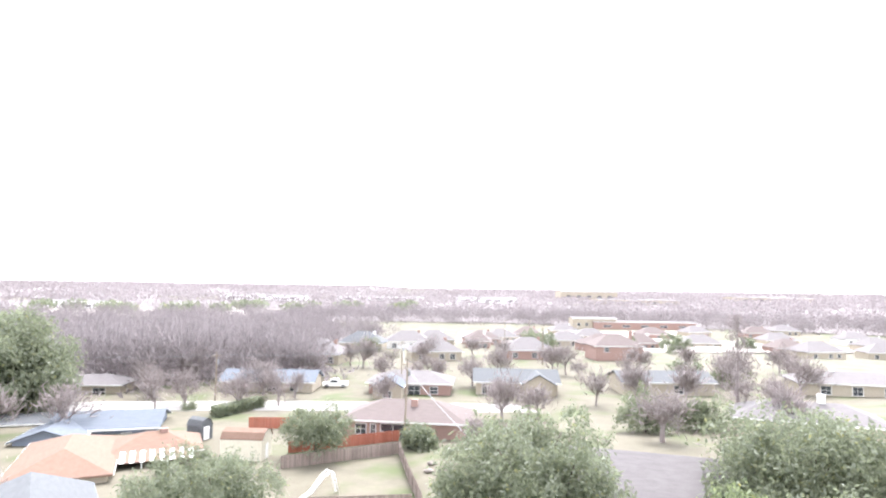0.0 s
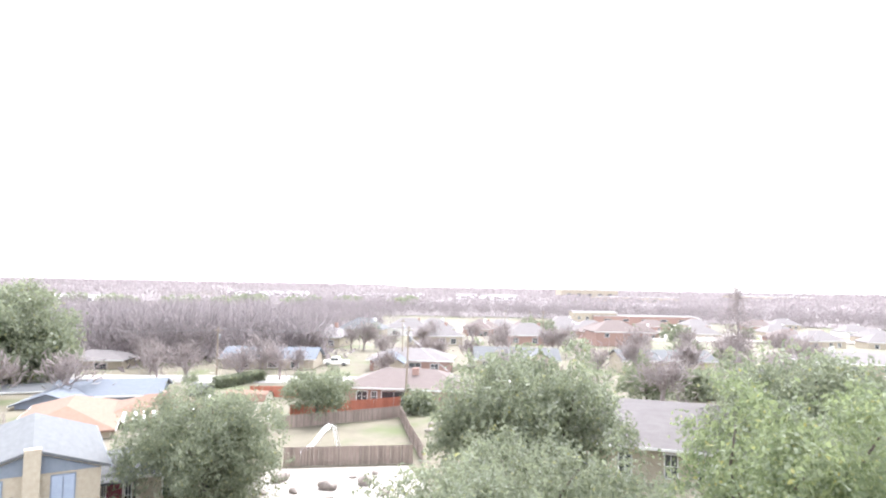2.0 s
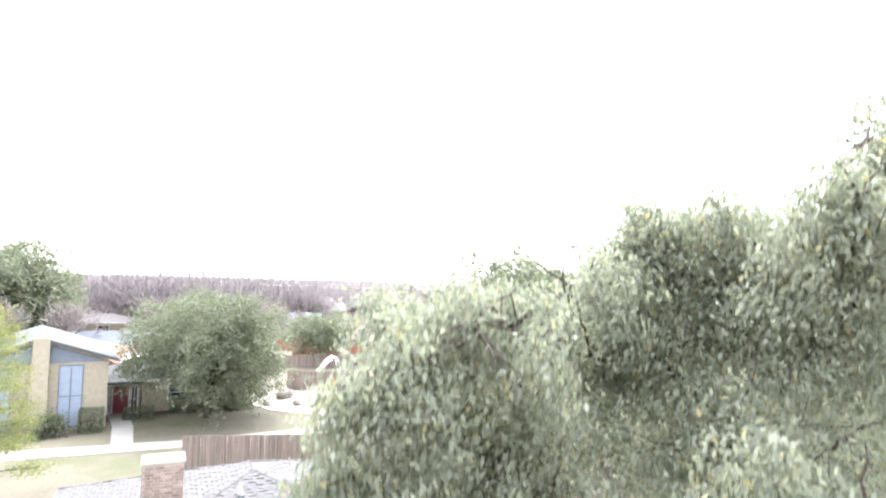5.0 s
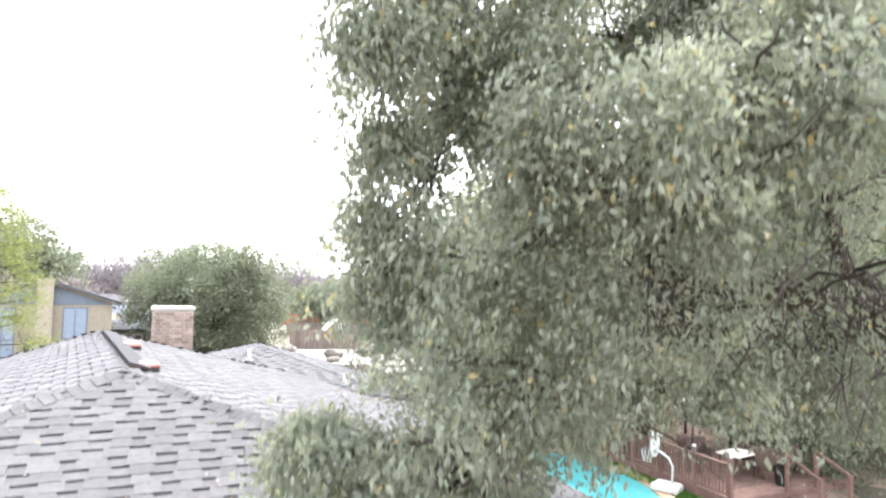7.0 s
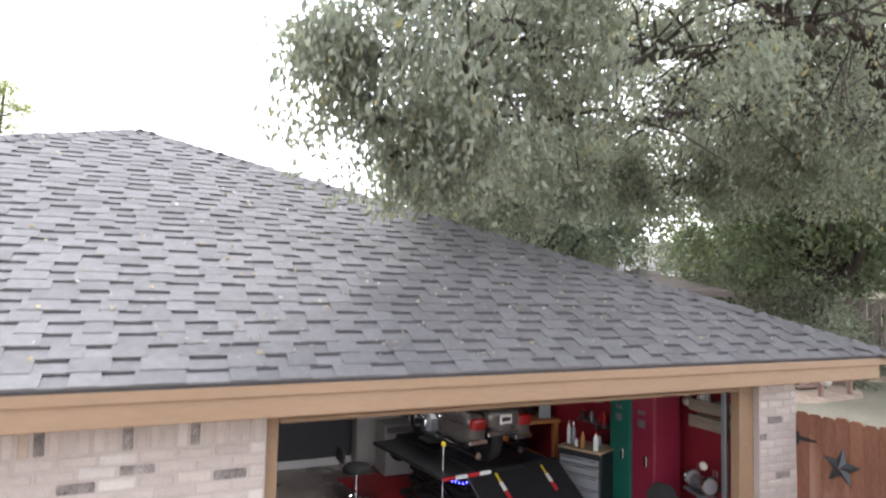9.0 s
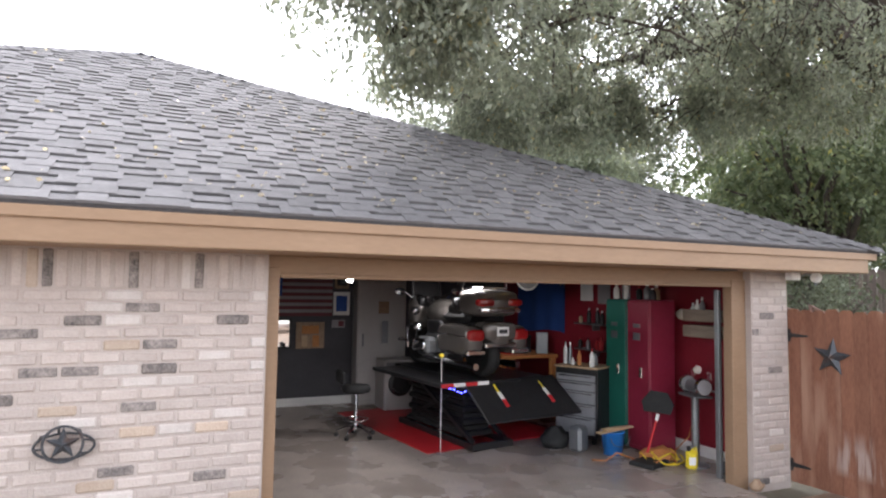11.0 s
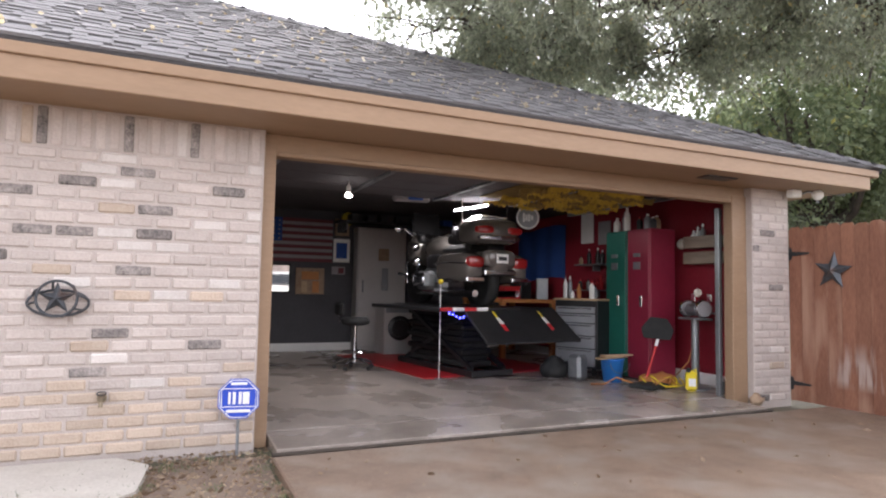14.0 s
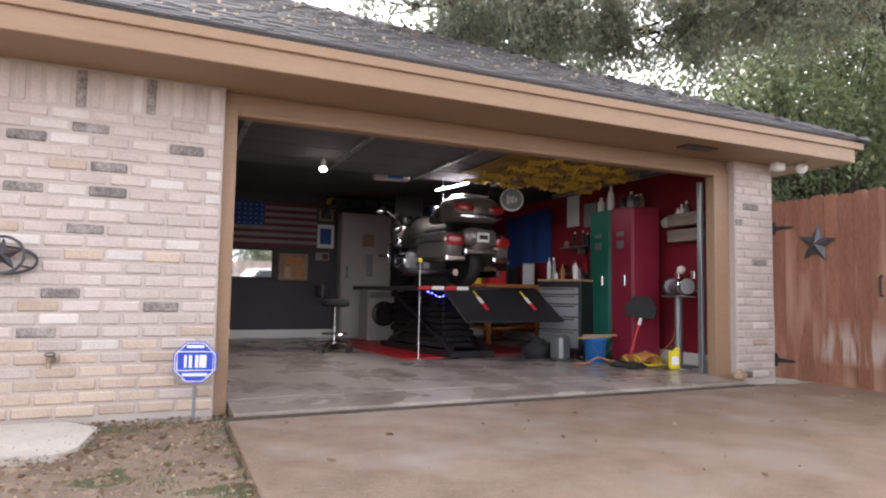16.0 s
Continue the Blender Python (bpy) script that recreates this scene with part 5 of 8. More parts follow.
house("house", (40.5, 112.0, -0.5), 62, 6.0, 5.5, 2.7, 1.9, "gable", M_CREAM, M_ROOF_BLUE, "front gable with a blue-grey roof", 0.5, [("l", 0, 0.6, 1.6, 1.3, W)])
house("house", (67.5, 109.0, -0.3), -27, 16.5, 10.0, 2.8, 2.1, "gable", M_CREAM, M_ROOF_GREY, "cream house with a pale grey roof", 0.7, [("f", -6.5, 0.3, 1.0, 2.0, W), ("f", -5, 0.6, 1.6, 1.5, W)])
house("house", (69.5, 103.5, -0.3), 63, 7.0, 6.0, 2.8, 2.0, "gable", M_CREAM, M_ROOF_GREY, "white front gable of a grey-roofed house", 0.5, [("l", 0, 0.6, 1.8, 1.4, W)])
house("house", (97.0, 98.0, -0.2), -22, 19.0, 10.0, 2.8, 1.8, "gable", M_CREAM, M_ROOF_GREY, "long house with a grey-green roof", 0.7, [("f", 2, 0.4, 2.0, 1.8, W)])
house("house", (134.5, 82.0, -0.2), -36, 22.0, 10.0, 2.8, 2.0, "hip", M_CREAM, M_ROOF_TAUPE, "wide ranch house with a taupe roof", 0.7, [("f", -6, 0.4, 2.0, 1.8, W), ("f", 0, 0.4, 2.0, 1.8, W), ("f", 6, 0.4, 2.0, 1.8, W)], (-3, 0, 5.2, M_WHITE))
house("house", (39.0, 36.5, gz(39, 36.5)), -42, 22.0, 9.0, 2.7, 2.9, "gable", M_CREAM, M_ROOF_TAUPE, "near house with a plain taupe shingle roof", 0.6, [("f", -3.0, 0.3, 1.0, 1.9, W), ("f", 0.5, 0.3, 1.0, 1.9, W), ("f", 3, 0.3, 1.0, 1.9, W)])
house("house", (81, 53.5, gz(80, 55)), -45, 18.0, 9.0, 2.7, 2.0, "hip", M_CREAM, M_ROOF_TAUPE, "house behind trees with a grey roof", 0.6, [], (2, 0, 5.4, M_WHITE))
house("house", (129, 152, -0.3), -20, 15.0, 11.0, 4.6, 3.4, "hip", M_REDBRICK, M_ROOF_BROWN, "two-storey red brick house", 0.6, [("f", -4, 2.8, 1.4, 1.4, W), ("f", 3, 0.8, 1.4, 1.4, W)], (5.5, 0, 8.6, M_REDBRICK))
far_rows = [(41, 171, 13, M_ROOF_TAUPE, M_CREAM), (63, 205, 15, M_ROOF_GREY, M_CREAM), (82, 211, 16, M_ROOF_TAUPE, M_WHITE), (98, 224, 15, M_ROOF_TAUPE, M_CREAM), (126, 236, 14, M_ROOF_BROWN, M_REDBRICK), (110, 208, 9, M_ROOF_BROWN, M_REDBRICK), (104, 163, 15, M_ROOF_TAUPE, M_REDBRICK),
            (163, 226, 16, M_ROOF_TAUPE, M_CREAM), (150, 186, 14, M_ROOF_BROWN, M_REDBRICK), (186, 204, 14, M_ROOF_BROWN, M_REDBRICK), (222, 206, 17, M_ROOF_TAUPE, M_CREAM), (281, 212, 17, M_ROOF_TAUPE, M_CREAM), (226, 153, 17, M_ROOF_TAUPE, M_CREAM), (262, 150, 15, M_ROOF_TAUPE, M_CREAM), (204, 262, 16, M_ROOF_TAUPE, M_CREAM), (330, 205, 16, M_ROOF_TAUPE, M_WHITE), (74, 168, 15, M_ROOF_TAUPE, M_CREAM),
            (150, 262, 15, M_ROOF_TAUPE, M_CREAM), (178, 282, 15, M_ROOF_BROWN, M_REDBRICK), (214, 300, 16, M_ROOF_TAUPE, M_CREAM), (246, 262, 16, M_ROOF_BROWN, M_REDBRICK), (284, 268, 15, M_ROOF_TAUPE, M_CREAM), (316, 252, 16, M_ROOF_BROWN, M_REDBRICK), (352, 262, 16, M_ROOF_TAUPE, M_CREAM), (240, 176, 14, M_ROOF_BROWN, M_REDBRICK), (300, 176, 16, M_ROOF_TAUPE, M_CREAM)]
for i, (x, y, w, rf, wl_) in enumerate(far_rows):
    house("house", (x, y, gz(x, y) - 0.1), -20 + (i * 37) % 30 - 15, w, 11.0, 3.0, 3.6, "hip", wl_, rf, "newer house with a steep hipped roof", 0.6, [("f", -w * 0.3, 0.6, 1.6, 1.6, W), ("f", w * 0.1, 0.6, 1.6, 1.6, W), ("f", w * 0.32, 0.6, 1.6, 1.6, W)], (w * 0.25, 1, 6.2, M_WHITE if i % 2 else M_REDBRICK))
# the tall block at (760, 1000) has cream walls to stand in for haze
for i, (x, y, w, d, h, mat) in enumerate(((300, 330, 70, 16, 5, M_REDBRICK), (270, 345, 30, 14, 7, M_CREAM), (-70, 640, 60, 20, 7, M_WHITE), (430, 800, 90, 30, 8, M_WHITE), (640, 720, 120, 30, 8, M_CREAM), (300, 900, 130, 30, 7, M_WHITE), (760, 1000, 110, 60, 17, M_CREAM), (1150, 900, 160, 60, 9, M_CREAM), (120, 850, 110, 30, 7, M_WHITE))):
    house("far_building", (x, y, gz(x, y) - 0.1), -24, w, d, h, h * 0.15, "gable", mat, M_ROOF_TAUPE, "long low building near the horizon", 0.5, [("f", (k - 2) * w / 5.5, h * 0.3, w / 14, h * 0.3, W) for k in range(5)], group="far buildings")

# ---- streets, walks, lawns beyond ----
def strip(name, poly, mat, label, category, lift=0.05):
    b = Build()
    n = len(poly)
    for x, y in poly:
        b.v.append((x, y, ground_z(x, y) - 0.2))
    for x, y in poly:
        b.v.append((x, y, ground_z(x, y) + lift))
    b.f = [tuple(range(n, 2 * n))] + [(k, (k + 1) % n, (k + 1) % n + n, k + n) for k in range(n)]
    b.m = [0] * len(b.f)
    return setting(name, b, mat, label, category)


strip("road", [(-60, 131), (-1, 112), (20, 104.3), (60, 88), (60, 96), (22, 113), (-1, 121), (-60, 140)], M_ROAD, "pale concrete street between the houses", "road")
strip("road_near", [(-40, 35.6), (0.7, 35.2), (12, 36.2), (24, 38), (24, 40.2), (12, 38.0), (0.7, 37.0), (-40, 38.4)], M_ROAD, "pale concrete walk along the lawn", "pavement")
strip("path", [(-3.4, 36.8), (-2.2, 36.8), (-2.4, 42), (-3.1, 46.9), (-4.4, 46.9), (-3.7, 42)], M_ROAD, "concrete front path to the door", "path", 0.07)
strip("gravel_bed", [(5.6, 48.4), (7.0, 44.6), (10.2, 41.7), (15.6, 39.8), (20, 42.4), (20.6, 50.0), (14.5, 51.6), (8.6, 53.2)], M_GRAVEL, "pale gravel bed with landscape stones", "gravel bed", 0.06)
strip("side_drive", [(29, 52), (34, 50), (37, 66), (34, 70)], M_ROAD, "concrete drive beyond the fence", "drive")
strip("pale_field", [(120, 250), (260, 235), (330, 300), (160, 330)], M_GRAVEL, "pale dry field", "field", 0.3)
strip("pale_field_far", [(-80, 520), (60, 500), (110, 620), (-110, 640)], M_GRAVEL, "bleached dry field near the horizon", "field", 1.4)
strip("dry_field", [(170, 175), (300, 170), (300, 235), (170, 235)], M_GRAVEL, "pale dry grass lots", "field", 0.2)


def rock(at, s, seed):
    b = Build()
    b.ball((0, 0, s[2] * 0.35), (s[0] / 2, s[1] / 2, s[2] / 2), 12, 8)
    b.v = [tuple(Vector(p) * (1 + 0.35 * noise.noise(Vector(p) * 1.7 + Vector((seed, 0, 0))))) for p in b.v]
    ob = tagged(new("landscape_rock", b.data("landscape_rock", M_STONE)), "weathered brown landscape stone in gravel", "rock", "landscape rocks")
    ob.matrix_basis = pose(*at, 0, 0, seed * 50)


for i, (x, y, s) in enumerate(((9.6, 52.3, 2.2), (10.0, 48.7, 1.2), (12.8, 48.7, 2.0), (12.0, 45.8, 1.3), (16.0, 48.9, 2.0), (7.6, 49.2, 0.9), (15.5, 50.7, 0.8), (16.6, 45.8, 1.4), (17.6, 51.2, 0.9), (27.5, 61, 1.2), (29, 63.5, 1.2), (28.4, 60, 1.0))):
    x, y = (x - 0.6, y - 2.6) if y < 55 else (x, y)
    rock(on_ground(x, y, 0.04), (s, s * 0.6, s * 0.42), i + 1)

for i, (x, y, s, bx) in enumerate(((-2.2, 44.6, (2.0, 1.4, 0.8), True), (-4.9, 41.4, (1.4, 1.2, 1.5), True), (-7.3, 40.6, (2.2, 1.4, 1.6), False), (-10.0, 40.4, (2.4, 1.4, 1.1), True), (1.0, 46.2, (2.4, 1.2, 1.2), True), (4.4, 46.4, (2.8, 1.4, 1.6), False), (3.6, 111.5, (2.8, 2, 1.6), False), (31, 73.5, (4.6, 4.0, 3.0), False))):
    shrub(on_ground(x, y), s, M_LEAF_BACK, "clipped boxy evergreen garden shrub" if bx else "loose rounded evergreen garden shrub", 90 + i, bx, "garden shrubs")
t = thing("hedge", on_ground(11.5, 106.5), "long clipped evergreen hedge beside the street", "hedge", 40)
rs = np.random.RandomState(5)
pos = rs.uniform(-0.5, 0.5, (5000, 3)) * np.array([11, 2.4, 1.8]) + np.array([0, 0, 0.9])
leaf_mesh("leaves", pos, rs.normal(size=pos.shape), np.full(5000, 0.4), M_LEAF_BACK, t, 0.5, "stuff")

# ---- fences ----
fence("fence", [(0.4, 30.6), (9.5, 28.2), (9.5, 22.0)], 1.75, M_FENCE, "weathered brown board fence behind the house")
fence("fence", [(9.9, 53.8), (21.4, 50.6)], 1.75, M_FENCE, "weathered grey board fence by the gravel bed")
fence("fence", [(22.4, 50.4), (24.4, 59), (27.3, 70.2)], 1.7, M_FENCE, "weathered board fence running away beside the pole")
fence("fence", [(12.4, 69.5), (27.3, 70.6)], 1.5, M_FENCE, "dark brown board fence across the yard")
fence("fence", [(14.5, 76.4), (30.0, 77.4)], 1.5, M_FENCE_RED, "red stained board fence below the patio")
fence("fence", [(11.5, 93), (24.0, 88.0)], 1.7, M_FENCE_RED, "red stained board fence behind the barn shed")
fence("fence", [(23.0, 17.5), (22.4, 12.6), (25.2, 7.0), (26.5, 0)], 2.1, M_FENCE, "tall grey board fence at the side of the yard")
fence("fence", [(-14, -15.5), (16, -15.5)], 2.3, M_FENCE, "board fence across the alley", z=-0.1)

# ---- roof fittings ----
chim = thing("chimney", (-0.62, 11.9, 3.53), "brown brick chimney with a pale concrete cap", "chimney")
rng = random.Random(2)
part("core", Build().box((0, 0, 1.05), (0.9, 0.64, 2.1)), M_MORTAR, chim)
CH_A = Build().box((0, 0, 0), (0.2, 0.1, 0.066), 0.006).data("brick", surface("brown_chimney_brick", (0.26, 0.19, 0.155), (0.48, 0.38, 0.33), 0.9, 0, 9, 60, 0.5, "object", 0.3))
for k in range(14):
    z = 1.0 + k * 0.077
    for sx, sy, ang, n, wd in ((0, -1, 0, 4, 0.9), (1, 0, 90, 3, 0.64), (-1, 0, 90, 3, 0.64)):
        for i in range(n):
            f = (i + 0.5 + (0.25 if k % 2 else -0.25) * 0.6) / n - 0.5
            ob = new("brick", CH_A)
            ob.parent = chim
            x, y = (f * wd, -0.29) if sy else (sx * 0.42, f * wd)
            ob.matrix_basis = pose(x, y, z, 0, 0, ang)
part("cap", Build().box((0, 0, 2.13), (1.0, 0.74, 0.09), 0.02), M_CONCRETE, chim)
part("flashing", Build().box((0, -0.36, 0.66), (1.0, 0.06, 0.16), 0.02), M_STEEL, chim)


def vent_pipe(at, h):
    t = thing("vent_pipe", at, "short pale metal roof vent pipe", "vent", group="roof vents")
    part("pipe", Build().lathe([(0.05, -0.5), (0.05, h), (0.035, h), (0.035, h - 0.05)], None, 12), M_WHITE, t)
    part("boot", Build().lathe([(0.13, -0.4), (0.12, 0.02), (0.06, 0.08), (0.055, 0.1)], None, 12), M_STEEL, t)


vent_pipe((1.4, 13.2, 4.15), 0.3)
vent_pipe((3.9, 12.2, 3.5), 0.3)
vent_pipe((-5.0, 10.6, 4.3), 0.3)


def turtle_vent(at, rz, mat):
    t = thing("roof_vent", at, "low red-brown metal attic vent on the ridge", "vent", rz, "attic vents")
    part("hood", Build().lathe([(0.2, 0.05), (0.2, 0.1), (0.15, 0.14), (0.02, 0.15)], None, 12), mat, t, smooth=True)
    part("base", Build().lathe([(0.2, -0.1), (0.2, 0.07)], None, 12), M_IRON, t)


M_VENT = surface("faded_red_metal", (0.4, 0.13, 0.11), (0.55, 0.22, 0.19), 0.5, 0.1, 5, 40, 0.2)
turtle_vent((-1.35, 7.3, 5.12), 0, M_VENT)
turtle_vent((-1.02, 4.95, 5.05), 0, M_VENT)
rs = np.random.RandomState(2)
lit = thing("roof_litter", (0, 0, 0), "pale dry leaves scattered on the shingles", "fallen leaves", kind="stuff")
n = 520
cx = rs.normal(2.2, 2.2, n)
cy = -0.5 + 4.5 * rs.rand(n) ** 1.3
slope = (5.17 - EAVE) / (4.22 + 0.66)
ok = (cx < 6.3 - (cy + 0.66) * 1.52) & (cx > -5)
cx, cy = cx[ok], cy[ok]
pos = np.stack([cx, cy, EAVE + (cy + 0.66) * slope + 0.035], 1)
ax = rs.normal(size=pos.shape) * np.array([1, 1, 0.1])
M_PALELEAF = leaf_surface("pale_dry_leaf", (0.26, 0.21, 0.17), (0.52, 0.47, 0.42), (0.7, 0.66, 0.6))
leaf_mesh("leaf_litter", pos, ax, rs.uniform(0.02, 0.06, len(pos)), M_PALELEAF, lit, 0.6, "stuff")
lit2 = thing("ground_litter", (0, 0, 0), "brown dry leaves scattered on soil and drive", "fallen leaves", kind="stuff")
n = 5200
px_ = np.concatenate([rs.uniform(-3.2, 0.0, 5100), rs.uniform(0.1, 5.4, n - 5100)])
py_ = np.concatenate([-0.15 - 2.6 * rs.rand(5100) ** 1.2, rs.uniform(-4, -0.6, n - 5100)])
pos = np.stack([px_, py_, np.where(px_ < 0, -0.058, -0.022)], 1)
leaf_mesh("leaf_litter", pos, rs.normal(size=pos.shape) * np.array([1, 1, 0.25]), rs.uniform(0.02, 0.06, n), M_DRYLEAF, lit2, 0.5, "stuff")
tuft = thing("grass_tufts", (0, 0, 0), "sparse green weeds at the edge of the drive", "weeds", kind="stuff")
c = np.stack([rs.uniform(-1.5, -0.02, 46), rs.uniform(-2.6, -0.3, 46), np.full(46, -0.06)], 1)
pos = np.repeat(c, 30, 0) + rs.normal(size=(46 * 30, 3)) * [0.05, 0.05, 0.006] + [0, 0, 0.008]
leaf_mesh("blades", pos, rs.normal(size=pos.shape) * 0.5 + [0, 0, 1], rs.uniform(0.015, 0.045, len(pos)), M_LEAF_BRIGHT, tuft, 0.14, "stuff")

# ---- things on the front wall ----
def star_points(r0, r1, n=5):
    return [((r0 if k % 2 == 0 else r1) * math.sin(math.pi * k / n), (r0 if k % 2 == 0 else r1) * math.cos(math.pi * k / n)) for k in range(2 * n)]


def raised_star(r0, r1, depth, b, at, y0=0.0):
    pts = star_points(r0, r1)
    v = [(x, y0, z) for x, z in pts] + [(0, y0 - depth, 0), (0, y0 + 0.004, 0)]
    n = len(pts)
    b.add(v, [(k, (k + 1) % n, n) for k in range(n)] + [((k + 1) % n, k, n + 1) for k in range(n)], at)


orn = thing("star_ornament", (-1.38, -0.112, 1.02), "dark iron star ornament with a round and an oval wire rim", "wall ornament")
b = Build()
raised_star(0.11, 0.045, 0.04, b, None, -0.09)
part("star", b, M_IRON, orn)
# rear rim flattened to an oval to fit the camera's view
for y, a0, a1, dz in ((-0.1, 0.115, 0.115, 0.0), (-0.02, 0.175, 0.085, -0.03)):
    part("rim", Build().tube([(a0 * math.cos(a), y, a1 * math.sin(a) + dz) for a in np.linspace(0, 2 * math.pi, 33)], 0.009, 6), M_IRON, orn)
for k in range(8):
    a = k * 2 * math.pi / 8 + 0.2
    part("strut", Build().tube([(0.115 * math.cos(a), -0.1, 0.115 * math.sin(a)), (0.155 * math.cos(a), -0.06, 0.11 * math.sin(a) - 0.012), (0.175 * math.cos(a), -0.02, 0.085 * math.sin(a) - 0.03)], 0.008, 5), M_IRON, orn)

spg = thing("garden_tap", (-1.1, -0.112, 0.355), "small brass garden tap on the brick wall", "tap")
M_BRASS = surface("dull_brass", (0.2, 0.16, 0.11), (0.34, 0.28, 0.2), 0.45, 0.7, 8, 60, 0.2)
part("spout", Build().tube([(0, 0.01, 0), (0, -0.05, 0.0), (0, -0.075, -0.02), (0, -0.08, -0.05)], 0.013, 8), M_BRASS, spg)
part("flange", Build().lathe([(0.032, 0), (0.03, 0.012)], pose(0, 0.004, 0, 90), 14), M_BRASS, spg)
part("stem", Build().tube([(0, -0.045, 0), (0, -0.052, 0.035)], 0.008, 6), M_BRASS, spg)
part("wheel_handle", Build().tube([(0.028 * math.cos(a), -0.053 + 0.006 * math.sin(a), 0.037 + 0.01 * math.sin(a)) for a in np.linspace(0, 2 * math.pi, 15)], 0.005, 5), M_IRON, spg)
sgn = thing("yard_sign", (-0.235, -0.26, -0.1), "blue octagonal security sign on a metal stake in the soil", "sign", -10)
oct_ = [(0.15 * math.cos(radians(22.5 + 45 * k)), 0.15 * math.sin(radians(22.5 + 45 * k))) for k in range(8)]
up = pose(0, 0, 0.43, 90, 0, 0)
part("plate", Build().slab(oct_, 0.0, 0.012, up), M_SIGNBLUE, sgn, "blue octagonal plate")
ring = Build()
for k in range(8):
    p, q = Vector((*oct_[k], 0)) * 0.93, Vector((*oct_[(k + 1) % 8], 0)) * 0.93
    ring.tube([up @ Vector((p.x, p.y, 0.013)), up @ Vector((q.x, q.y, 0.013))], 0.004, 4)
part("border", ring, M_WHITE, sgn)
for x, w, h in ((-0.062, 0.016, 0.085), (-0.03, 0.02, 0.085), (0.01, 0.02, 0.085), (0.05, 0.045, 0.085)):
    part("mark", Build().box((x, -0.015, 0.435), (w, 0.006, h), 0.001), M_WHITE, sgn)
part("bar", Build().box((0, -0.015, 0.535), (0.11, 0.005, 0.018), 0.001), M_WHITE, sgn)
part("inner_frame", Build().tube([(-0.115, -0.014, 0.375), (0.115, -0.014, 0.375), (0.115, -0.014, 0.5), (-0.115, -0.014, 0.5), (-0.115, -0.014, 0.375)], 0.004, 4), M_WHITE, sgn)
part("bar", Build().box((0, -0.015, 0.345), (0.16, 0.005, 0.02), 0.001), M_WHITE, sgn)
part("stake", Build().tube([(0, 0.008, -0.15), (0, 0.008, 0.42)], 0.011, 8), M_STEEL, sgn)

cam_l = thing("security_light", (5.72, -0.26, 2.315), "small pale dome light under the eave", "outdoor light")
part("box", Build().box((-0.12, 0.02, -0.05), (0.15, 0.09, 0.09), 0.012), M_WHITE, cam_l)
part("arm", Build().tube([(-0.05, 0, -0.06), (0.05, -0.02, -0.02), (0.1, -0.06, -0.04)], 0.012, 6), M_STEEL, cam_l)
part("globe", Build().ball((0.13, -0.08, -0.06), 0.06, 14, 10), M_WHITE, cam_l, smooth=True)
part("bracket", Build().tube([(0.13, -0.08, -0.1), (0.13, -0.07, -0.15)], 0.016, 6), M_STEEL, cam_l)
part("conduit", Build().tube([(0.1, 0.02, 0.0), (0.75, 0.02, 0.0)], 0.012, 6), M_BLACK, cam_l)

# ---- wooden gate beside the drive ----
gate = thing("gate", (5.705, -0.085, -0.06), "red-brown stained cedar gate with black strap hinges", "gate", -88)
rng = random.Random(9)
for i in range(9):
    w = 0.142
    tb = Build()
    h = 1.93 + rng.uniform(-0.012, 0.012)
    prof = [(-w / 2, 0), (w / 2, 0), (w / 2, h - 0.03), (w / 2 - 0.03, h), (-w / 2 + 0.03, h), (-w / 2, h - 0.03)]
    n = 6
    tb.add([(x, -0.011, z) for x, z in prof] + [(x, 0.011, z) for x, z in prof], [tuple(range(n)), tuple(range(n, 2 * n))[::-1]] + [(k, k + n, (k + 1) % n + n, (k + 1) % n) for k in range(n)])
    ob = part("board", tb, M_GATE, gate)
    ob.matrix_basis = pose(0.08 + i * 0.1445, rng.uniform(-0.002, 0.002), 0.03)
for z in (0.25, 1.0, 1.7):
    part("rail", Build().box((0.66, 0.04, z), (1.3, 0.04, 0.09), 0.004), M_GATE, gate)
for z in (0.22, 1.66):
    hb = Build()
    hb.slab([(-0.02, z - 0.07), (0.04, z - 0.07), (0.05, z - 0.025), (0.24, z - 0.01), (0.25, z), (0.24, z + 0.01), (0.05, z + 0.025), (0.04, z + 0.07), (-0.02, z + 0.07)], 0, 0.008, pose(0, -0.014, 0, 90))
    part("hinge", hb, M_BLACK, gate, "black strap hinge")
hb = Build()
hb.tube([(1.12, -0.012, 0.93), (1.12, -0.05, 0.95), (1.12, -0.05, 1.1), (1.12, -0.012, 1.12)], 0.011, 6)
part("handle", hb, M_BLACK, gate)
part("padlock", Build().box((1.33, -0.03, 0.98), (0.05, 0.025, 0.05), 0.006).tube([(1.315, -0.03, 1.0), (1.315, -0.03, 1.04), (1.345, -0.03, 1.04), (1.345, -0.03, 1.0)], 0.005, 6), M_STEEL, gate)
gs = thing("metal_star", (5.70, -0.6, 1.4), "dark weathered metal barn star hung on the gate", "wall ornament", -88)
b = Build()
raised_star(0.21, 0.085, 0.045, b, Matrix.Rotation(radians(6), 4, "Y"), -0.014)
part("body", b, M_IRON, gs)
fence("fence", [(5.74, -1.46), (5.82, -6.5)], 1.95, M_GATE, "stained cedar board fence beside the drive", 0.142, z=-0.09, rail_side=-1)

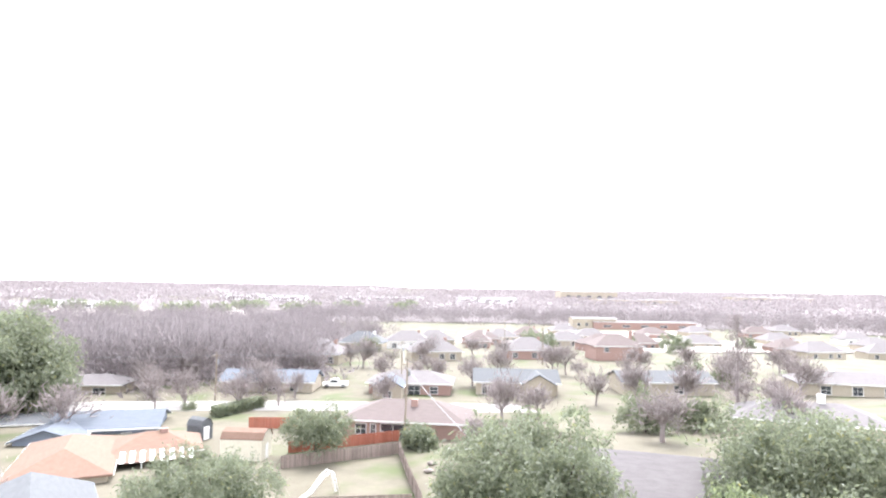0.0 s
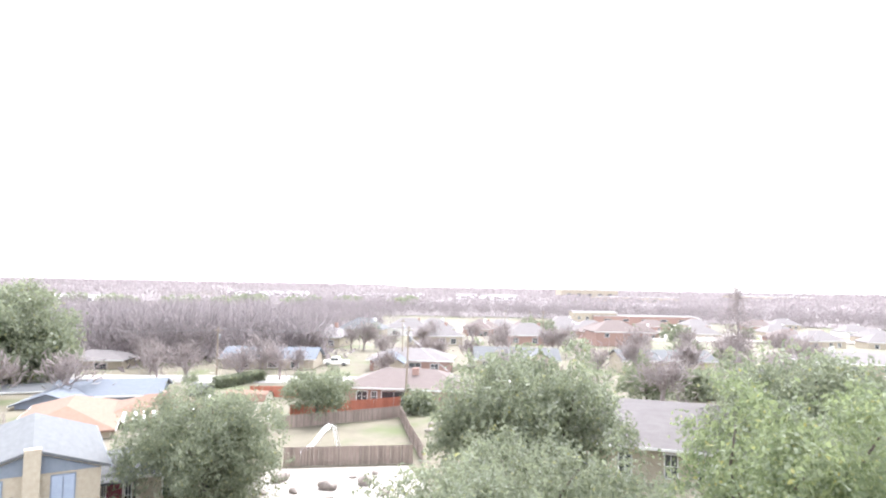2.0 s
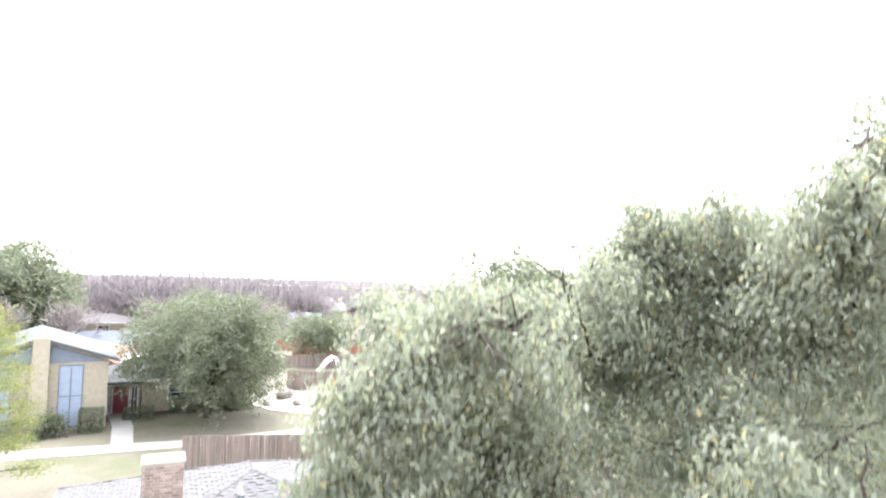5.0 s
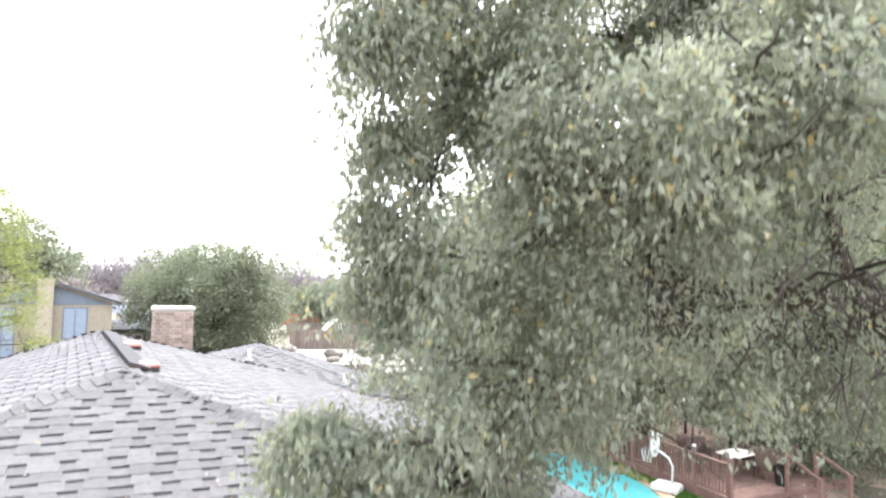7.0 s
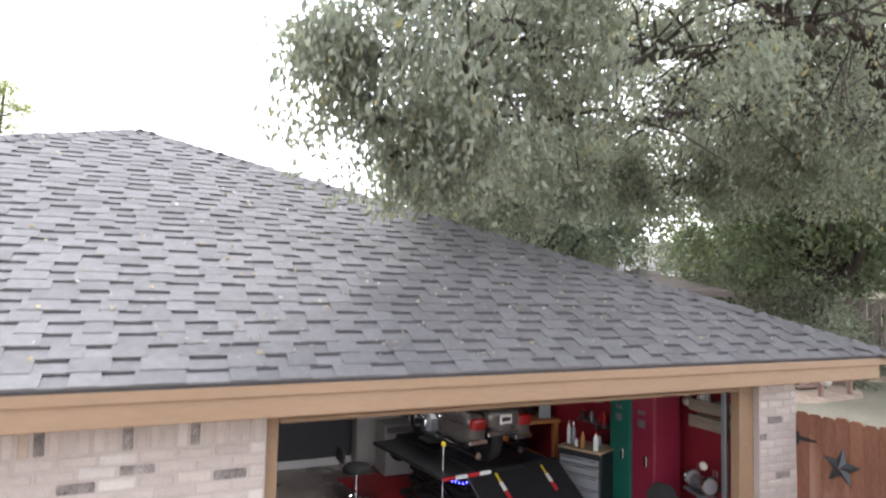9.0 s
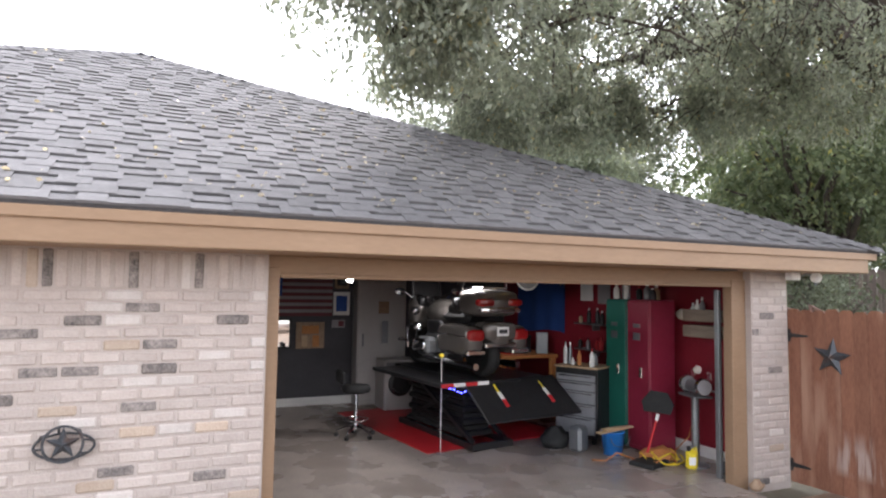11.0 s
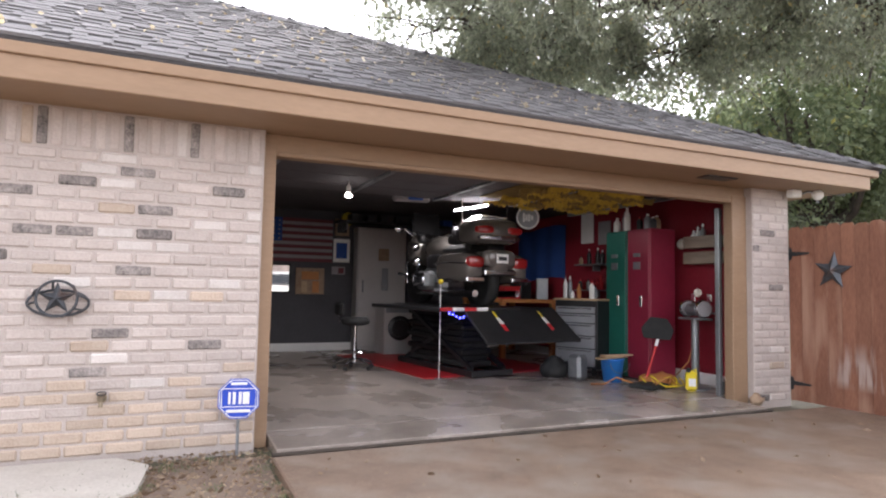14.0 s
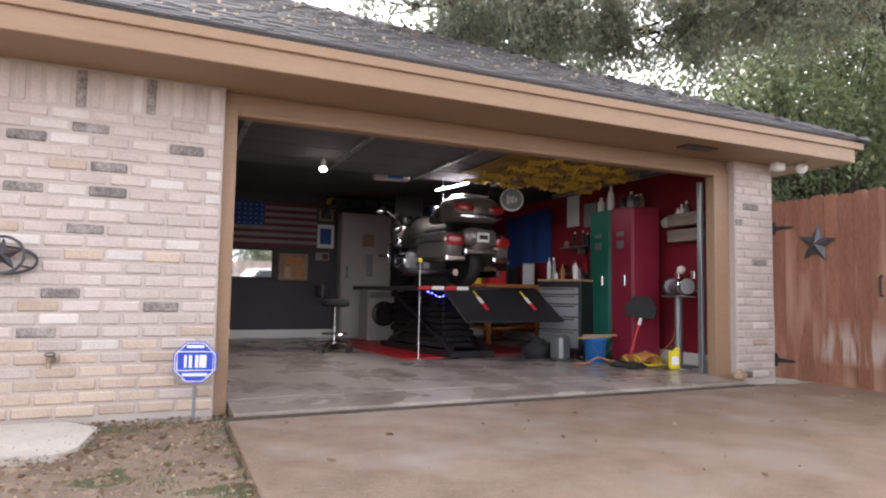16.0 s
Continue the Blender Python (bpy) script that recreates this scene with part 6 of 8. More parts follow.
# ---- back yard: pool, deck, garden tent ----
pool_line = [(10.2 + 2.7 * math.cos(a) * (1 + 0.06 * math.cos(2 * a)), 11.5 + 4.4 * math.sin(a)) for a in np.linspace(0, 2 * math.pi, 41)[:-1]]
pz = 0.42
b = Build()
b.slab(pool_line, 0.1, pz - 0.04)
pool = thing("swimming_pool", (0, 0, 0), "turquoise swimming pool with a tan coping", "pool", kind="structure")
part("water", b, M_POOL, pool, "turquoise pool water")
cop = Build()
outer = [(10.2 + (x - 10.2) * 1.15, 11.5 + (y - 11.5) * 1.09) for x, y in pool_line]
n = len(pool_line)
v = [(x, y, pz) for x, y in pool_line] + [(x, y, pz) for x, y in outer] + [(x, y, 0.0) for x, y in pool_line] + [(x, y, 0.0) for x, y in outer]
cop.add(v, [f for k in range(n) for f in ((k, n + k, n + (k + 1) % n, (k + 1) % n), (k, (k + 1) % n, 2 * n + (k + 1) % n, 2 * n + k), (n + k, 3 * n + k, 3 * n + (k + 1) % n, n + (k + 1) % n))])
part("coping", cop, surface("tan_coping", (0.42, 0.28, 0.18), (0.6, 0.44, 0.32), 0.8, 0, 3, 40, 0.3), pool, "tan pool coping")

hoop = thing("pool_basketball_hoop", (13.05, 9.6, 0.4), "white poolside basketball hoop with a round backboard", "basketball hoop", 205)
part("base", Build().box((0, 0.15, 0.12), (0.6, 0.8, 0.24), 0.06), M_WHITE, hoop)
part("arm", Build().tube([(0, 0.3, 0.2), (0, 0.32, 0.75), (0, 0.2, 0.98), (0, -0.02, 1.1), (0, -0.2, 1.15)], 0.035, 8), M_WHITE, hoop, smooth=True)
b = Build()
b.slab([(0.34 * math.cos(a), 0.42 * math.sin(a)) for a in np.linspace(0, 2 * math.pi, 21)[:-1]], 0, 0.04, pose(0, -0.2, 1.35, 90))
part("backboard", b, M_WHITE, hoop)
part("rim", Build().tube([(0.19 * math.cos(a), -0.46 + 0.19 * math.sin(a), 1.12) for a in np.linspace(0, 2 * math.pi, 19)], 0.012, 6), M_STEEL, hoop)
nb = Build()
for k in range(10):
    a = k * math.pi / 5
    nb.tube([(0.19 * math.cos(a), -0.46 + 0.19 * math.sin(a), 1.12), (0.11 * math.cos(a + 0.5), -0.46 + 0.11 * math.sin(a + 0.5), 0.75)], 0.007, 4)
part("net", nb, M_WHITE, hoop)

DZ = 0.68
deck = thing("deck", (13.6, 7.6, 0), "brown weathered timber deck with a railing", "deck")
plank = Build().box((0, 0, 0), (8.6, 0.155, 0.04), 0.004).data("plank", M_DECK)
for k in range(74):
    ob = new("plank", plank)
    ob.parent = deck
    ob.matrix_basis = pose(4.3, 0.1 + 0.162 * k, DZ - 0.02)
part("skirt", Build().box((0.02, 6.0, 0.4), (0.05, 12.0, 0.52)).box((4.3, 0.0, 0.4), (8.6, 0.05, 0.52)), M_DECK, deck)
bal = Build().box((0, 0, 0.45), (0.04, 0.04, 0.82), 0.003).data("baluster", M_DECK)
pst = Build().box((0, 0, 0.5), (0.11, 0.11, 1.12), 0.006).box((0, 0, 1.08), (0.15, 0.15, 0.04), 0.01).data("post", M_DECK)
edge = [(0.06, 0.06 + 0.125 * k) for k in range(94)]
for x, y in edge:
    ob = new("baluster", bal)
    ob.parent, ob.matrix_basis = deck, pose(x, y, DZ)
for k in range(10):
    x, y = 0.06, min(11.7, 0.06 + 1.3 * k)
    ob = new("post", pst)
    ob.parent, ob.matrix_basis = deck, pose(x, y, DZ)
    lampcap = part("post_cap", Build().box((x, y, DZ + 1.14), (0.1, 0.1, 0.07), 0.015), M_WHITE, deck)
part("handrail", Build().box((0.06, 5.9, DZ + 0.92), (0.12, 11.8, 0.05), 0.006), M_DECK, deck)
part("lower_rail", Build().box((0.06, 5.9, DZ + 0.1), (0.05, 11.8, 0.06), 0.004), M_DECK, deck)
stp = thing("deck_stairs", (15.8, 7.5, 0), "short timber stairs with a railing down from the deck", "stairs")
for k in range(3):
    part("tread", Build().box((0.6, -0.15 - 0.3 * k, DZ - 0.17 * (k + 1)), (1.3, 0.32, 0.05), 0.005), M_DECK, stp)
for x in (0.0, 1.25):
    part("post", Build().box((x, -0.95, 0.75), (0.1, 0.1, 1.1), 0.006), M_DECK, stp)
    part("post", Build().box((x, 0.05, 1.2), (0.1, 0.1, 1.1), 0.006), M_DECK, stp)
    part("handrail", Build().tube([(x, -0.98, 1.25), (x, 0.06, 1.72)], 0.05, 4), M_DECK, stp)

gaz = thing("garden_tent", (16.4, 14.4, DZ), "garden tent with a grey-brown canvas roof and cream curtains", "gazebo", -11)
b = Build()
hx, hy = 2.2, 2.75
for z0, z1, s0, s1 in ((2.55, 3.05, 1.0, 0.35), (3.05, 3.4, 0.35, 0.02)):
    v = [(-hx * s0, -hy * s0, z0), (hx * s0, -hy * s0, z0), (hx * s0, hy * s0, z0), (-hx * s0, hy * s0, z0), (-hx * s1, -hy * s1, z1), (hx * s1, -hy * s1, z1), (hx * s1, hy * s1, z1), (-hx * s1, hy * s1, z1)]
    b.add(v, [(0, 1, 5, 4), (1, 2, 6, 5), (2, 3, 7, 6), (3, 0, 4, 7), (7, 4, 5, 6)][: 4 if z0 < 3 else 5])
part("canopy", b, M_CANVAS, gaz, "sagging grey-brown canvas canopy")
vb = Build()
vb.box((0, -hy, 2.45), (2 * hx, 0.03, 0.22)).box((0, hy, 2.45), (2 * hx, 0.03, 0.22)).box((-hx, 0, 2.45), (0.03, 2 * hy, 0.22)).box((hx, 0, 2.45), (0.03, 2 * hy, 0.22))
part("valance", vb, M_CANVAS, gaz)
def curtain(x, y, rz, w, mat):
    cb = Build()
    n = 25
    rows = (0.02, 0.9, 1.25, 2.4)
    pinch = (1.0, 0.75, 0.45, 1.0)
    v = []
    for z, s in zip(rows, pinch):
        for k in range(n):
            u = (k / (n - 1) - 0.5) * w * s
            v.append((u, 0.05 * math.sin(k * 1.7), z))
    f = [(r * n + k, r * n + k + 1, (r + 1) * n + k + 1, (r + 1) * n + k) for r in range(3) for k in range(n - 1)]
    cb.add(v, f, pose(x, y, 0, 0, 0, rz))
    part("curtain", cb, mat, gaz, smooth=True)
for x, y in ((-hx + 0.1, -hy + 0.1), (hx - 0.1, -hy + 0.1), (-hx + 0.1, hy - 0.1), (hx - 0.1, hy - 0.1), (-hx + 0.1, 0), (hx - 0.1, 0)):
    part("post", Build().box((x, y, 1.25), (0.08, 0.08, 2.5), 0.008), M_BLACK, gaz)
for y, w in ((-hy + 0.35, 0.6), (-0.35, 0.5), (0.35, 0.5), (hy - 0.35, 0.6)):
    curtain(-hx + 0.1, y, 90, w, M_CURTAIN)
curtain(-hx + 1.6, -hy + 0.1, 0, 1.3, surface("tan_curtain", (0.35, 0.27, 0.2), (0.48, 0.38, 0.29), 0.9, 0, 3, 60, 0.3))
sofa = thing("outdoor_sofa", (17.2, 15.0, DZ), "wicker outdoor sofa with pale cushions in the tent", "sofa", 80)
part("seat", Build().box((0, 0, 0.22), (2.0, 0.8, 0.36), 0.04), M_WICKER, sofa)
part("backrest", Build().box((0, 0.38, 0.55), (2.0, 0.14, 0.6), 0.05), M_WICKER, sofa)
for x in (-0.5, 0.5):
    part("cushion", Build().box((x, -0.03, 0.46), (0.92, 0.7, 0.14), 0.05), M_CURTAIN, sofa)

heater = thing("patio_heater", (14.7, 10.0, DZ), "dark patio heater with a wide pale metal hood", "patio heater")
part("base", Build().lathe([(0.24, 0), (0.24, 0.04), (0.18, 0.08), (0.18, 0.75), (0.06, 0.8)], None, 16), M_BLACK, heater, smooth=True)
part("pole", Build().tube([(0, 0, 0.75), (0, 0, 1.95)], 0.035, 10), M_BLACK, heater)
part("burner", Build().lathe([(0.08, 1.9), (0.1, 2.0), (0.1, 2.15), (0.05, 2.2)], None, 12), M_STEEL, heater)
part("hood", Build().lathe([(0.42, 2.2), (0.4, 2.23), (0.2, 2.3), (0.03, 2.33)], None, 20), M_WHITE, heater, "pale metal hood")
tbl = thing("patio_table", (15.6, 9.1, DZ), "patio table with a pale top", "table", 10)
part("tabletop", Build().box((0, 0, 0.71), (1.1, 0.8, 0.04), 0.015), M_CURTAIN, tbl)
for x in (-0.45, 0.45):
    for y in (-0.3, 0.3):
        part("leg", Build().box((x, y, 0.35), (0.05, 0.05, 0.7), 0.005), M_WICKER, tbl)


def wicker_chair(at, rz):
    t = thing("wicker_chair", at, "brown wicker patio armchair on the deck", "chair", rz, "patio chairs")
    part("seat", Build().box((0, 0, 0.36), (0.6, 0.58, 0.12), 0.03), M_WICKER, t)
    part("backrest", Build().box((0, 0.28, 0.65), (0.62, 0.08, 0.6), 0.035), M_WICKER, t)
    for x in (-0.3, 0.3):
        part("armrest", Build().box((x, 0, 0.55), (0.08, 0.56, 0.3), 0.03), M_WICKER, t)
        for y in (-0.24, 0.24):
            part("leg", Build().box((x * 0.9, y, 0.16), (0.05, 0.05, 0.32), 0.005), M_WICKER, t)


for x, y, r in ((16.4, 8.7, 120), (16.7, 9.6, 60), (15.2, 10.2, -20), (17.4, 8.8, 200)):
    wicker_chair((x, y, DZ), r)
bn = thing("bin", (16.2, 8.0, DZ), "small black bin on the deck", "bin")
part("bucket", Build().lathe([(0.2, 0), (0.25, 0.55), (0.23, 0.55), (0.2, 0.06)], None, 14), M_BLACK, bn)
um = thing("closed_umbrella", (14.4, 18.2, DZ), "closed red patio umbrella standing on the deck", "umbrella")
part("canopy", Build().lathe([(0.02, 2.3), (0.12, 1.9), (0.2, 1.1), (0.12, 0.95)], None, 10), M_RED, um)
part("pole", Build().tube([(0, 0, 0), (0, 0, 2.4)], 0.025, 8), M_WOOD, um)
part("foot", Build().lathe([(0.25, 0), (0.25, 0.05), (0.05, 0.12)], None, 12), M_BLACK, um)
strip("dirt_yard", [(8.2, 2.0), (17.5, 1.0), (21, 5), (19, 9.0), (14.5, 6.6), (11, 6.4), (8.6, 5.0)], M_SOIL, "bare brown dirt beside the house", "dirt", 0.05)
rs = np.random.RandomState(9)
gr = thing("grass_strip", (0, 0, 0), "bright green grass at the foot of the deck", "grass", kind="stuff")
g = np.stack([rs.uniform(12.95, 13.6, 4200), rs.uniform(6.4, 19.0, 4200), np.zeros(4200)], 1)
g[:, 2] = [ground_z(x, y) + 0.05 for x, y in g[:, :2]]
leaf_mesh("blades", g, rs.normal(size=g.shape) * 0.5 + [0, 0, 1], rs.uniform(0.1, 0.25, 4200), leaf_surface("green_grass", (0.08, 0.2, 0.03), (0.16, 0.34, 0.06), (0.3, 0.4, 0.1)), gr, 0.2, "stuff")
for i, (x, y, s) in enumerate(((18.6, 8.2, (3.0, 2.6, 2.2)), (20.6, 9.6, (3.2, 3.0, 3.4)), (19.4, 12.5, (3.0, 3.0, 4.4)), (21.5, 6.2, (3.0, 2.4, 1.6)))):
    shrub(on_ground(x, y), s, M_LEAF_BACK, "tangled overgrown shrub by the side fence", 120 + i, False, "yard shrubs")
house("patio_wall", (16.0, 22.0, 0.3), -5, 9.0, 4.0, 2.6, 1.0, "gable", M_REDBRICK, M_ROOF_BROWN, "brown outbuilding behind the deck", 0.4, [("f", -2.0, 0.2, 1.4, 1.9, W), ("f", 1.5, 0.6, 1.6, 1.2, W)])

# ---- yard things farther off ----
M_SHEDWALL = surface("pale_cream_siding", (0.5, 0.46, 0.37), (0.64, 0.6, 0.5), 0.8, 0, 3, 30, 0.2)


def barn_shed(at, rz, w, d, h, wall, roof, label):
    t = thing("shed", at, label, "shed", rz)
    prof = [(-w / 2, 0), (w / 2, 0), (w / 2, h), (w * 0.32, h + 0.75), (0, h + 1.05), (-w * 0.32, h + 0.75), (-w / 2, h)]
    n = len(prof)
    b = Build()
    b.add([(x, -d / 2, z) for x, z in prof] + [(x, d / 2, z) for x, z in prof], [tuple(range(n)), tuple(range(n, 2 * n))[::-1], (0, n, n + 1, 1), (1, n + 1, n + 2, 2), (0, 6, n + 6, n)])
    part("wall", b, wall, t)
    for i in range(2, 6):
        (x0, z0), (x1, z1) = prof[i], prof[i + 1]
        o = 0.12
        q = Build()
        q.add([(x0, -d / 2 - o, z0 + 0.03), (x0, d / 2 + o, z0 + 0.03), (x1, d / 2 + o, z1 + 0.03), (x1, -d / 2 - o, z1 + 0.03), (x0, -d / 2 - o, z0 + 0.09), (x0, d / 2 + o, z0 + 0.09), (x1, d / 2 + o, z1 + 0.09), (x1, -d / 2 - o, z1 + 0.09)], [(0, 3, 2, 1), (4, 5, 6, 7), (0, 1, 5, 4), (2, 3, 7, 6), (0, 4, 7, 3), (1, 2, 6, 5)])
        part("roof_panel", q, roof, t)
    part("door", Build().box((0, -d / 2 - 0.02, 0.95), (1.0, 0.04, 1.8), 0.008), M_WHITE, t)
    part("window", Build().box((w / 2 + 0.01, 0.6, 1.2), (0.04, 0.5, 0.6), 0.008), M_GLASS_DARK, t)


barn_shed(on_ground(9.3, 76.5), 62, 3.6, 5.2, 2.5, M_SHEDWALL, M_ROOF_ORANGE, "cream barn-shaped shed with an orange-brown roof")
barn_shed(on_ground(4.4, 89.0), 40, 2.2, 2.6, 1.9, M_ROOF_GREY, M_ROOF_GREY, "small grey metal garden shed")
aw = thing("awning", (-1.1, 77.9, -1.4), "red and white striped patio awning", "awning")
for k in range(16):
    b = Build()
    x0 = -4.3 + 8.6 * k / 16
    b.add([(x0, 0.9, 2.75), (x0 + 0.53, 0.9, 2.75), (x0 + 0.53, -2.2, 2.2), (x0, -2.2, 2.2), (x0, 0.9, 2.7), (x0 + 0.53, 0.9, 2.7), (x0 + 0.53, -2.2, 2.15), (x0, -2.2, 2.15)], [(0, 3, 2, 1), (4, 5, 6, 7), (0, 1, 5, 4), (2, 3, 7, 6), (0, 4, 7, 3), (1, 2, 6, 5)])
    part("stripe", b, M_WHITE if k % 2 else M_ROOF_ORANGE, aw)
for x in (-4.2, -1.4, 1.4, 4.2):
    part("post", Build().tube([(x, -2.1, -0.1), (x, -2.1, 2.18)], 0.05, 6), M_WHITE, aw)

sl = thing("slide", on_ground(14.9, 58.2), "white plastic playground slide on an arched frame", "slide", 20)
for y in (-0.28, 0.28):
    part("side_rail", Build().tube([(-3.0, y, 0.25), (-1.6, y, 0.8), (-0.2, y, 2.2), (0.4, y, 2.5), (0.9, y, 2.2), (1.5, y, 0)], 0.07, 6), M_WHITE, sl, smooth=True)
b = Build()
prof = [(-3.0, 0.2), (-1.6, 0.7), (-0.2, 2.0), (0.3, 2.2)]
b.add([(x, y, z) for x, z in prof for y in (-0.26, 0.26)] + [(x, y, z - 0.05) for x, z in prof for y in (-0.26, 0.26)], [f for k in range(3) for f in ((2 * k, 2 * k + 2, 2 * k + 3, 2 * k + 1), (8 + 2 * k, 9 + 2 * k, 11 + 2 * k, 10 + 2 * k))])
part("chute", b, M_WHITE, sl)
for k in range(5):
    x = 0.95 + 0.1 * k
    part("rung", Build().tube([(x, -0.26, 2.0 - 0.42 * k), (x, 0.26, 2.0 - 0.42 * k)], 0.04, 6), M_WHITE, sl)


def utility_pole(at, h, label, lean=0.0):
    t = thing("utility_pole", at, label, "utility pole", 20, "utility poles")
    part("shaft", Build().tube([(0, 0, -0.3), (lean, 0, h)], [0.17, 0.1], 8), M_BARNWOOD, t)
    part("crossarm", Build().box((lean, 0, h - 0.6), (1.8, 0.1, 0.12), 0.01), M_BARNWOOD, t)
    part("transformer", Build().lathe([(0.22, h - 2.2), (0.24, h - 1.4), (0.1, h - 1.3)], pose(lean + 0.3, 0, 0), 10), M_STEEL, t)


utility_pole(on_ground(29.6, 74.5), 11.5, "leaning grey timber utility pole by the fence", 0.4)
utility_pole(on_ground(44.5, 116), 10.5, "timber utility pole with a pale transformer")
utility_pole(on_ground(8.4, 118), 9.0, "timber utility pole beside the street")
for i, (x, y) in enumerate(((150, 235), (185, 250), (140, 240), (98, 145))):
    utility_pole(on_ground(x, y), 11, "far timber utility pole", 0.1)
wires = thing("power_lines", (0, 0, 0), "thin sagging power lines between the poles", "power lines")
for a, c in (((29.8, 74.5, 10.9), (44.5, 116, 9.8)), ((44.5, 116, 9.6), (8.4, 118, 8.6)), ((44.5, 116, 9.9), (98, 145, 10.2)), ((8.4, 118, 8.3), (-60, 150, 8.8)), ((29.8, 74.5, 10.5), (22, 20, 6.5))):
    a, c = Vector(a), Vector(c)
    part("wire", Build().tube([a.lerp(c, f) - Vector((0, 0, 4 * 1.1 * f * (1 - f))) for f in np.linspace(0, 1, 11)], 0.03, 4), M_STEEL, wires)


def pickup(at, rz):
    t = thing("pickup_truck", at, "white pickup truck parked on a drive", "car", rz)
    prof = [(-2.7, 0.45), (2.6, 0.45), (2.7, 0.75), (2.6, 1.05), (1.4, 1.15), (0.85, 1.75), (-0.6, 1.8), (-0.85, 1.15), (-2.7, 1.15)]
    b = Build()
    n = len(prof)
    b.add([(x, -0.95, z) for x, z in prof] + [(x, 0.95, z) for x, z in prof], [tuple(range(n)), tuple(range(n, 2 * n))[::-1]] + [(k, k + n, (k + 1) % n + n, (k + 1) % n) for k in range(n)])
    part("body", b, M_WHITE, t)
    for y in (-0.96, 0.96):
        q = Build()
        q.slab([(-0.55, 1.2), (1.2, 1.2), (0.8, 1.68), (-0.5, 1.7)], 0, 0.01, pose(0, y, 0, 90))
        part("side_window", q, M_GLASS_DARK, t)
    for x in (-1.7, 1.75):
        for y in (-0.9, 0.9):
            wb = part("wheel", Build().lathe([(0.37, -0.12), (0.39, 0.0), (0.37, 0.12)], pose(x, y, 0.38, 90), 14), M_RUBBER, t)
            part("rim", Build().lathe([(0.2, -0.13), (0.2, 0.13)], pose(x, y, 0.38, 90), 10), M_STEEL, wb)


pickup(on_ground(33.2, 126.2), 160)
pickup((3.9, -12.4, -0.03), 172)
leafy_tree(on_ground(5.0, -21.0), 2.4, 0.25, ball_lobes(4.6, 8.5, 1.0, 10, 15), 900, 9, 0.34, 0.3, M_LEAF_BACK, "evergreen tree behind the alley fence", 33)

# ---- inside the garage ----
dr = thing("overhead_door", (0, 0, 0), "sectional garage door raised under the ceiling", "garage door")
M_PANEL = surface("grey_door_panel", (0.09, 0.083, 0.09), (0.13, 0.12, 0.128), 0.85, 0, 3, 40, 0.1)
for k in range(4):
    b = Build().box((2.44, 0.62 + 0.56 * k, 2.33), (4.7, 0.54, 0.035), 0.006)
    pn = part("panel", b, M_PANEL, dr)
    for x in (0.15, 1.29, 2.44, 3.59, 4.73):
        part("stile", Build().box((x, 0.62 + 0.56 * k, 2.3), (0.06, 0.5, 0.025), 0.003), M_STEEL, pn)
for x in (0.03, 4.85):
    part("track", Build().box((x, 1.6, 2.3), (0.05, 2.7, 0.06), 0.004), M_STEEL, dr)
part("spring_bar", Build().tube([(0.05, 0.3, 2.4), (4.83, 0.3, 2.4)], 0.025, 8), M_STEEL, dr)

lamp = thing("ceiling_lamp", (1.07, 1.8, 2.15), "small glowing bulb on a ceiling cord", "lamp")
part("bulb", Build().ball((0, 0, 0), (0.042, 0.042, 0.026), 12, 8), M_LAMP, lamp, smooth=True)
part("socket", Build().lathe([(0.03, 0.03), (0.028, 0.1), (0.01, 0.12), (0.008, 0.18)], None, 10), M_WHITE, lamp)
tube = thing("tube_light", (2.93, 2.47, 2.22), "glowing tube light hung under the ceiling", "lamp", -80)
for x in (-0.2, 0.2):
    part("tube", Build().tube([(x - 0.17, 0, 0), (x + 0.17, 0, 0)], 0.014, 8), M_TUBE, tube)
    part("hanger", Build().tube([(x, 0, 0.0), (x, 0, 0.26)], 0.005, 5), M_STEEL, tube)
for at, power, size in (((1.07, 1.8, 2.1), 3.0, 0.08), ((2.93, 2.47, 2.19), 6.0, 0.3)):
    ld = bpy.data.lights.new("garage_lamp", "AREA")
    ld.shape, ld.size = "DISK", size
    ld.energy, ld.color = power, (1.0, 0.95, 0.9)
    new("garage_lamp", ld).location = at

fl = thing("wall_flag", (0.48, 5.985, 1.56), "faded striped flag with a blue canton on the wall", "flag")
for k in range(13):
    z = 0.76 * (12 - k) / 13
    x0 = 0.56 if k < 7 else 0.0
    part("stripe", Build().box(((x0 + 1.45) / 2, 0, z + 0.029), (1.45 - x0, 0.008, 0.0585)), M_STRIPE_RED if k % 2 == 0 else M_STRIPE_WHITE, fl)
part("canton", Build().box((0.28, 0, 0.556), (0.56, 0.009, 0.409)), M_NAVY, fl)
for k in range(30):
    x, z = 0.05 + 0.092 * (k % 6), 0.39 + 0.078 * (k // 6)
    part("star", Build().box((x, -0.006, z), (0.03, 0.004, 0.03)), M_STRIPE_WHITE, fl)
mr = thing("wall_mirror", (0.72, 5.975, 1.26), "wide wall mirror in a dark frame", "mirror")
part("mirror_glass", Build().box((0, 0, 0), (0.92, 0.012, 0.46)), M_MIRROR, mr)
for c, s in (((0, -0.004, 0.24), (0.98, 0.025, 0.03)), ((0, -0.004, -0.24), (0.98, 0.025, 0.03)), ((-0.475, -0.004, 0), (0.03, 0.025, 0.5)), ((0.475, -0.004, 0), (0.03, 0.025, 0.5))):
    part("frame", Build().box(c, s, 0.004), M_BLACK, mr)


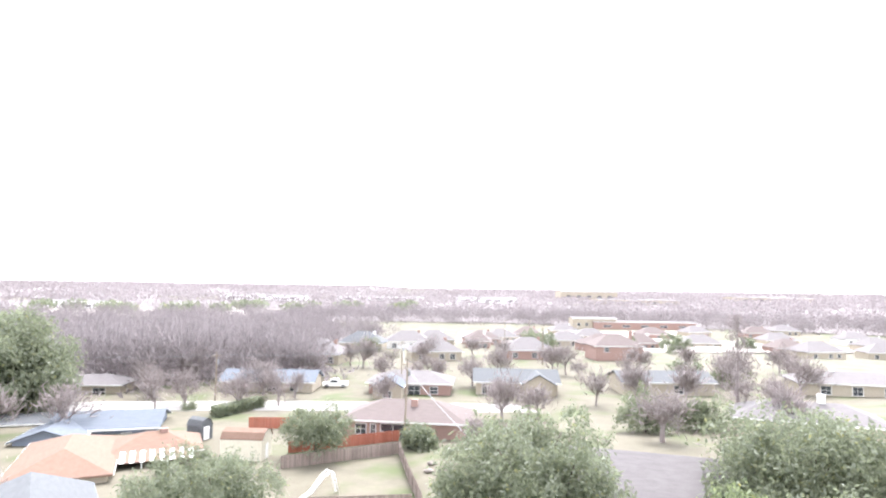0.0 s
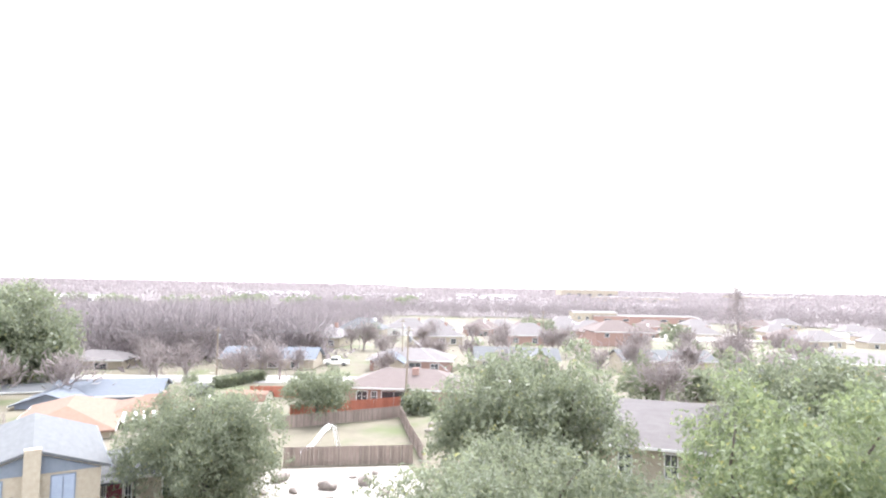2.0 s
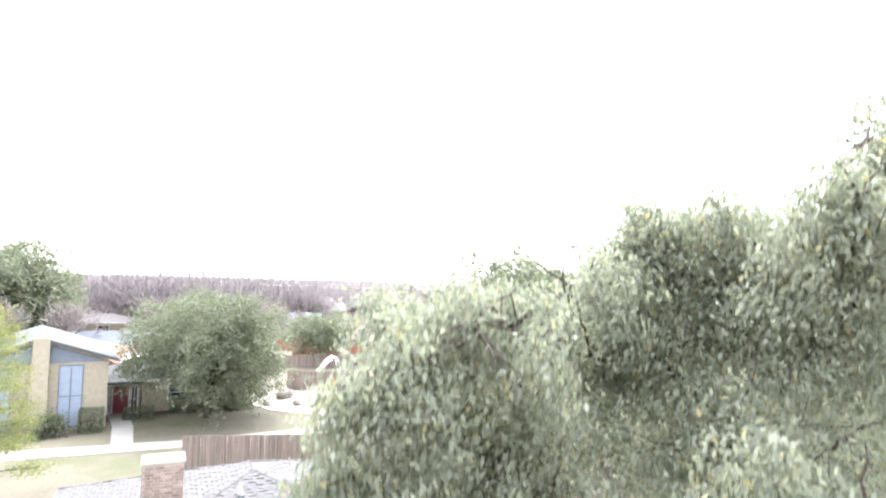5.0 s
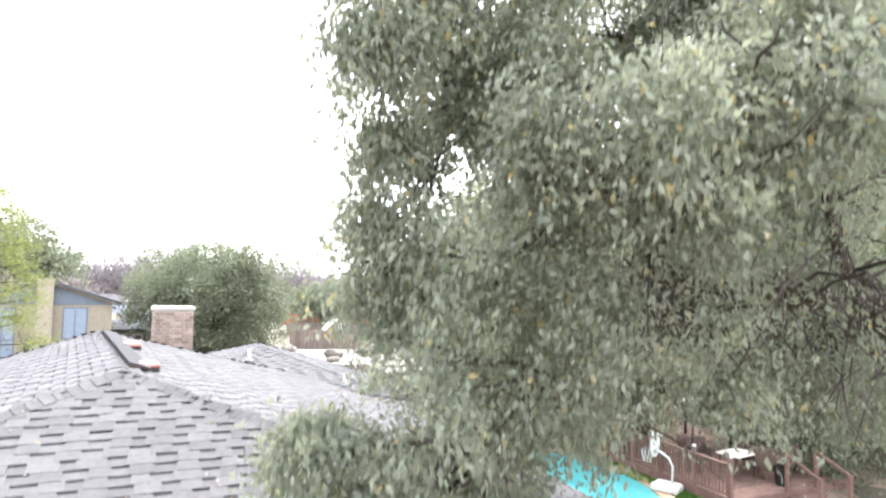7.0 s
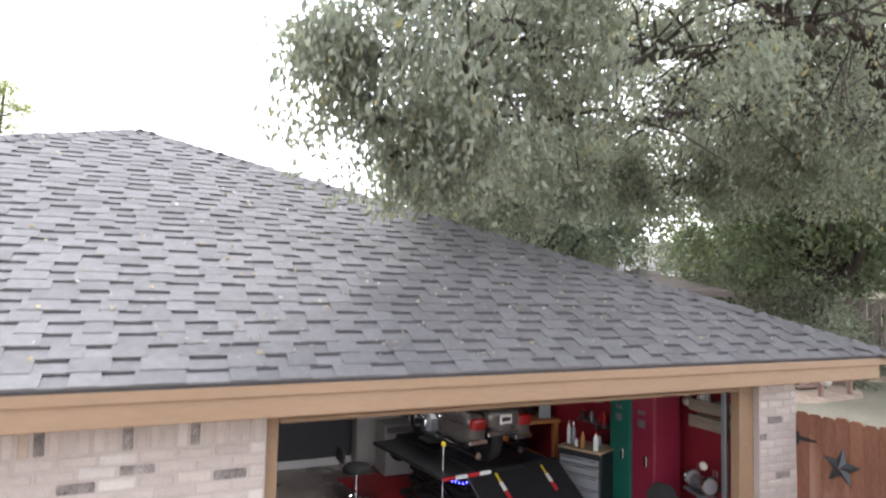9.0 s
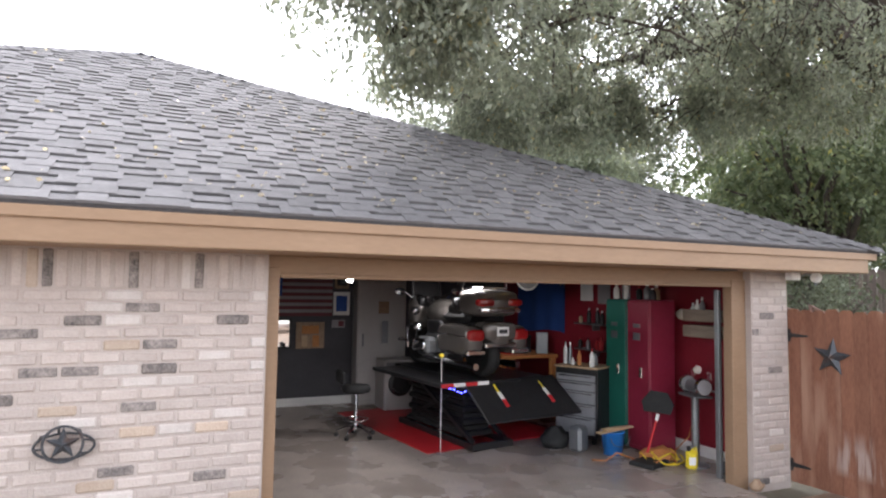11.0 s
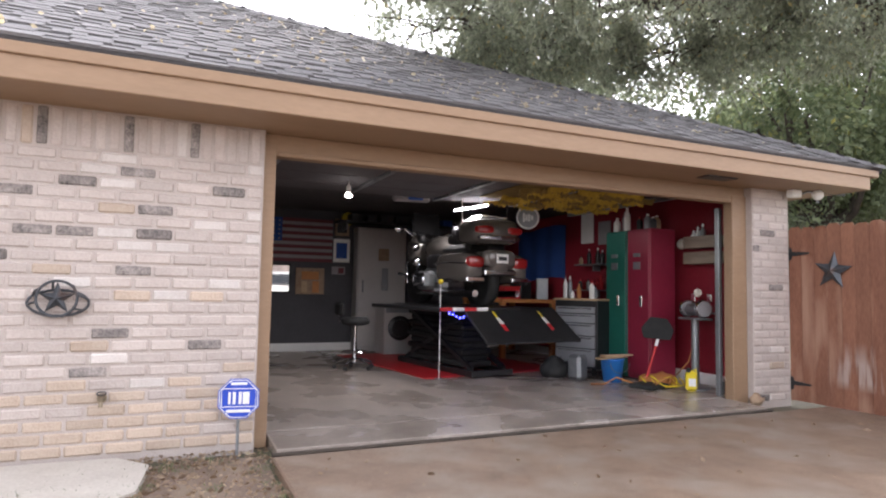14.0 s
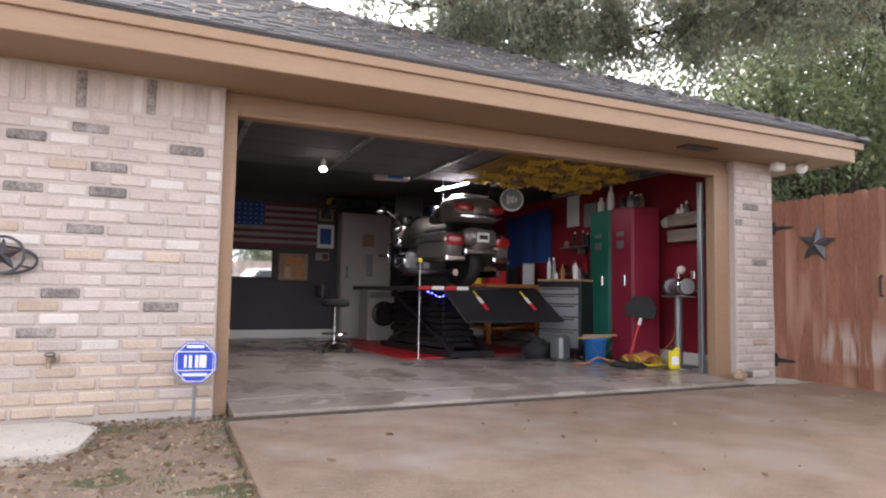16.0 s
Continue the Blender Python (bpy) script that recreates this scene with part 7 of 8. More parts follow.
def poster(name, at, rz, w, h, back, blobs, label):
    t = thing(name, at, label, "poster", rz)
    part("sheet", Build().box((0, 0, 0), (w, 0.012, h), 0.003), back, t)
    for x, z, bw, bh, mat in blobs:
        part("shape", Build().box((x, -0.008, z), (bw, 0.006, bh), 0.002), mat, t)


poster("wall_picture", (1.55, 5.985, 1.22), 0, 0.5, 0.46, M_PRINT, [(0, 0.1, 0.3, 0.14, M_ORANGE), (-0.1, -0.1, 0.1, 0.2, M_WOOD), (0.1, -0.1, 0.12, 0.2, M_ORANGE)], "dull orange and brown printed sign on the grey wall")
poster("wall_poster", (2.1, 5.985, 1.78), 0, 0.3, 0.42, M_WHITE, [(0, 0, 0.2, 0.28, M_NAVY)], "pale framed poster with a dark picture")
poster("wall_poster", (2.1, 5.985, 2.2), 0, 0.26, 0.3, M_PRINT, [(0, 0, 0.18, 0.2, M_BLACK)], "small dark framed picture on the grey wall")
poster("wall_poster", (2.05, 5.985, 1.42), 0, 0.24, 0.14, M_STRIPE_WHITE, [(0.05, 0, 0.1, 0.1, M_STRIPE_RED)], "small pale print under the poster")
ck = thing("wall_clock", (2.2, 5.97, 2.36), "round yellow wall clock", "clock")
part("face", Build().lathe([(0.11, 0), (0.12, 0.01), (0.11, 0.03)], pose(0, 0, 0, 90), 20), M_YELLOW, ck)
part("hand_bar", Build().box((0, -0.033, 0.03), (0.012, 0.004, 0.07)), M_BLACK, ck)

wd = thing("white_cabinet_door", (2.78, 5.78, 0.0), "tall off-white cabinet with small signs on its door", "cabinet")
M_OFFWHITE = surface("off_white_enamel", (0.42, 0.4, 0.39), (0.52, 0.5, 0.48), 0.45, 0, 3, 40, 0.1)
part("body", Build().box((0, 0.08, 1.1), (0.92, 0.3, 2.2), 0.012), M_OFFWHITE, wd)
part("door", Build().box((0, -0.085, 1.12), (0.88, 0.025, 2.1), 0.008), M_OFFWHITE, wd)
part("handle", Build().box((-0.36, -0.115, 1.15), (0.025, 0.035, 0.22), 0.006), M_STEEL, wd)
part("sign", Build().box((0.02, -0.102, 1.72), (0.2, 0.008, 0.22), 0.004), M_PRINT, wd)
part("sign", Build().box((0.05, -0.102, 1.28), (0.12, 0.008, 0.4), 0.004), M_STEEL, wd)
ws = thing("washing_machine", (2.95, 5.3, 0.0), "white washing machine with a round black door", "appliance")
part("body", Build().box((0, 0, 0.42), (0.66, 0.5, 0.84), 0.02), M_OFFWHITE, ws)
part("door", Build().lathe([(0.21, 0), (0.21, 0.03), (0.15, 0.05), (0.14, 0.02)], pose(-0.05, -0.25, 0.45, 90), 24), M_BLACK, ws)
part("panel", Build().box((0, -0.255, 0.76), (0.6, 0.012, 0.1), 0.004), M_STEEL, ws)
rngc = random.Random(31)


def small_box(name, at, s, mat, label, category="box", rz=0):
    t = thing(name, at, label, category, rz)
    part("body", Build().box((0, 0, s[2] / 2), s, 0.01), mat, t)
    part("lid", Build().box((0, 0, s[2] + 0.008), (s[0] * 1.03, s[1] * 1.03, 0.022), 0.004), mat, t)


def bottle(at, r, h, mat, capm, label, group="bottles"):
    t = thing("bottle", at, label, "bottle", 0, group)
    part("body", Build().lathe([(r * 0.95, 0), (r, 0.01), (r, h * 0.68), (r * 0.45, h * 0.84), (r * 0.4, h * 0.9)], None, 12), mat, t, smooth=True)
    part("cap", Build().lathe([(r * 0.42, h * 0.89), (r * 0.42, h), (r * 0.2, h * 1.04)], None, 10), capm, t)


sh = thing("high_shelf", (2.6, 5.75, 2.18), "high shelf crowded with dark boxes", "shelf")
part("board", Build().box((0.65, 0, 0.1), (2.6, 0.4, 0.03), 0.004), M_BLACK, sh)
for x in (-0.5, 1.8):
    part("bracket", Build().box((x, 0.05, 0.03), (0.03, 0.3, 0.12), 0.004), M_STEEL, sh)
hung = thing("hanging_drinks_sign", (2.2, 2.8, 2.36), "blue and white box sign hung under the ceiling", "sign", -10)
part("case", Build().box((0, 0, 0), (0.5, 0.14, 0.15), 0.03), M_STRIPE_WHITE, hung)
part("face", Build().box((0.05, -0.075, 0), (0.2, 0.012, 0.12), 0.004), M_NAVY, hung)
for x in (-0.2, 0.2):
    part("chain", Build().tube([(x, 0, 0.07), (x, 0, 0.125)], 0.006, 5), M_STEEL, hung)

# swivel stool
st = thing("swivel_stool", (1.68, 3.5, 0.0), "black swivel stool on a chrome five-star base", "stool")
part("seat", Build().lathe([(0.12, 0.6), (0.19, 0.62), (0.2, 0.67), (0.17, 0.71), (0.02, 0.72)], None, 20), M_RUBBER, st, smooth=True)
part("backrest", Build().box((-0.2, 0.12, 0.82), (0.06, 0.34, 0.18), 0.028), M_RUBBER, st)
part("back_bar", Build().tube([(-0.1, 0.05, 0.62), (-0.2, 0.12, 0.66), (-0.22, 0.13, 0.82)], 0.012, 6), M_CHROME, st)
part("column", Build().lathe([(0.03, 0.1), (0.03, 0.35), (0.02, 0.36), (0.02, 0.61)], None, 12), M_CHROME, st)
part("foot_ring", Build().tube([(0.17 * math.cos(a), 0.17 * math.sin(a), 0.24) for a in np.linspace(0, 2 * math.pi, 21)], 0.01, 6), M_CHROME, st)
for k in range(5):
    a = k * 2 * math.pi / 5 + 0.2
    lg = part("leg", Build().tube([(0, 0, 0.14), (0.16 * math.cos(a), 0.16 * math.sin(a), 0.12), (0.27 * math.cos(a), 0.27 * math.sin(a), 0.075)], [0.022, 0.018, 0.013], 6), M_CHROME, st)
    part("castor", Build().lathe([(0.028, -0.02), (0.03, 0), (0.028, 0.02)], pose(0.27 * math.cos(a), 0.27 * math.sin(a), 0.03, 90, 0, math.degrees(a)), 10), M_RUBBER, lg)

# motorcycle lift
mat_ = thing("floor_mat", (3.2, 3.9, 0.0), "red floor mat under the lift", "mat", 8)
part("mat", Build().box((0, 0, 0.006), (2.3, 2.9, 0.012), 0.003), M_RED, mat_)
lf = thing("motorcycle_lift", (3.02, 3.2, 0.012), "black scissor lift table raised under a motorcycle", "lift", 8)
part("base_frame", Build().box((-0.3, 0, 0.04), (0.06, 2.0, 0.08), 0.006).box((0.3, 0, 0.04), (0.06, 2.0, 0.08), 0.006).box((0, -0.97, 0.04), (0.6, 0.06, 0.08), 0.006).box((0, 0.97, 0.04), (0.6, 0.06, 0.08), 0.006), M_BLACK, lf)
for x in (-0.26, 0.26):
    part("scissor_arm", Build().tube([(x, -0.9, 0.08), (x, 0.75, 0.82)], 0.035, 4), M_BLACK, lf)
    part("scissor_arm", Build().tube([(x * 0.85, 0.9, 0.08), (x * 0.85, -0.75, 0.82)], 0.035, 4), M_BLACK, lf)
part("ram", Build().tube([(0, 0.6, 0.1), (0, -0.1, 0.5)], 0.04, 8), M_STEEL, lf)
part("platform", Build().box((0, 0, 0.86), (0.72, 2.2, 0.06), 0.01), M_BLACK, lf)
# black slabs added to fill the dark space under the platform
for k in range(9):
    part("bellows_fold", Build().box((0, 0.1, 0.12 + 0.082 * k), (0.5 - 0.06 * (k % 2), 1.5 - 0.08 * (k % 2), 0.078), 0.02), M_RUBBER, lf)
for x in (-0.62, 0.62):
    part("side_wing", Build().box((x, -0.1, 0.86), (0.5, 1.9, 0.05), 0.008), M_BLACK, lf)
rp = part("ramp", Build().box((0, 0, 0), (1.5, 0.7, 0.03), 0.006), M_BLACK, lf)
rp.matrix_basis = pose(0.22, -1.32, 0.68, 36)
for x in (-0.33, 0.42):
    for k, m_ in ((-1, M_RED), (0, M_WHITE), (1, M_YELLOW)):
        part("strip", Build().box((x, 0.06 + 0.13 * k, 0.018), (0.055 if k < 1 else 0.025, 0.125, 0.006)), m_, rp)
for x, m_ in ((-0.8, M_RED), (-0.62, M_WHITE), (-0.44, M_RED), (-0.26, M_WHITE)):
    part("edge_strip", Build().box((x, -1.11, 0.87), (0.17, 0.02, 0.045), 0.003), m_, lf)
for k in range(9):
    part("led", Build().ball((-0.72 + 0.055 * k + (0.25 if k > 4 else 0), -1.05, 0.79 + 0.03 * math.cos(k)), 0.009, 6, 4), M_LED, lf)
gd = thing("guide_rod", (2.43, 2.28, 0.0), "thin white guide rod topped by a yellow ball", "rod")
part("rod", Build().tube([(0, 0, 0), (0, 0, 1.2)], 0.006, 6), M_WHITE, gd)
part("ball", Build().ball((0, 0, 1.22), 0.032, 12, 8), M_YELLOW, gd, smooth=True)
part("foot", Build().lathe([(0.05, 0), (0.05, 0.008)], None, 12), M_STEEL, gd)


def motorcycle():
    t = thing("motorcycle", (3.02, 3.2, 0.9), "silver touring motorcycle with saddlebags and a top trunk", "motorcycle", 8)
    for y, r in ((-0.72, 0.31), (0.9, 0.33)):
        w = part("wheel", Build().lathe([(r - 0.09, -0.06), (r - 0.02, -0.085), (r, 0), (r - 0.02, 0.085), (r - 0.09, 0.06)], pose(0, y, r, 0, 90, 0), 28), M_RUBBER, t, smooth=True)
        part("rim", Build().lathe([(r - 0.1, -0.055), (r - 0.1, 0.055)], pose(0, y, r, 0, 90, 0), 20), M_CHROME, w)
    part("rear_fender", Build().blob((0, -0.9, 0.58), (0.34, 0.56, 0.36), 0.6), M_SILVER, t, smooth=True)
    part("engine", Build().box((0, 0.1, 0.38), (0.52, 0.6, 0.36), 0.06).box((-0.32, 0.2, 0.35), (0.2, 0.34, 0.26), 0.05).box((0.32, 0.2, 0.35), (0.2, 0.34, 0.26), 0.05), M_STEEL, t)
    part("tank", Build().ball((0, 0.25, 0.82), (0.24, 0.4, 0.2), 16, 10), M_SILVER, t, smooth=True)
    part("seat", Build().box((0, -0.25, 0.78), (0.36, 0.75, 0.14), 0.06).box((0, -0.62, 0.9), (0.4, 0.16, 0.26), 0.06), M_RUBBER, t)
    for s in (-1, 1):
        bag = part("saddlebag", Build().blob((s * 0.36, -0.7, 0.51), (0.32, 0.82, 0.4), 0.5), M_SILVER, t, smooth=True)
        part("tail_light", Build().blob((s * 0.36, -1.06, 0.58), (0.25, 0.13, 0.15), 0.55), M_REDLENS, bag)
        part("bumper_bar", Build().box((s * 0.36, -1.08, 0.36), (0.28, 0.05, 0.07), 0.015), M_CHROME, bag)
        part("exhaust", Build().tube([(s * 0.3, 0.3, 0.2), (s * 0.32, -0.4, 0.17), (s * 0.34, -1.06, 0.18)], 0.045, 10), M_CHROME, t)
        part("mirror", Build().ball((s * 0.5, 0.72, 1.12), (0.09, 0.03, 0.06), 12, 8), M_CHROME, t, smooth=True)
        part("handlebar", Build().tube([(0, 0.62, 1.0), (s * 0.3, 0.58, 1.08), (s * 0.45, 0.38, 1.04)], 0.016, 6), M_CHROME, t)
        part("speaker", Build().lathe([(0.07, 0), (0.08, 0.03), (0.05, 0.05)], pose(s * 0.34, -0.58, 0.98, 90), 14), M_BLACK, t)
    trunk = part("trunk", Build().blob((0, -0.85, 0.99), (0.74, 0.58, 0.36), 0.5), M_SILVER, t, smooth=True)
    for s in (-1, 1):
        part("tail_light", Build().blob((s * 0.23, -1.09, 1.0), (0.27, 0.12, 0.1), 0.55), M_REDLENS, trunk)
    part("trim_bar", Build().blob((0, -1.1, 0.9), (0.66, 0.1, 0.07), 0.4), M_CHROME, trunk)
    part("rack", Build().tube([(-0.2, -0.7, 1.14), (-0.2, -0.7, 1.19), (-0.2, -1.0, 1.19), (0.2, -1.0, 1.19), (0.2, -0.7, 1.19), (0.2, -0.7, 1.14)], 0.01, 6), M_CHROME, trunk)
    plate = part("number_plate", Build().box((0, -1.175, 0.63), (0.19, 0.01, 0.12), 0.004), M_WHITE, t)
    part("bar", Build().box((0, -1.183, 0.63), (0.13, 0.005, 0.05)), M_BLACK, plate)
    part("plate_holder", Build().blob((0, -1.08, 0.63), (0.5, 0.18, 0.24), 0.5), M_SILVER, t, smooth=True)
    part("lower_bar", Build().box((0, -1.12, 0.45), (0.5, 0.06, 0.07), 0.015), M_CHROME, t)
    part("windscreen", Build().box((0, 0.78, 1.22), (0.46, 0.02, 0.34), 0.006), M_BLACK, t)
    part("fairing", Build().blob((0, 0.74, 0.82), (0.62, 0.34, 0.5), 0.6), M_SILVER, t, smooth=True)
    part("dash", Build().blob((0, 0.6, 0.98), (0.5, 0.16, 0.16), 0.5), M_BLACK, t, smooth=True)
    for x in (-0.13, 0.0, 0.13):
        part("gauge", Build().lathe([(0.05, 0), (0.055, 0.02), (0.05, 0.03)], pose(x, 0.5, 1.0, 70), 14), M_CHROME, t)
    part("screen_frame", Build().tube([(-0.26, 0.74, 1.02), (-0.24, 0.8, 1.3), (-0.12, 0.82, 1.4), (0.12, 0.82, 1.4), (0.24, 0.8, 1.3), (0.26, 0.74, 1.02)], 0.012, 6), M_CHROME, t)
    for s in (-1, 1):
        part("mirror_stalk", Build().tube([(s * 0.3, 0.66, 1.02), (s * 0.42, 0.7, 1.12), (s * 0.5, 0.72, 1.12)], 0.012, 6), M_CHROME, t)
        part("grip", Build().tube([(s * 0.45, 0.38, 1.04), (s * 0.5, 0.26, 1.02)], 0.022, 8), M_RUBBER, t)
        part("lever", Build().tube([(s * 0.42, 0.45, 1.03), (s * 0.52, 0.38, 1.0)], 0.008, 5), M_CHROME, t)
        part("driving_light", Build().lathe([(0.05, 0), (0.07, 0.03), (0.06, 0.07), (0.02, 0.09)], pose(s * 0.36, 0.52, 0.84, 90), 14), M_CHROME, t, smooth=True)
        part("side_cover", Build().blob((s * 0.24, 0.1, 0.62), (0.08, 0.4, 0.2), 0.5), M_BLACK, t, smooth=True)
        part("highway_peg", Build().tube([(s * 0.5, 0.45, 0.42), (s * 0.66, 0.42, 0.44)], 0.022, 8), M_CHROME, t)
        part("bag_trim", Build().tube([(s * 0.535, -0.35, 0.56), (s * 0.545, -0.7, 0.58), (s * 0.5, -1.06, 0.56)], 0.009, 6), M_CHROME, t)
        part("footboard", Build().box((s * 0.42, 0.0, 0.16), (0.16, 0.34, 0.03), 0.01), M_RUBBER, t)
    for s in (-1, 1):
        part("crash_bar", Build().tube([(s * 0.3, 0.45, 0.3), (s * 0.5, 0.45, 0.32), (s * 0.52, 0.45, 0.6), (s * 0.36, 0.45, 0.66)], 0.018, 8), M_CHROME, t)
        part("fog_lamp", Build().ball((s * 0.42, 0.3, 0.62), (0.07, 0.06, 0.07), 12, 8), M_CHROME, t, smooth=True)
        part("rail", Build().tube([(s * 0.52, -0.4, 0.3), (s * 0.54, -0.7, 0.36), (s * 0.52, -1.02, 0.32)], 0.016, 8), M_CHROME, t)
        part("armrest", Build().blob((s * 0.28, -0.5, 0.9), (0.12, 0.3, 0.14), 0.6), M_RUBBER, t, smooth=True)
        part("cylinder_head", Build().blob((s * 0.36, 0.25, 0.36), (0.22, 0.34, 0.2), 0.5), M_CHROME, t, smooth=True)
    for s in (-0.35, 0.35):
        part("aerial", Build().tube([(s, -0.75, 1.1), (s * 1.2, -0.85, 1.75)], 0.004, 5), M_CHROME, t)
    for s in (-1, 1):
        part("fork", Build().tube([(s * 0.11, 0.9, 0.33), (s * 0.11, 0.66, 0.95)], 0.025, 8), M_CHROME, t)


motorcycle()

# workbench and shelves along the red wall
wb = thing("workbench", (4.85, 4.75, 0.0), "orange timber workbench along the red wall", "workbench")
part("top", Build().box((0, 0, 0.95), (1.1, 1.5, 0.06), 0.006), M_ORANGE, wb)
for x in (-0.5, 0.48):
    for y in (-0.68, 0.68):
        part("leg", Build().box((x, y, 0.46), (0.09, 0.09, 0.92), 0.005), M_ORANGE, wb)
part("shelf", Build().box((0, 0, 0.25), (1.0, 1.4, 0.04), 0.004), M_ORANGE, wb)
for i, (x, y, s, m_) in enumerate(((4.6, 4.3, (0.3, 0.25, 0.2), M_RED), (4.95, 4.5, (0.25, 0.3, 0.28), M_BLACK), (4.75, 5.0, (0.3, 0.3, 0.16), M_STEEL), (5.1, 5.2, (0.3, 0.3, 0.3), M_PRINT), (4.5, 4.75, (0.16, 0.2, 0.14), M_YELLOW), (5.2, 4.2, (0.2, 0.2, 0.34), M_STEEL))):
    small_box("tool_box", (x, y, 0.98), s, m_, "small tool box on the workbench", "tool box", 12 * i)
for i, (x, y, s, m_) in enumerate(((4.55, 4.4, (0.4, 0.4, 0.3), M_BLACK), (4.95, 4.9, (0.4, 0.4, 0.26), M_IRON))):
    small_box("storage_box", (x, y, 0.27), s, m_, "dark storage box under the bench", "box", 8)
for i in range(9):
    x = 2.3 + 0.28 * i + rngc.uniform(-0.05, 0.05)
    s = (rngc.uniform(0.16, 0.26), 0.3, rngc.uniform(0.08, 0.15))
    small_box("storage_box", (x, 5.75, 2.295), s, rngc.choice((M_BLACK, M_IRON, M_PRINT, M_STEEL, M_NAVY)), "box stored on the high shelf")

ban = thing("wall_banner", (5.458, 4.68, 1.8), "blue cloth banner with pale emblem shapes", "banner", 90)
nx = 22
b = Build()
v = []
for z in (-0.46, 0.0, 0.46):
    for k in range(nx + 1):
        v.append((-0.78 + 1.56 * k / nx, -0.012 - 0.014 * math.sin(k * 0.9 + z), z + 0.03 * math.sin(k * 0.28)))
b.add(v, [(r * (nx + 1) + k, r * (nx + 1) + k + 1, (r + 1) * (nx + 1) + k + 1, (r + 1) * (nx + 1) + k) for r in range(2) for k in range(nx)])
cl = part("cloth", b, M_NAVY, ban)
sol = cl.modifiers.new("thick", "SOLIDIFY")
sol.thickness = 0.004
M_PALEBLUE = surface("pale_blue_print", (0.16, 0.26, 0.5), (0.24, 0.36, 0.6), 0.8, 0, 5, 60, 0.1)
part("emblem", Build().tube([(0.25 * math.cos(a) * 1.1, -0.034, 0.12 + 0.2 * math.sin(a)) for a in np.linspace(0, 2 * math.pi, 25)], 0.012, 6), M_PALEBLUE, ban)
for z, w in ((0.19, 0.34), (0.06, 0.42)):
    part("bar", Build().box((0, -0.036, z), (w, 0.006, 0.075), 0.002), M_PALEBLUE, ban)
part("bar", Build().box((0, -0.036, -0.2), (0.08, 0.006, 0.2), 0.002), M_PALEBLUE, ban)
part("cup", Build().ball((0, -0.036, -0.12), (0.1, 0.006, 0.07), 14, 8), M_PALEBLUE, ban)
part("foot", Build().ball((0, -0.036, -0.32), (0.13, 0.006, 0.03), 14, 8), M_PALEBLUE, ban)
rsn = thing("round_sign", (4.26, 3.18, 2.24), "round white sign with a dark emblem hung near the ceiling", "sign", -22)
part("hanger", Build().tube([(0, 0.01, 0.17), (0, 0.01, 0.25)], 0.006, 5), M_STEEL, rsn)
part("disc", Build().lathe([(0.18, 0), (0.18, 0.02)], pose(0, 0, 0, 90), 28), M_STEEL, rsn)
part("ring", Build().tube([(0.165 * math.cos(a), -0.022, 0.165 * math.sin(a)) for a in np.linspace(0, 2 * math.pi, 29)], 0.014, 6), M_WHITE, rsn)
for x, h in ((-0.06, 0.14), (-0.02, 0.09), (0.02, 0.11), (0.065, 0.07)):
    part("bar", Build().box((x, -0.024, 0), (0.03, 0.006, h)), M_WHITE, rsn)
poster("wall_poster", (5.458, 3.28, 2.16), 90, 0.32, 0.5, M_WHITE, [(0, 0, 0.16, 0.22, M_BLACK), (0, 0.19, 0.18, 0.04, M_STEEL), (0, -0.19, 0.18, 0.04, M_STEEL)], "white framed poster with a dark panel")
poster("wall_poster", (5.458, 2.85, 2.05), 90, 0.3, 0.36, M_STRIPE_WHITE, [(0, 0, 0.2, 0.2, M_STEEL)], "pale crumpled sheet pinned to the red wall")
for i, z in enumerate((1.15, 1.55)):
    s2 = thing("wall_shelf", (5.33, 2.95, z), "small wall shelf crowded with tools", "shelf", 0, "tool shelves")
    part("board", Build().box((0, 0, 0), (0.24, 0.7, 0.02), 0.003), M_STEEL, s2)
    part("bracket", Build().box((0.05, 0, -0.05), (0.14, 0.02, 0.1), 0.003), M_STEEL, s2)
    for k in range(4):
        bottle((5.3 + rngc.uniform(-0.03, 0.05), 2.7 + 0.17 * k, z + 0.01), 0.035, rngc.uniform(0.12, 0.24), rngc.choice((M_WHITE, M_STEEL, M_BLACK, M_RED, M_PRINT)), rngc.choice((M_WHITE, M_BLACK, M_RED)), "small bottle or can on a shelf")

tc = thing("tool_cabinet", (4.6, 2.23, 0.0), "rolling tool cabinet with grey drawers and a black case", "tool cabinet", 26)
M_DRAWER = surface("grey_drawer_enamel", (0.2, 0.205, 0.215), (0.27, 0.275, 0.285), 0.45, 0.0, 4, 40, 0.1)
part("case", Build().box((0.01, 0, 0.55), (0.48, 0.64, 0.92), 0.012), M_BLACK, tc)
part("top_mat", Build().box((0, 0, 1.02), (0.52, 0.66, 0.025), 0.005), M_WOOD, tc)
zz = 0.12
for h in (0.24, 0.17, 0.17, 0.13, 0.1):
    dw = part("drawer", Build().box((-0.24, 0, zz + h / 2), (0.03, 0.58, h - 0.014), 0.006), M_DRAWER, tc)
    part("pull", Build().box((-0.262, 0, zz + h - 0.03), (0.018, 0.5, 0.014), 0.004), M_CHROME, dw)
    zz += h
for x in (-0.18, 0.2):
    for y in (-0.25, 0.25):
        part("castor", Build().lathe([(0.045, -0.02), (0.045, 0.02)], pose(x, y, 0.046, 90), 12), M_RUBBER, tc)
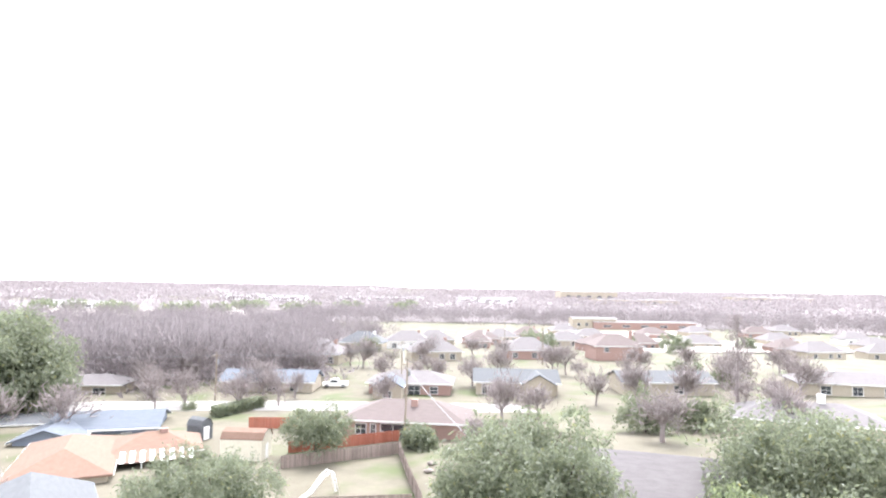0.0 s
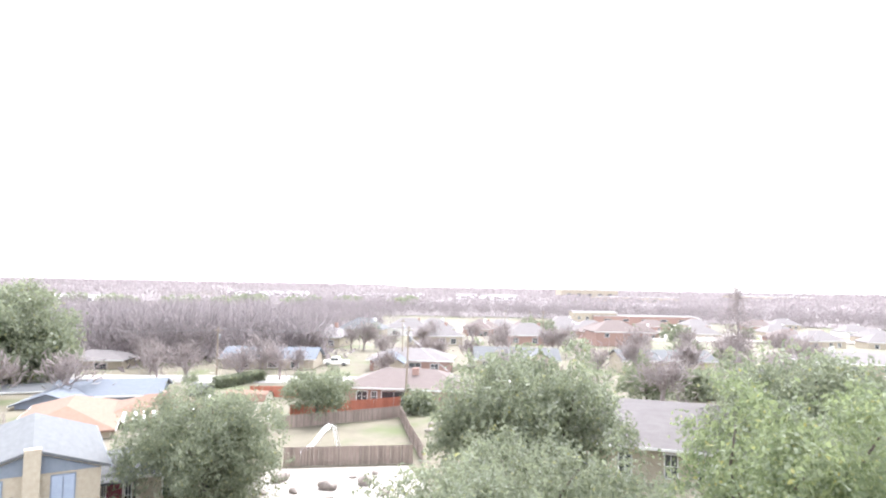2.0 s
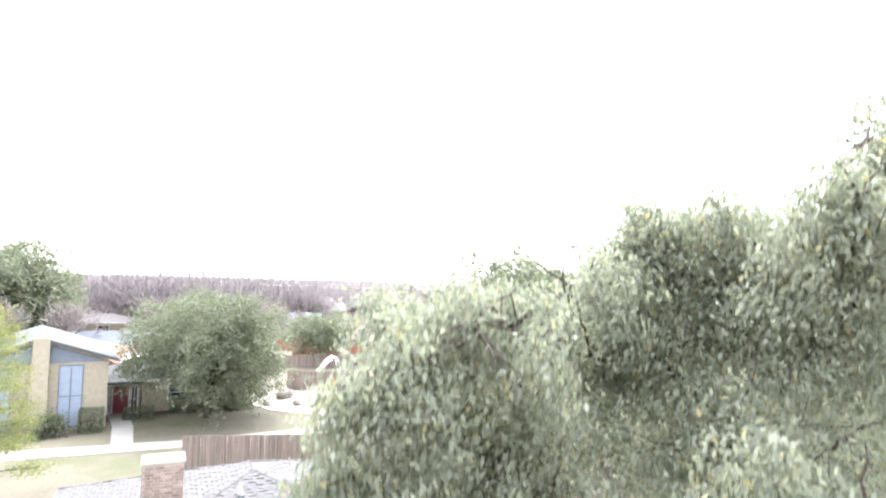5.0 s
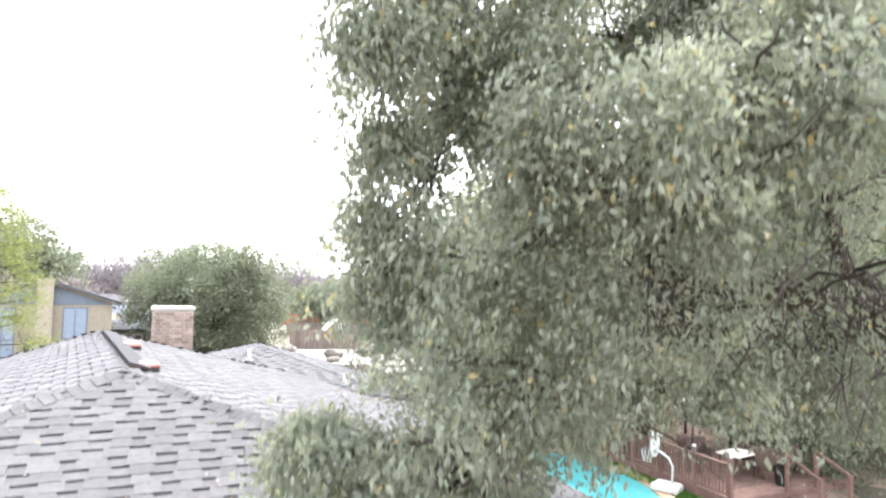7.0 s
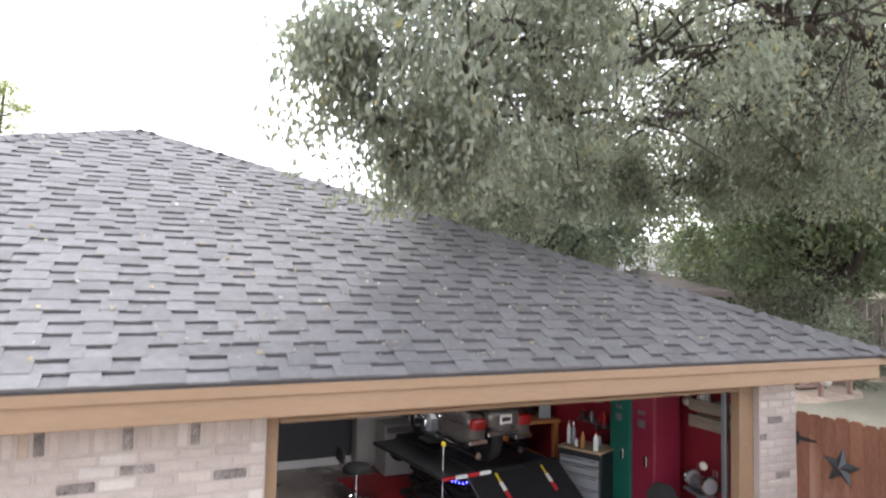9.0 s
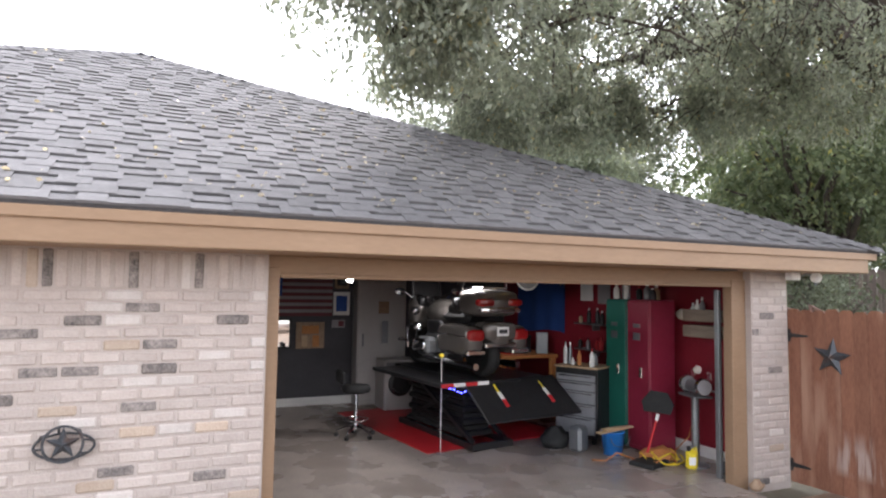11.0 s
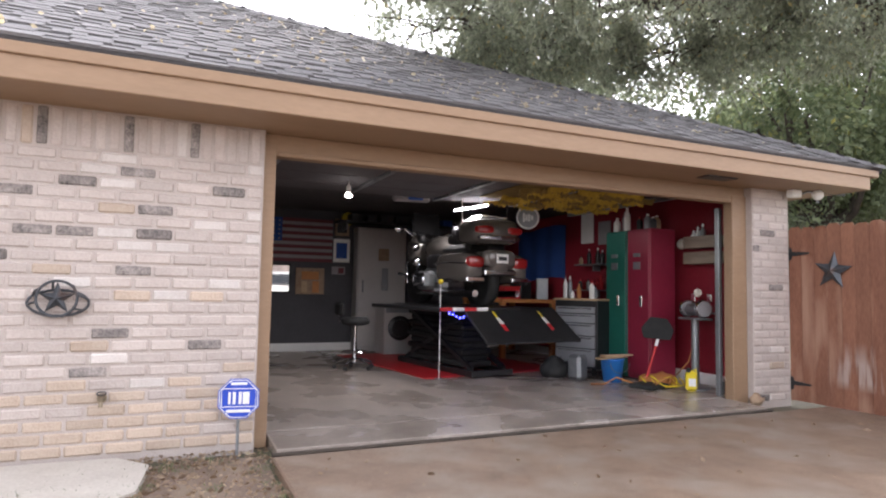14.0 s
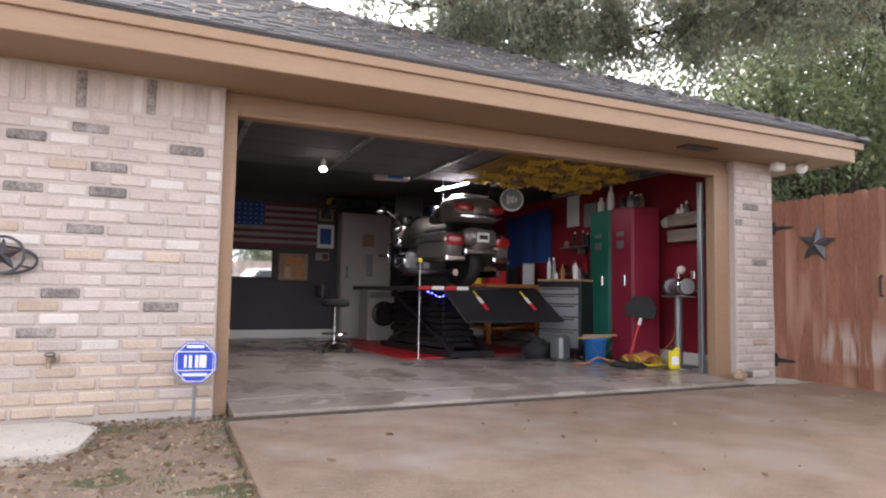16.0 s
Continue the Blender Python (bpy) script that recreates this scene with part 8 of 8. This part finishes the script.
for i, (x, y, r, h, m_, c_) in enumerate(((4.45, 2.45, 0.03, 0.3, M_WHITE, M_STEEL), (4.47, 2.37, 0.03, 0.3, M_STEEL, M_WHITE), (4.5, 2.2, 0.03, 0.2, M_ORANGE, M_ORANGE), (4.45, 2.28, 0.025, 0.1, M_WHITE, M_WHITE), (4.55, 1.98, 0.035, 0.24, M_WHITE, M_RED), (4.7, 2.1, 0.035, 0.18, M_STEEL, M_BLACK))):
    bottle((x, y, 1.033), r, h, m_, c_, "bottle standing on the tool cabinet")


def locker(y, w, mat, label):
    t = thing("locker", (5.08, y, 0.0), label, "locker", 0, "steel lockers")
    part("body", Build().box((0.01, 0, 0.99), (0.42, w, 1.94), 0.008), mat, t)
    d = part("door", Build().box((-0.21, 0, 1.0), (0.02, w - 0.03, 1.86), 0.006), mat, t)
    part("handle", Build().box((-0.228, -0.06, 1.02), (0.02, 0.05, 0.14), 0.006), M_CHROME, d)
    part("number_label", Build().box((-0.223, 0.02, 1.48), (0.006, 0.13, 0.1), 0.002), M_STEEL, d)
    part("number_label", Build().box((-0.223, 0.02, 1.62), (0.006, 0.13, 0.05), 0.002), M_STEEL, d)
    part("plinth", Build().box((0.02, 0, 0.02), (0.38, w - 0.03, 0.04)), M_BLACK, t)


locker(1.87, 0.42, M_GREEN, "tall narrow green steel locker against the red wall")
locker(1.43, 0.42, M_CRIMSON, "tall narrow crimson steel locker against the red wall")
for i, (x, y, r, h, m_) in enumerate(((5.0, 2.0, 0.05, 0.2, M_WHITE), (5.05, 1.88, 0.05, 0.28, M_STRIPE_WHITE), (4.98, 1.77, 0.045, 0.32, M_WHITE), (5.0, 1.55, 0.04, 0.17, M_BLACK), (5.02, 1.42, 0.05, 0.2, M_STEEL), (5.0, 1.3, 0.045, 0.15, M_IRON), (5.12, 1.36, 0.05, 0.18, M_PRINT))):
    bottle((x, y, 1.965), r, h, m_, M_WHITE if i != 3 else M_RED, "bottle or can on top of a locker")
for i, (y, z) in enumerate(((0.82, 1.78), (0.82, 1.58))):
    bx = thing("barn_wood_shelf", (5.39, y, z), "grey barn wood wall box", "shelf", 0, "barn wood boxes")
    part("front", Build().box((-0.07, 0, 0), (0.02, 0.56, 0.15), 0.004), M_BARNWOOD, bx)
    part("back", Build().box((0.06, 0, 0), (0.02, 0.56, 0.15), 0.004), M_BARNWOOD, bx)
    part("bottom", Build().box((0, 0, -0.065), (0.13, 0.56, 0.02), 0.003), M_BARNWOOD, bx)
for y, h in ((0.92, 0.24), (0.84, 0.27), (0.99, 0.2)):
    bottle((5.38, y, 1.73), 0.035, h, M_STEEL if h > 0.25 else M_WHITE, M_WHITE, "spray can in a barn wood box")
cap = thing("baseball_cap", (5.43, 1.22, 1.78), "tan cap hung on the red wall", "cap", 90)
part("crown", Build().ball((0, 0, 0), (0.1, 0.05, 0.07), 14, 8), M_CURTAIN, cap, smooth=True)
part("brim", Build().box((0, -0.04, -0.06), (0.2, 0.07, 0.015), 0.006), M_PRINT, cap)

gp = thing("bench_grinder", (5.07, 0.68, 0.0), "double-wheel bench grinder on a steel pedestal", "grinder", 75)
part("foot", Build().lathe([(0.16, 0), (0.16, 0.015), (0.06, 0.03)], None, 16), M_STEEL, gp)
part("pedestal", Build().lathe([(0.045, 0.02), (0.045, 0.82)], None, 14), M_STEEL, gp)
part("tray", Build().box((0, 0, 0.83), (0.36, 0.24, 0.025), 0.006), M_STEEL, gp)
part("motor", Build().lathe([(0.06, -0.12), (0.075, -0.1), (0.075, 0.1), (0.06, 0.12)], pose(0, 0, 0.94, 0, 90, 0), 16), M_STEEL, gp)
for x in (-0.17, 0.17):
    part("wheel_guard", Build().lathe([(0.1, -0.03), (0.11, 0), (0.1, 0.03), (0.03, 0.032)], pose(x, 0, 0.95, 0, 90, 0), 22), M_CHROME, gp)
    part("stone", Build().lathe([(0.09, -0.034), (0.09, 0.034)], pose(x, 0, 0.95, 0, 90, 0), 20), M_STRIPE_WHITE, gp)
    part("tool_rest", Build().box((x, -0.13, 0.9), (0.08, 0.06, 0.012), 0.003), M_STEEL, gp)
    part("eye_shield", Build().box((x, -0.08, 1.08), (0.09, 0.008, 0.09), 0.003), M_CHROME, gp)
part("lamp", Build().ball((-0.03, -0.02, 1.14), 0.05, 10, 8), M_CURTAIN, gp, smooth=True)

bk = thing("bucket", (4.48, 1.47, 0.0), "blue plastic bucket with planks laid on top", "bucket")
part("pail", Build().lathe([(0.115, 0.0), (0.145, 0.27), (0.155, 0.275), (0.155, 0.29), (0.13, 0.29), (0.11, 0.02)], None, 24), M_BLUE, bk, smooth=True)
part("bail", Build().tube([(0.15 * math.cos(a), -0.152, 0.24 - 0.12 * math.sin(a)) for a in np.linspace(0, math.pi, 12)], 0.004, 5), M_STEEL, bk)
for i, (x, r) in enumerate(((-0.03, 14), (0.05, 4))):
    pl = thing("plank", (4.48 + x, 1.44, 0.292 + 0.024 * i), "short raw timber plank across the bucket", "plank", r, "planks")
    part("wood", Build().box((0, 0, 0.011), (0.56 - 0.08 * i, 0.09, 0.02), 0.003), M_WOOD, pl)
sp = thing("grain_shovel", (4.78, 1.02, 0.0), "black plastic shovel leaning with a red handle", "shovel", -50)
part("blade", Build().slab([(-0.16, 0.58), (0.16, 0.56), (0.2, 0.68), (0.12, 0.82), (-0.08, 0.84), (-0.19, 0.7)], -0.015, 0.015, pose(0, 0, 0, 80)), M_RUBBER, sp)
part("shaft", Build().tube([(0.02, 0.02, 0.56), (-0.12, -0.1, 0.02)], 0.016, 8), M_RED, sp)
part("collar", Build().tube([(0.02, 0.02, 0.56), (-0.0, -0.0, 0.48)], 0.02, 8), M_WHITE, sp)
rh = thing("coiled_hose", (4.72, 0.95, 0.0), "orange and yellow hoses coiled on the floor", "hose")
rngh = random.Random(14)
for k in range(7):
    r, ox, oy, ph = rngh.uniform(0.12, 0.27), rngh.uniform(-0.08, 0.14), rngh.uniform(-0.16, 0.1), rngh.uniform(0, 6)
    part("loop", Build().tube([(r * math.cos(a) * (1 + 0.14 * math.sin(2 * a + ph)) + ox, 0.75 * r * math.sin(a) * (1 + 0.12 * math.cos(3 * a)) + oy, 0.012 + 0.006 * k + 0.09 * max(0, math.sin(a * 1.5 + ph))) for a in np.linspace(0, 2 * math.pi, 37)], 0.009, 6), M_ORANGE if k % 3 == 0 else M_YELLOW, rh, smooth=True)
part("lead", Build().tube([(-0.2, 0.1, 0.02), (-0.4, 0.25, 0.09), (-0.62, 0.2, 0.03), (-0.7, 0.35, 0.01)], 0.01, 6), M_ORANGE, rh, smooth=True)
part("lead", Build().tube([(0.3, 0.1, 0.02), (0.42, -0.1, 0.3), (0.5, -0.2, 0.85), (0.4, -0.28, 0.95)], 0.007, 6), M_ORANGE, rh, smooth=True)
gb = thing("work_glove_heap", (4.85, 1.05, 0.0), "heap of orange work cloths by the hose", "cloth")
b = Build().ball((0, 0, 0.06), (0.24, 0.16, 0.09), 18, 10)
b.v = [tuple(Vector(p) * (1 + 0.3 * noise.noise(Vector(p) * 12))) for p in b.v]
part("cloth", b, M_ORANGE, gb, smooth=True)
dp = thing("dust_pan", (4.55, 0.9, 0.0), "flat black pan on the floor", "pan", 20)
part("tray", Build().box((0, 0, 0.03), (0.4, 0.32, 0.05), 0.012), M_RUBBER, dp)
jg = thing("oil_jug", (4.9, 0.58, 0.0), "yellow plastic oil jug on the floor", "jug", -30)
part("body", Build().box((0, 0, 0.11), (0.13, 0.08, 0.22), 0.025), M_YELLOW, jg)
part("neck", Build().lathe([(0.025, 0.21), (0.025, 0.26)], pose(-0.03, 0, 0), 10), M_BLACK, jg)
part("handle", Build().tube([(0.0, 0, 0.22), (0.05, 0, 0.25), (0.06, 0, 0.18)], 0.012, 6), M_YELLOW, jg)
part("label_panel", Build().box((0, -0.042, 0.1), (0.08, 0.006, 0.09), 0.002), M_WHITE, jg)
pw = thing("leaning_pipe", (5.28, 0.42, 0.0), "thin grey pipe leaning in the corner", "pipe")
part("pipe", Build().tube([(0, 0, 0), (0.1, 0.02, 1.5)], 0.018, 8), M_STEEL, pw)
jr = thing("glass_jar", (5.16, 0.36, 0.0), "small clear jar on the floor", "jar")
part("glass", Build().lathe([(0.045, 0), (0.05, 0.01), (0.05, 0.11), (0.035, 0.13)], None, 14), M_STEEL, jr)
part("lid", Build().lathe([(0.037, 0.13), (0.037, 0.15)], None, 12), M_WHITE, jr)
gc = thing("folded_grey_panel", (4.15, 1.75, 0.0), "grey plastic can and panel beside the bucket", "can", 20)
part("body", Build().box((0, 0, 0.16), (0.22, 0.2, 0.32), 0.04), M_STEEL, gc)
bl = thing("cloth_pile", (4.0, 2.05, 0.0), "dark cloth pile on the garage floor", "cloth")
b = Build().ball((0, 0, 0.1), (0.2, 0.18, 0.15), 16, 10)
b.v = [tuple(Vector(p) * (1 + 0.3 * noise.noise(Vector(p) * 9))) for p in b.v]
part("cloth", b, M_RUBBER, bl, smooth=True)

# frilled gold cloth along the raised door
gf = thing("gold_fringe", (0, 0, 0), "gold and brown frilled cloth hung under the raised door", "cloth")
rngf = random.Random(8)
M_BROWNFRILL = surface("brown_frill", (0.16, 0.1, 0.03), (0.34, 0.23, 0.07), 0.85, 0, 9, 60, 0.4)
for row in range(9):
    b, v, n = Build(), [], 110
    drop = [rngf.uniform(0.015, 0.05) + 0.03 * (k % 3 == 0) for k in range(n)]
    x0, x1 = 2.75 + rngf.uniform(0, 0.35), 4.55 + rngf.uniform(-0.2, 0.25)
    for z in (0, 1):
        for k in range(n):
            f = k / (n - 1)
            x, y = x0 + (x1 - x0) * f, 0.75 + 0.15 * row + 0.06 * math.sin(k * 0.37 + row) + 0.05 * math.sin(k * 1.9)
            sag = 0.03 + 0.035 * math.sin(k * 0.16 + row) * math.sin(math.pi * f) + 0.012 * (row % 3)
            v.append((x, y + 0.04 * z, 2.305 - sag - (drop[k] if z else 0)))
    b.add(v, [(k, k + 1, n + k + 1, n + k) for k in range(n - 1)])
    ob = part("frill", b, M_BROWNFRILL if row % 3 == 1 else M_GOLD, gf)
    ob.modifiers.new("thick", "SOLIDIFY").thickness = 0.006
part("backing", Build().box((3.65, 1.35, 2.298), (1.7, 1.25, 0.008)), M_BROWNFRILL, gf)
rst = thing("rust_patch_rag", (5.02, -0.2, -0.03), "rust-orange crumpled rag at the foot of the jamb", "rag")
b = Build().ball((0, 0, 0.05), (0.09, 0.06, 0.06), 12, 8)
b.v = [tuple(Vector(p) * (1 + 0.4 * noise.noise(Vector(p) * 22))) for p in b.v]
part("cloth", b, M_PRINT, rst, smooth=True)

# ---- roof planes ----
front = shingle_roof("roof_front", (FL, FR, R0, R0), "grey dimensional shingle roof over the garage", lambda p: -2.6 < p.x < 6.6 and p.y < 0.42, seed=3)
shingle_roof("roof_east", (FR, BR, R0, R1), "grey dimensional shingle roof plane towards the yard", seed=4)
shingle_roof("roof_west", (BL, FL, R1, R0), "grey dimensional shingle roof plane on the far side", seed=5)
shingle_roof("roof_back", (BR, BL, R1, R1), "grey dimensional shingle roof plane at the back", seed=6)
cap_run("hip_cap", FR + Vector((0, 0, 0.01)), R0, front, 1)
cap_run("hip_cap", FL + Vector((0, 0, 0.01)), R0, front, 2)
# dark strip laid along the east side of the ridge
ridge_a, ridge_z = R0 + Vector((0.05, 0.35, 0.03)), R1 + Vector((0.05, 0, 0.03))
fall = Vector((0.27, 0.0, -0.09))
edge = [ridge_a, ridge_a + fall, ridge_z + fall, ridge_z]
part("ridge_vent", Build().add(edge + [q + Vector((0, 0, 0.035)) for q in edge], [(3, 2, 1, 0), (4, 5, 6, 7), (0, 1, 5, 4), (1, 2, 6, 5), (2, 3, 7, 6), (3, 0, 4, 7)]), M_SHINGLE_BAND, front)
cap_run("ridge_cap", R0 + Vector((0, 0.1, -0.012)), R1, front, 3)
cap_run("hip_cap", BR, R1, front, 4)
cap_run("hip_cap", BL, R1, front, 5)
w0, w1 = Vector((1.9, 14.6, 4.4)), Vector((1.9, 15.6, 4.4))
WFL, WFR, WBL, WBR = Vector((-4.0, 9.6, 2.55)), Vector((7.2, 9.6, 2.55)), Vector((-4.0, 21, 2.55)), Vector((7.2, 21, 2.55))
wing = shingle_roof("roof_wing", (WFL, WFR, w0, w0), "grey shingle roof of the rear wing", seed=7)
shingle_roof("roof_wing_east", (WFR, WBR, w0, w1), "grey shingle roof of the rear wing, side plane", seed=8)
shingle_roof("roof_wing_back", (WBR, WBL, w1, w1), "grey shingle roof of the rear wing, back plane", seed=9)
shingle_roof("roof_wing_west", (WBL, WFL, w1, w0), "grey shingle roof of the rear wing, far plane", seed=10)
cap_run("hip_cap", WFR, w0, wing, 11)
cap_run("hip_cap", WBR, w1, wing, 12)
cap_run("hip_cap", WFL, w0, wing, 13)

# ---- bricks of the front wall and pier ----
rng = random.Random(17)
COURSE, LONG = 0.0858, 0.242


BRICKS = {}
# spots (x, z) of the burnt and of the whitest bricks
DARK = [(-1.52, 2.15), (-1.01, 2.18), (-0.575, 2.16), (-0.99, 1.93), (-1.43, 1.78), (-0.39, 1.85), (-1.62, 1.7), (-0.87, 1.685), (-1.2, 1.435), (-0.73, 1.44), (-1.62, 1.45), (-0.89, 1.19), (-1.19, 0.75), (-0.41, 0.66), (-1.18, 0.49), (-1.9, 1.3), (-2.1, 1.75), (-2.3, 0.9)]
WHITE = [(-0.15, 2.0), (-0.166, 1.683), (-0.11, 1.444), (-0.65, 1.358), (-0.235, 1.106), (-0.72, 0.417), (-0.3, 0.33)]


def lay(parent, x0, x1, shift_seed, rows=27):
    r = random.Random(shift_seed)
    rest = Build()
    for k in range(rows):
        z = -0.03 + (k + 0.5) * COURSE
        if z > WALL_H - 0.04:
            break
        soldier = shift_seed == 1 and k >= rows - 3
        if soldier and k > rows - 3:
            continue
        x = x0 - (LONG / 2 if k % 2 else 0)
        while x < x1 - 0.02:
            a, e = max(x, x0), min(x + LONG, x1)
            w = e - a - 0.009
            if soldier:
                e = min(x + COURSE, x1)
                w = e - max(x, x0) - 0.012
                a = max(x, x0)
            if w > 0.03:
                mat = M_BRICK_TAN if r.random() < (0.95, 0.95, 0.9, 0.75, 0.55, 0.35, 0.18, 0.03)[min(k, 7)] * (1.0 if shift_seed == 1 else 0.2) else M_BRICK_PALE if r.random() < 0.07 else M_BRICK
                hgt = COURSE * 3.2 if soldier else COURSE
                zz = z + (COURSE * 1.1 if soldier else 0)
                holds = lambda spots: any(a < px_ < e and abs(pz_ - zz) < hgt / 2 for px_, pz_ in spots)
                if shift_seed == 1 and a > -2.5:
                    mat = M_BRICK_DARK if holds(DARK) else M_BRICK_PALE if holds(WHITE) else mat
                elif r.random() < 0.07:
                    mat = M_BRICK_DARK
                at = ((a + e) / 2, -0.054 + r.uniform(-0.003, 0.003), zz + r.uniform(-0.002, 0.002))
                if a > -2.5:
                    mk = (round(w, 3), soldier, mat.name)
                    if mk not in BRICKS:
                        BRICKS[mk] = Build().box((0, 0, 0), (w, 0.11, hgt - 0.008), 0.014).data("brick", mat)
                    ob = new("brick", BRICKS[mk])
                    ob.parent = parent
                    ob.matrix_basis = pose(*at, r.uniform(-0.8, 0.8), r.uniform(-0.7, 0.7), r.uniform(-0.5, 0.5))
                else:
                    rest.box(at, (w, 0.11, hgt - 0.013), 0.007)
            x = x + (COURSE if soldier else LONG)
    if rest.v:
        part("bricks", rest, M_BRICK, parent)["kind"] = "stuff"


lay(wall_front, -9.3, -0.1, 1)
lay(wall_pier, 5.1, 5.68, 2)
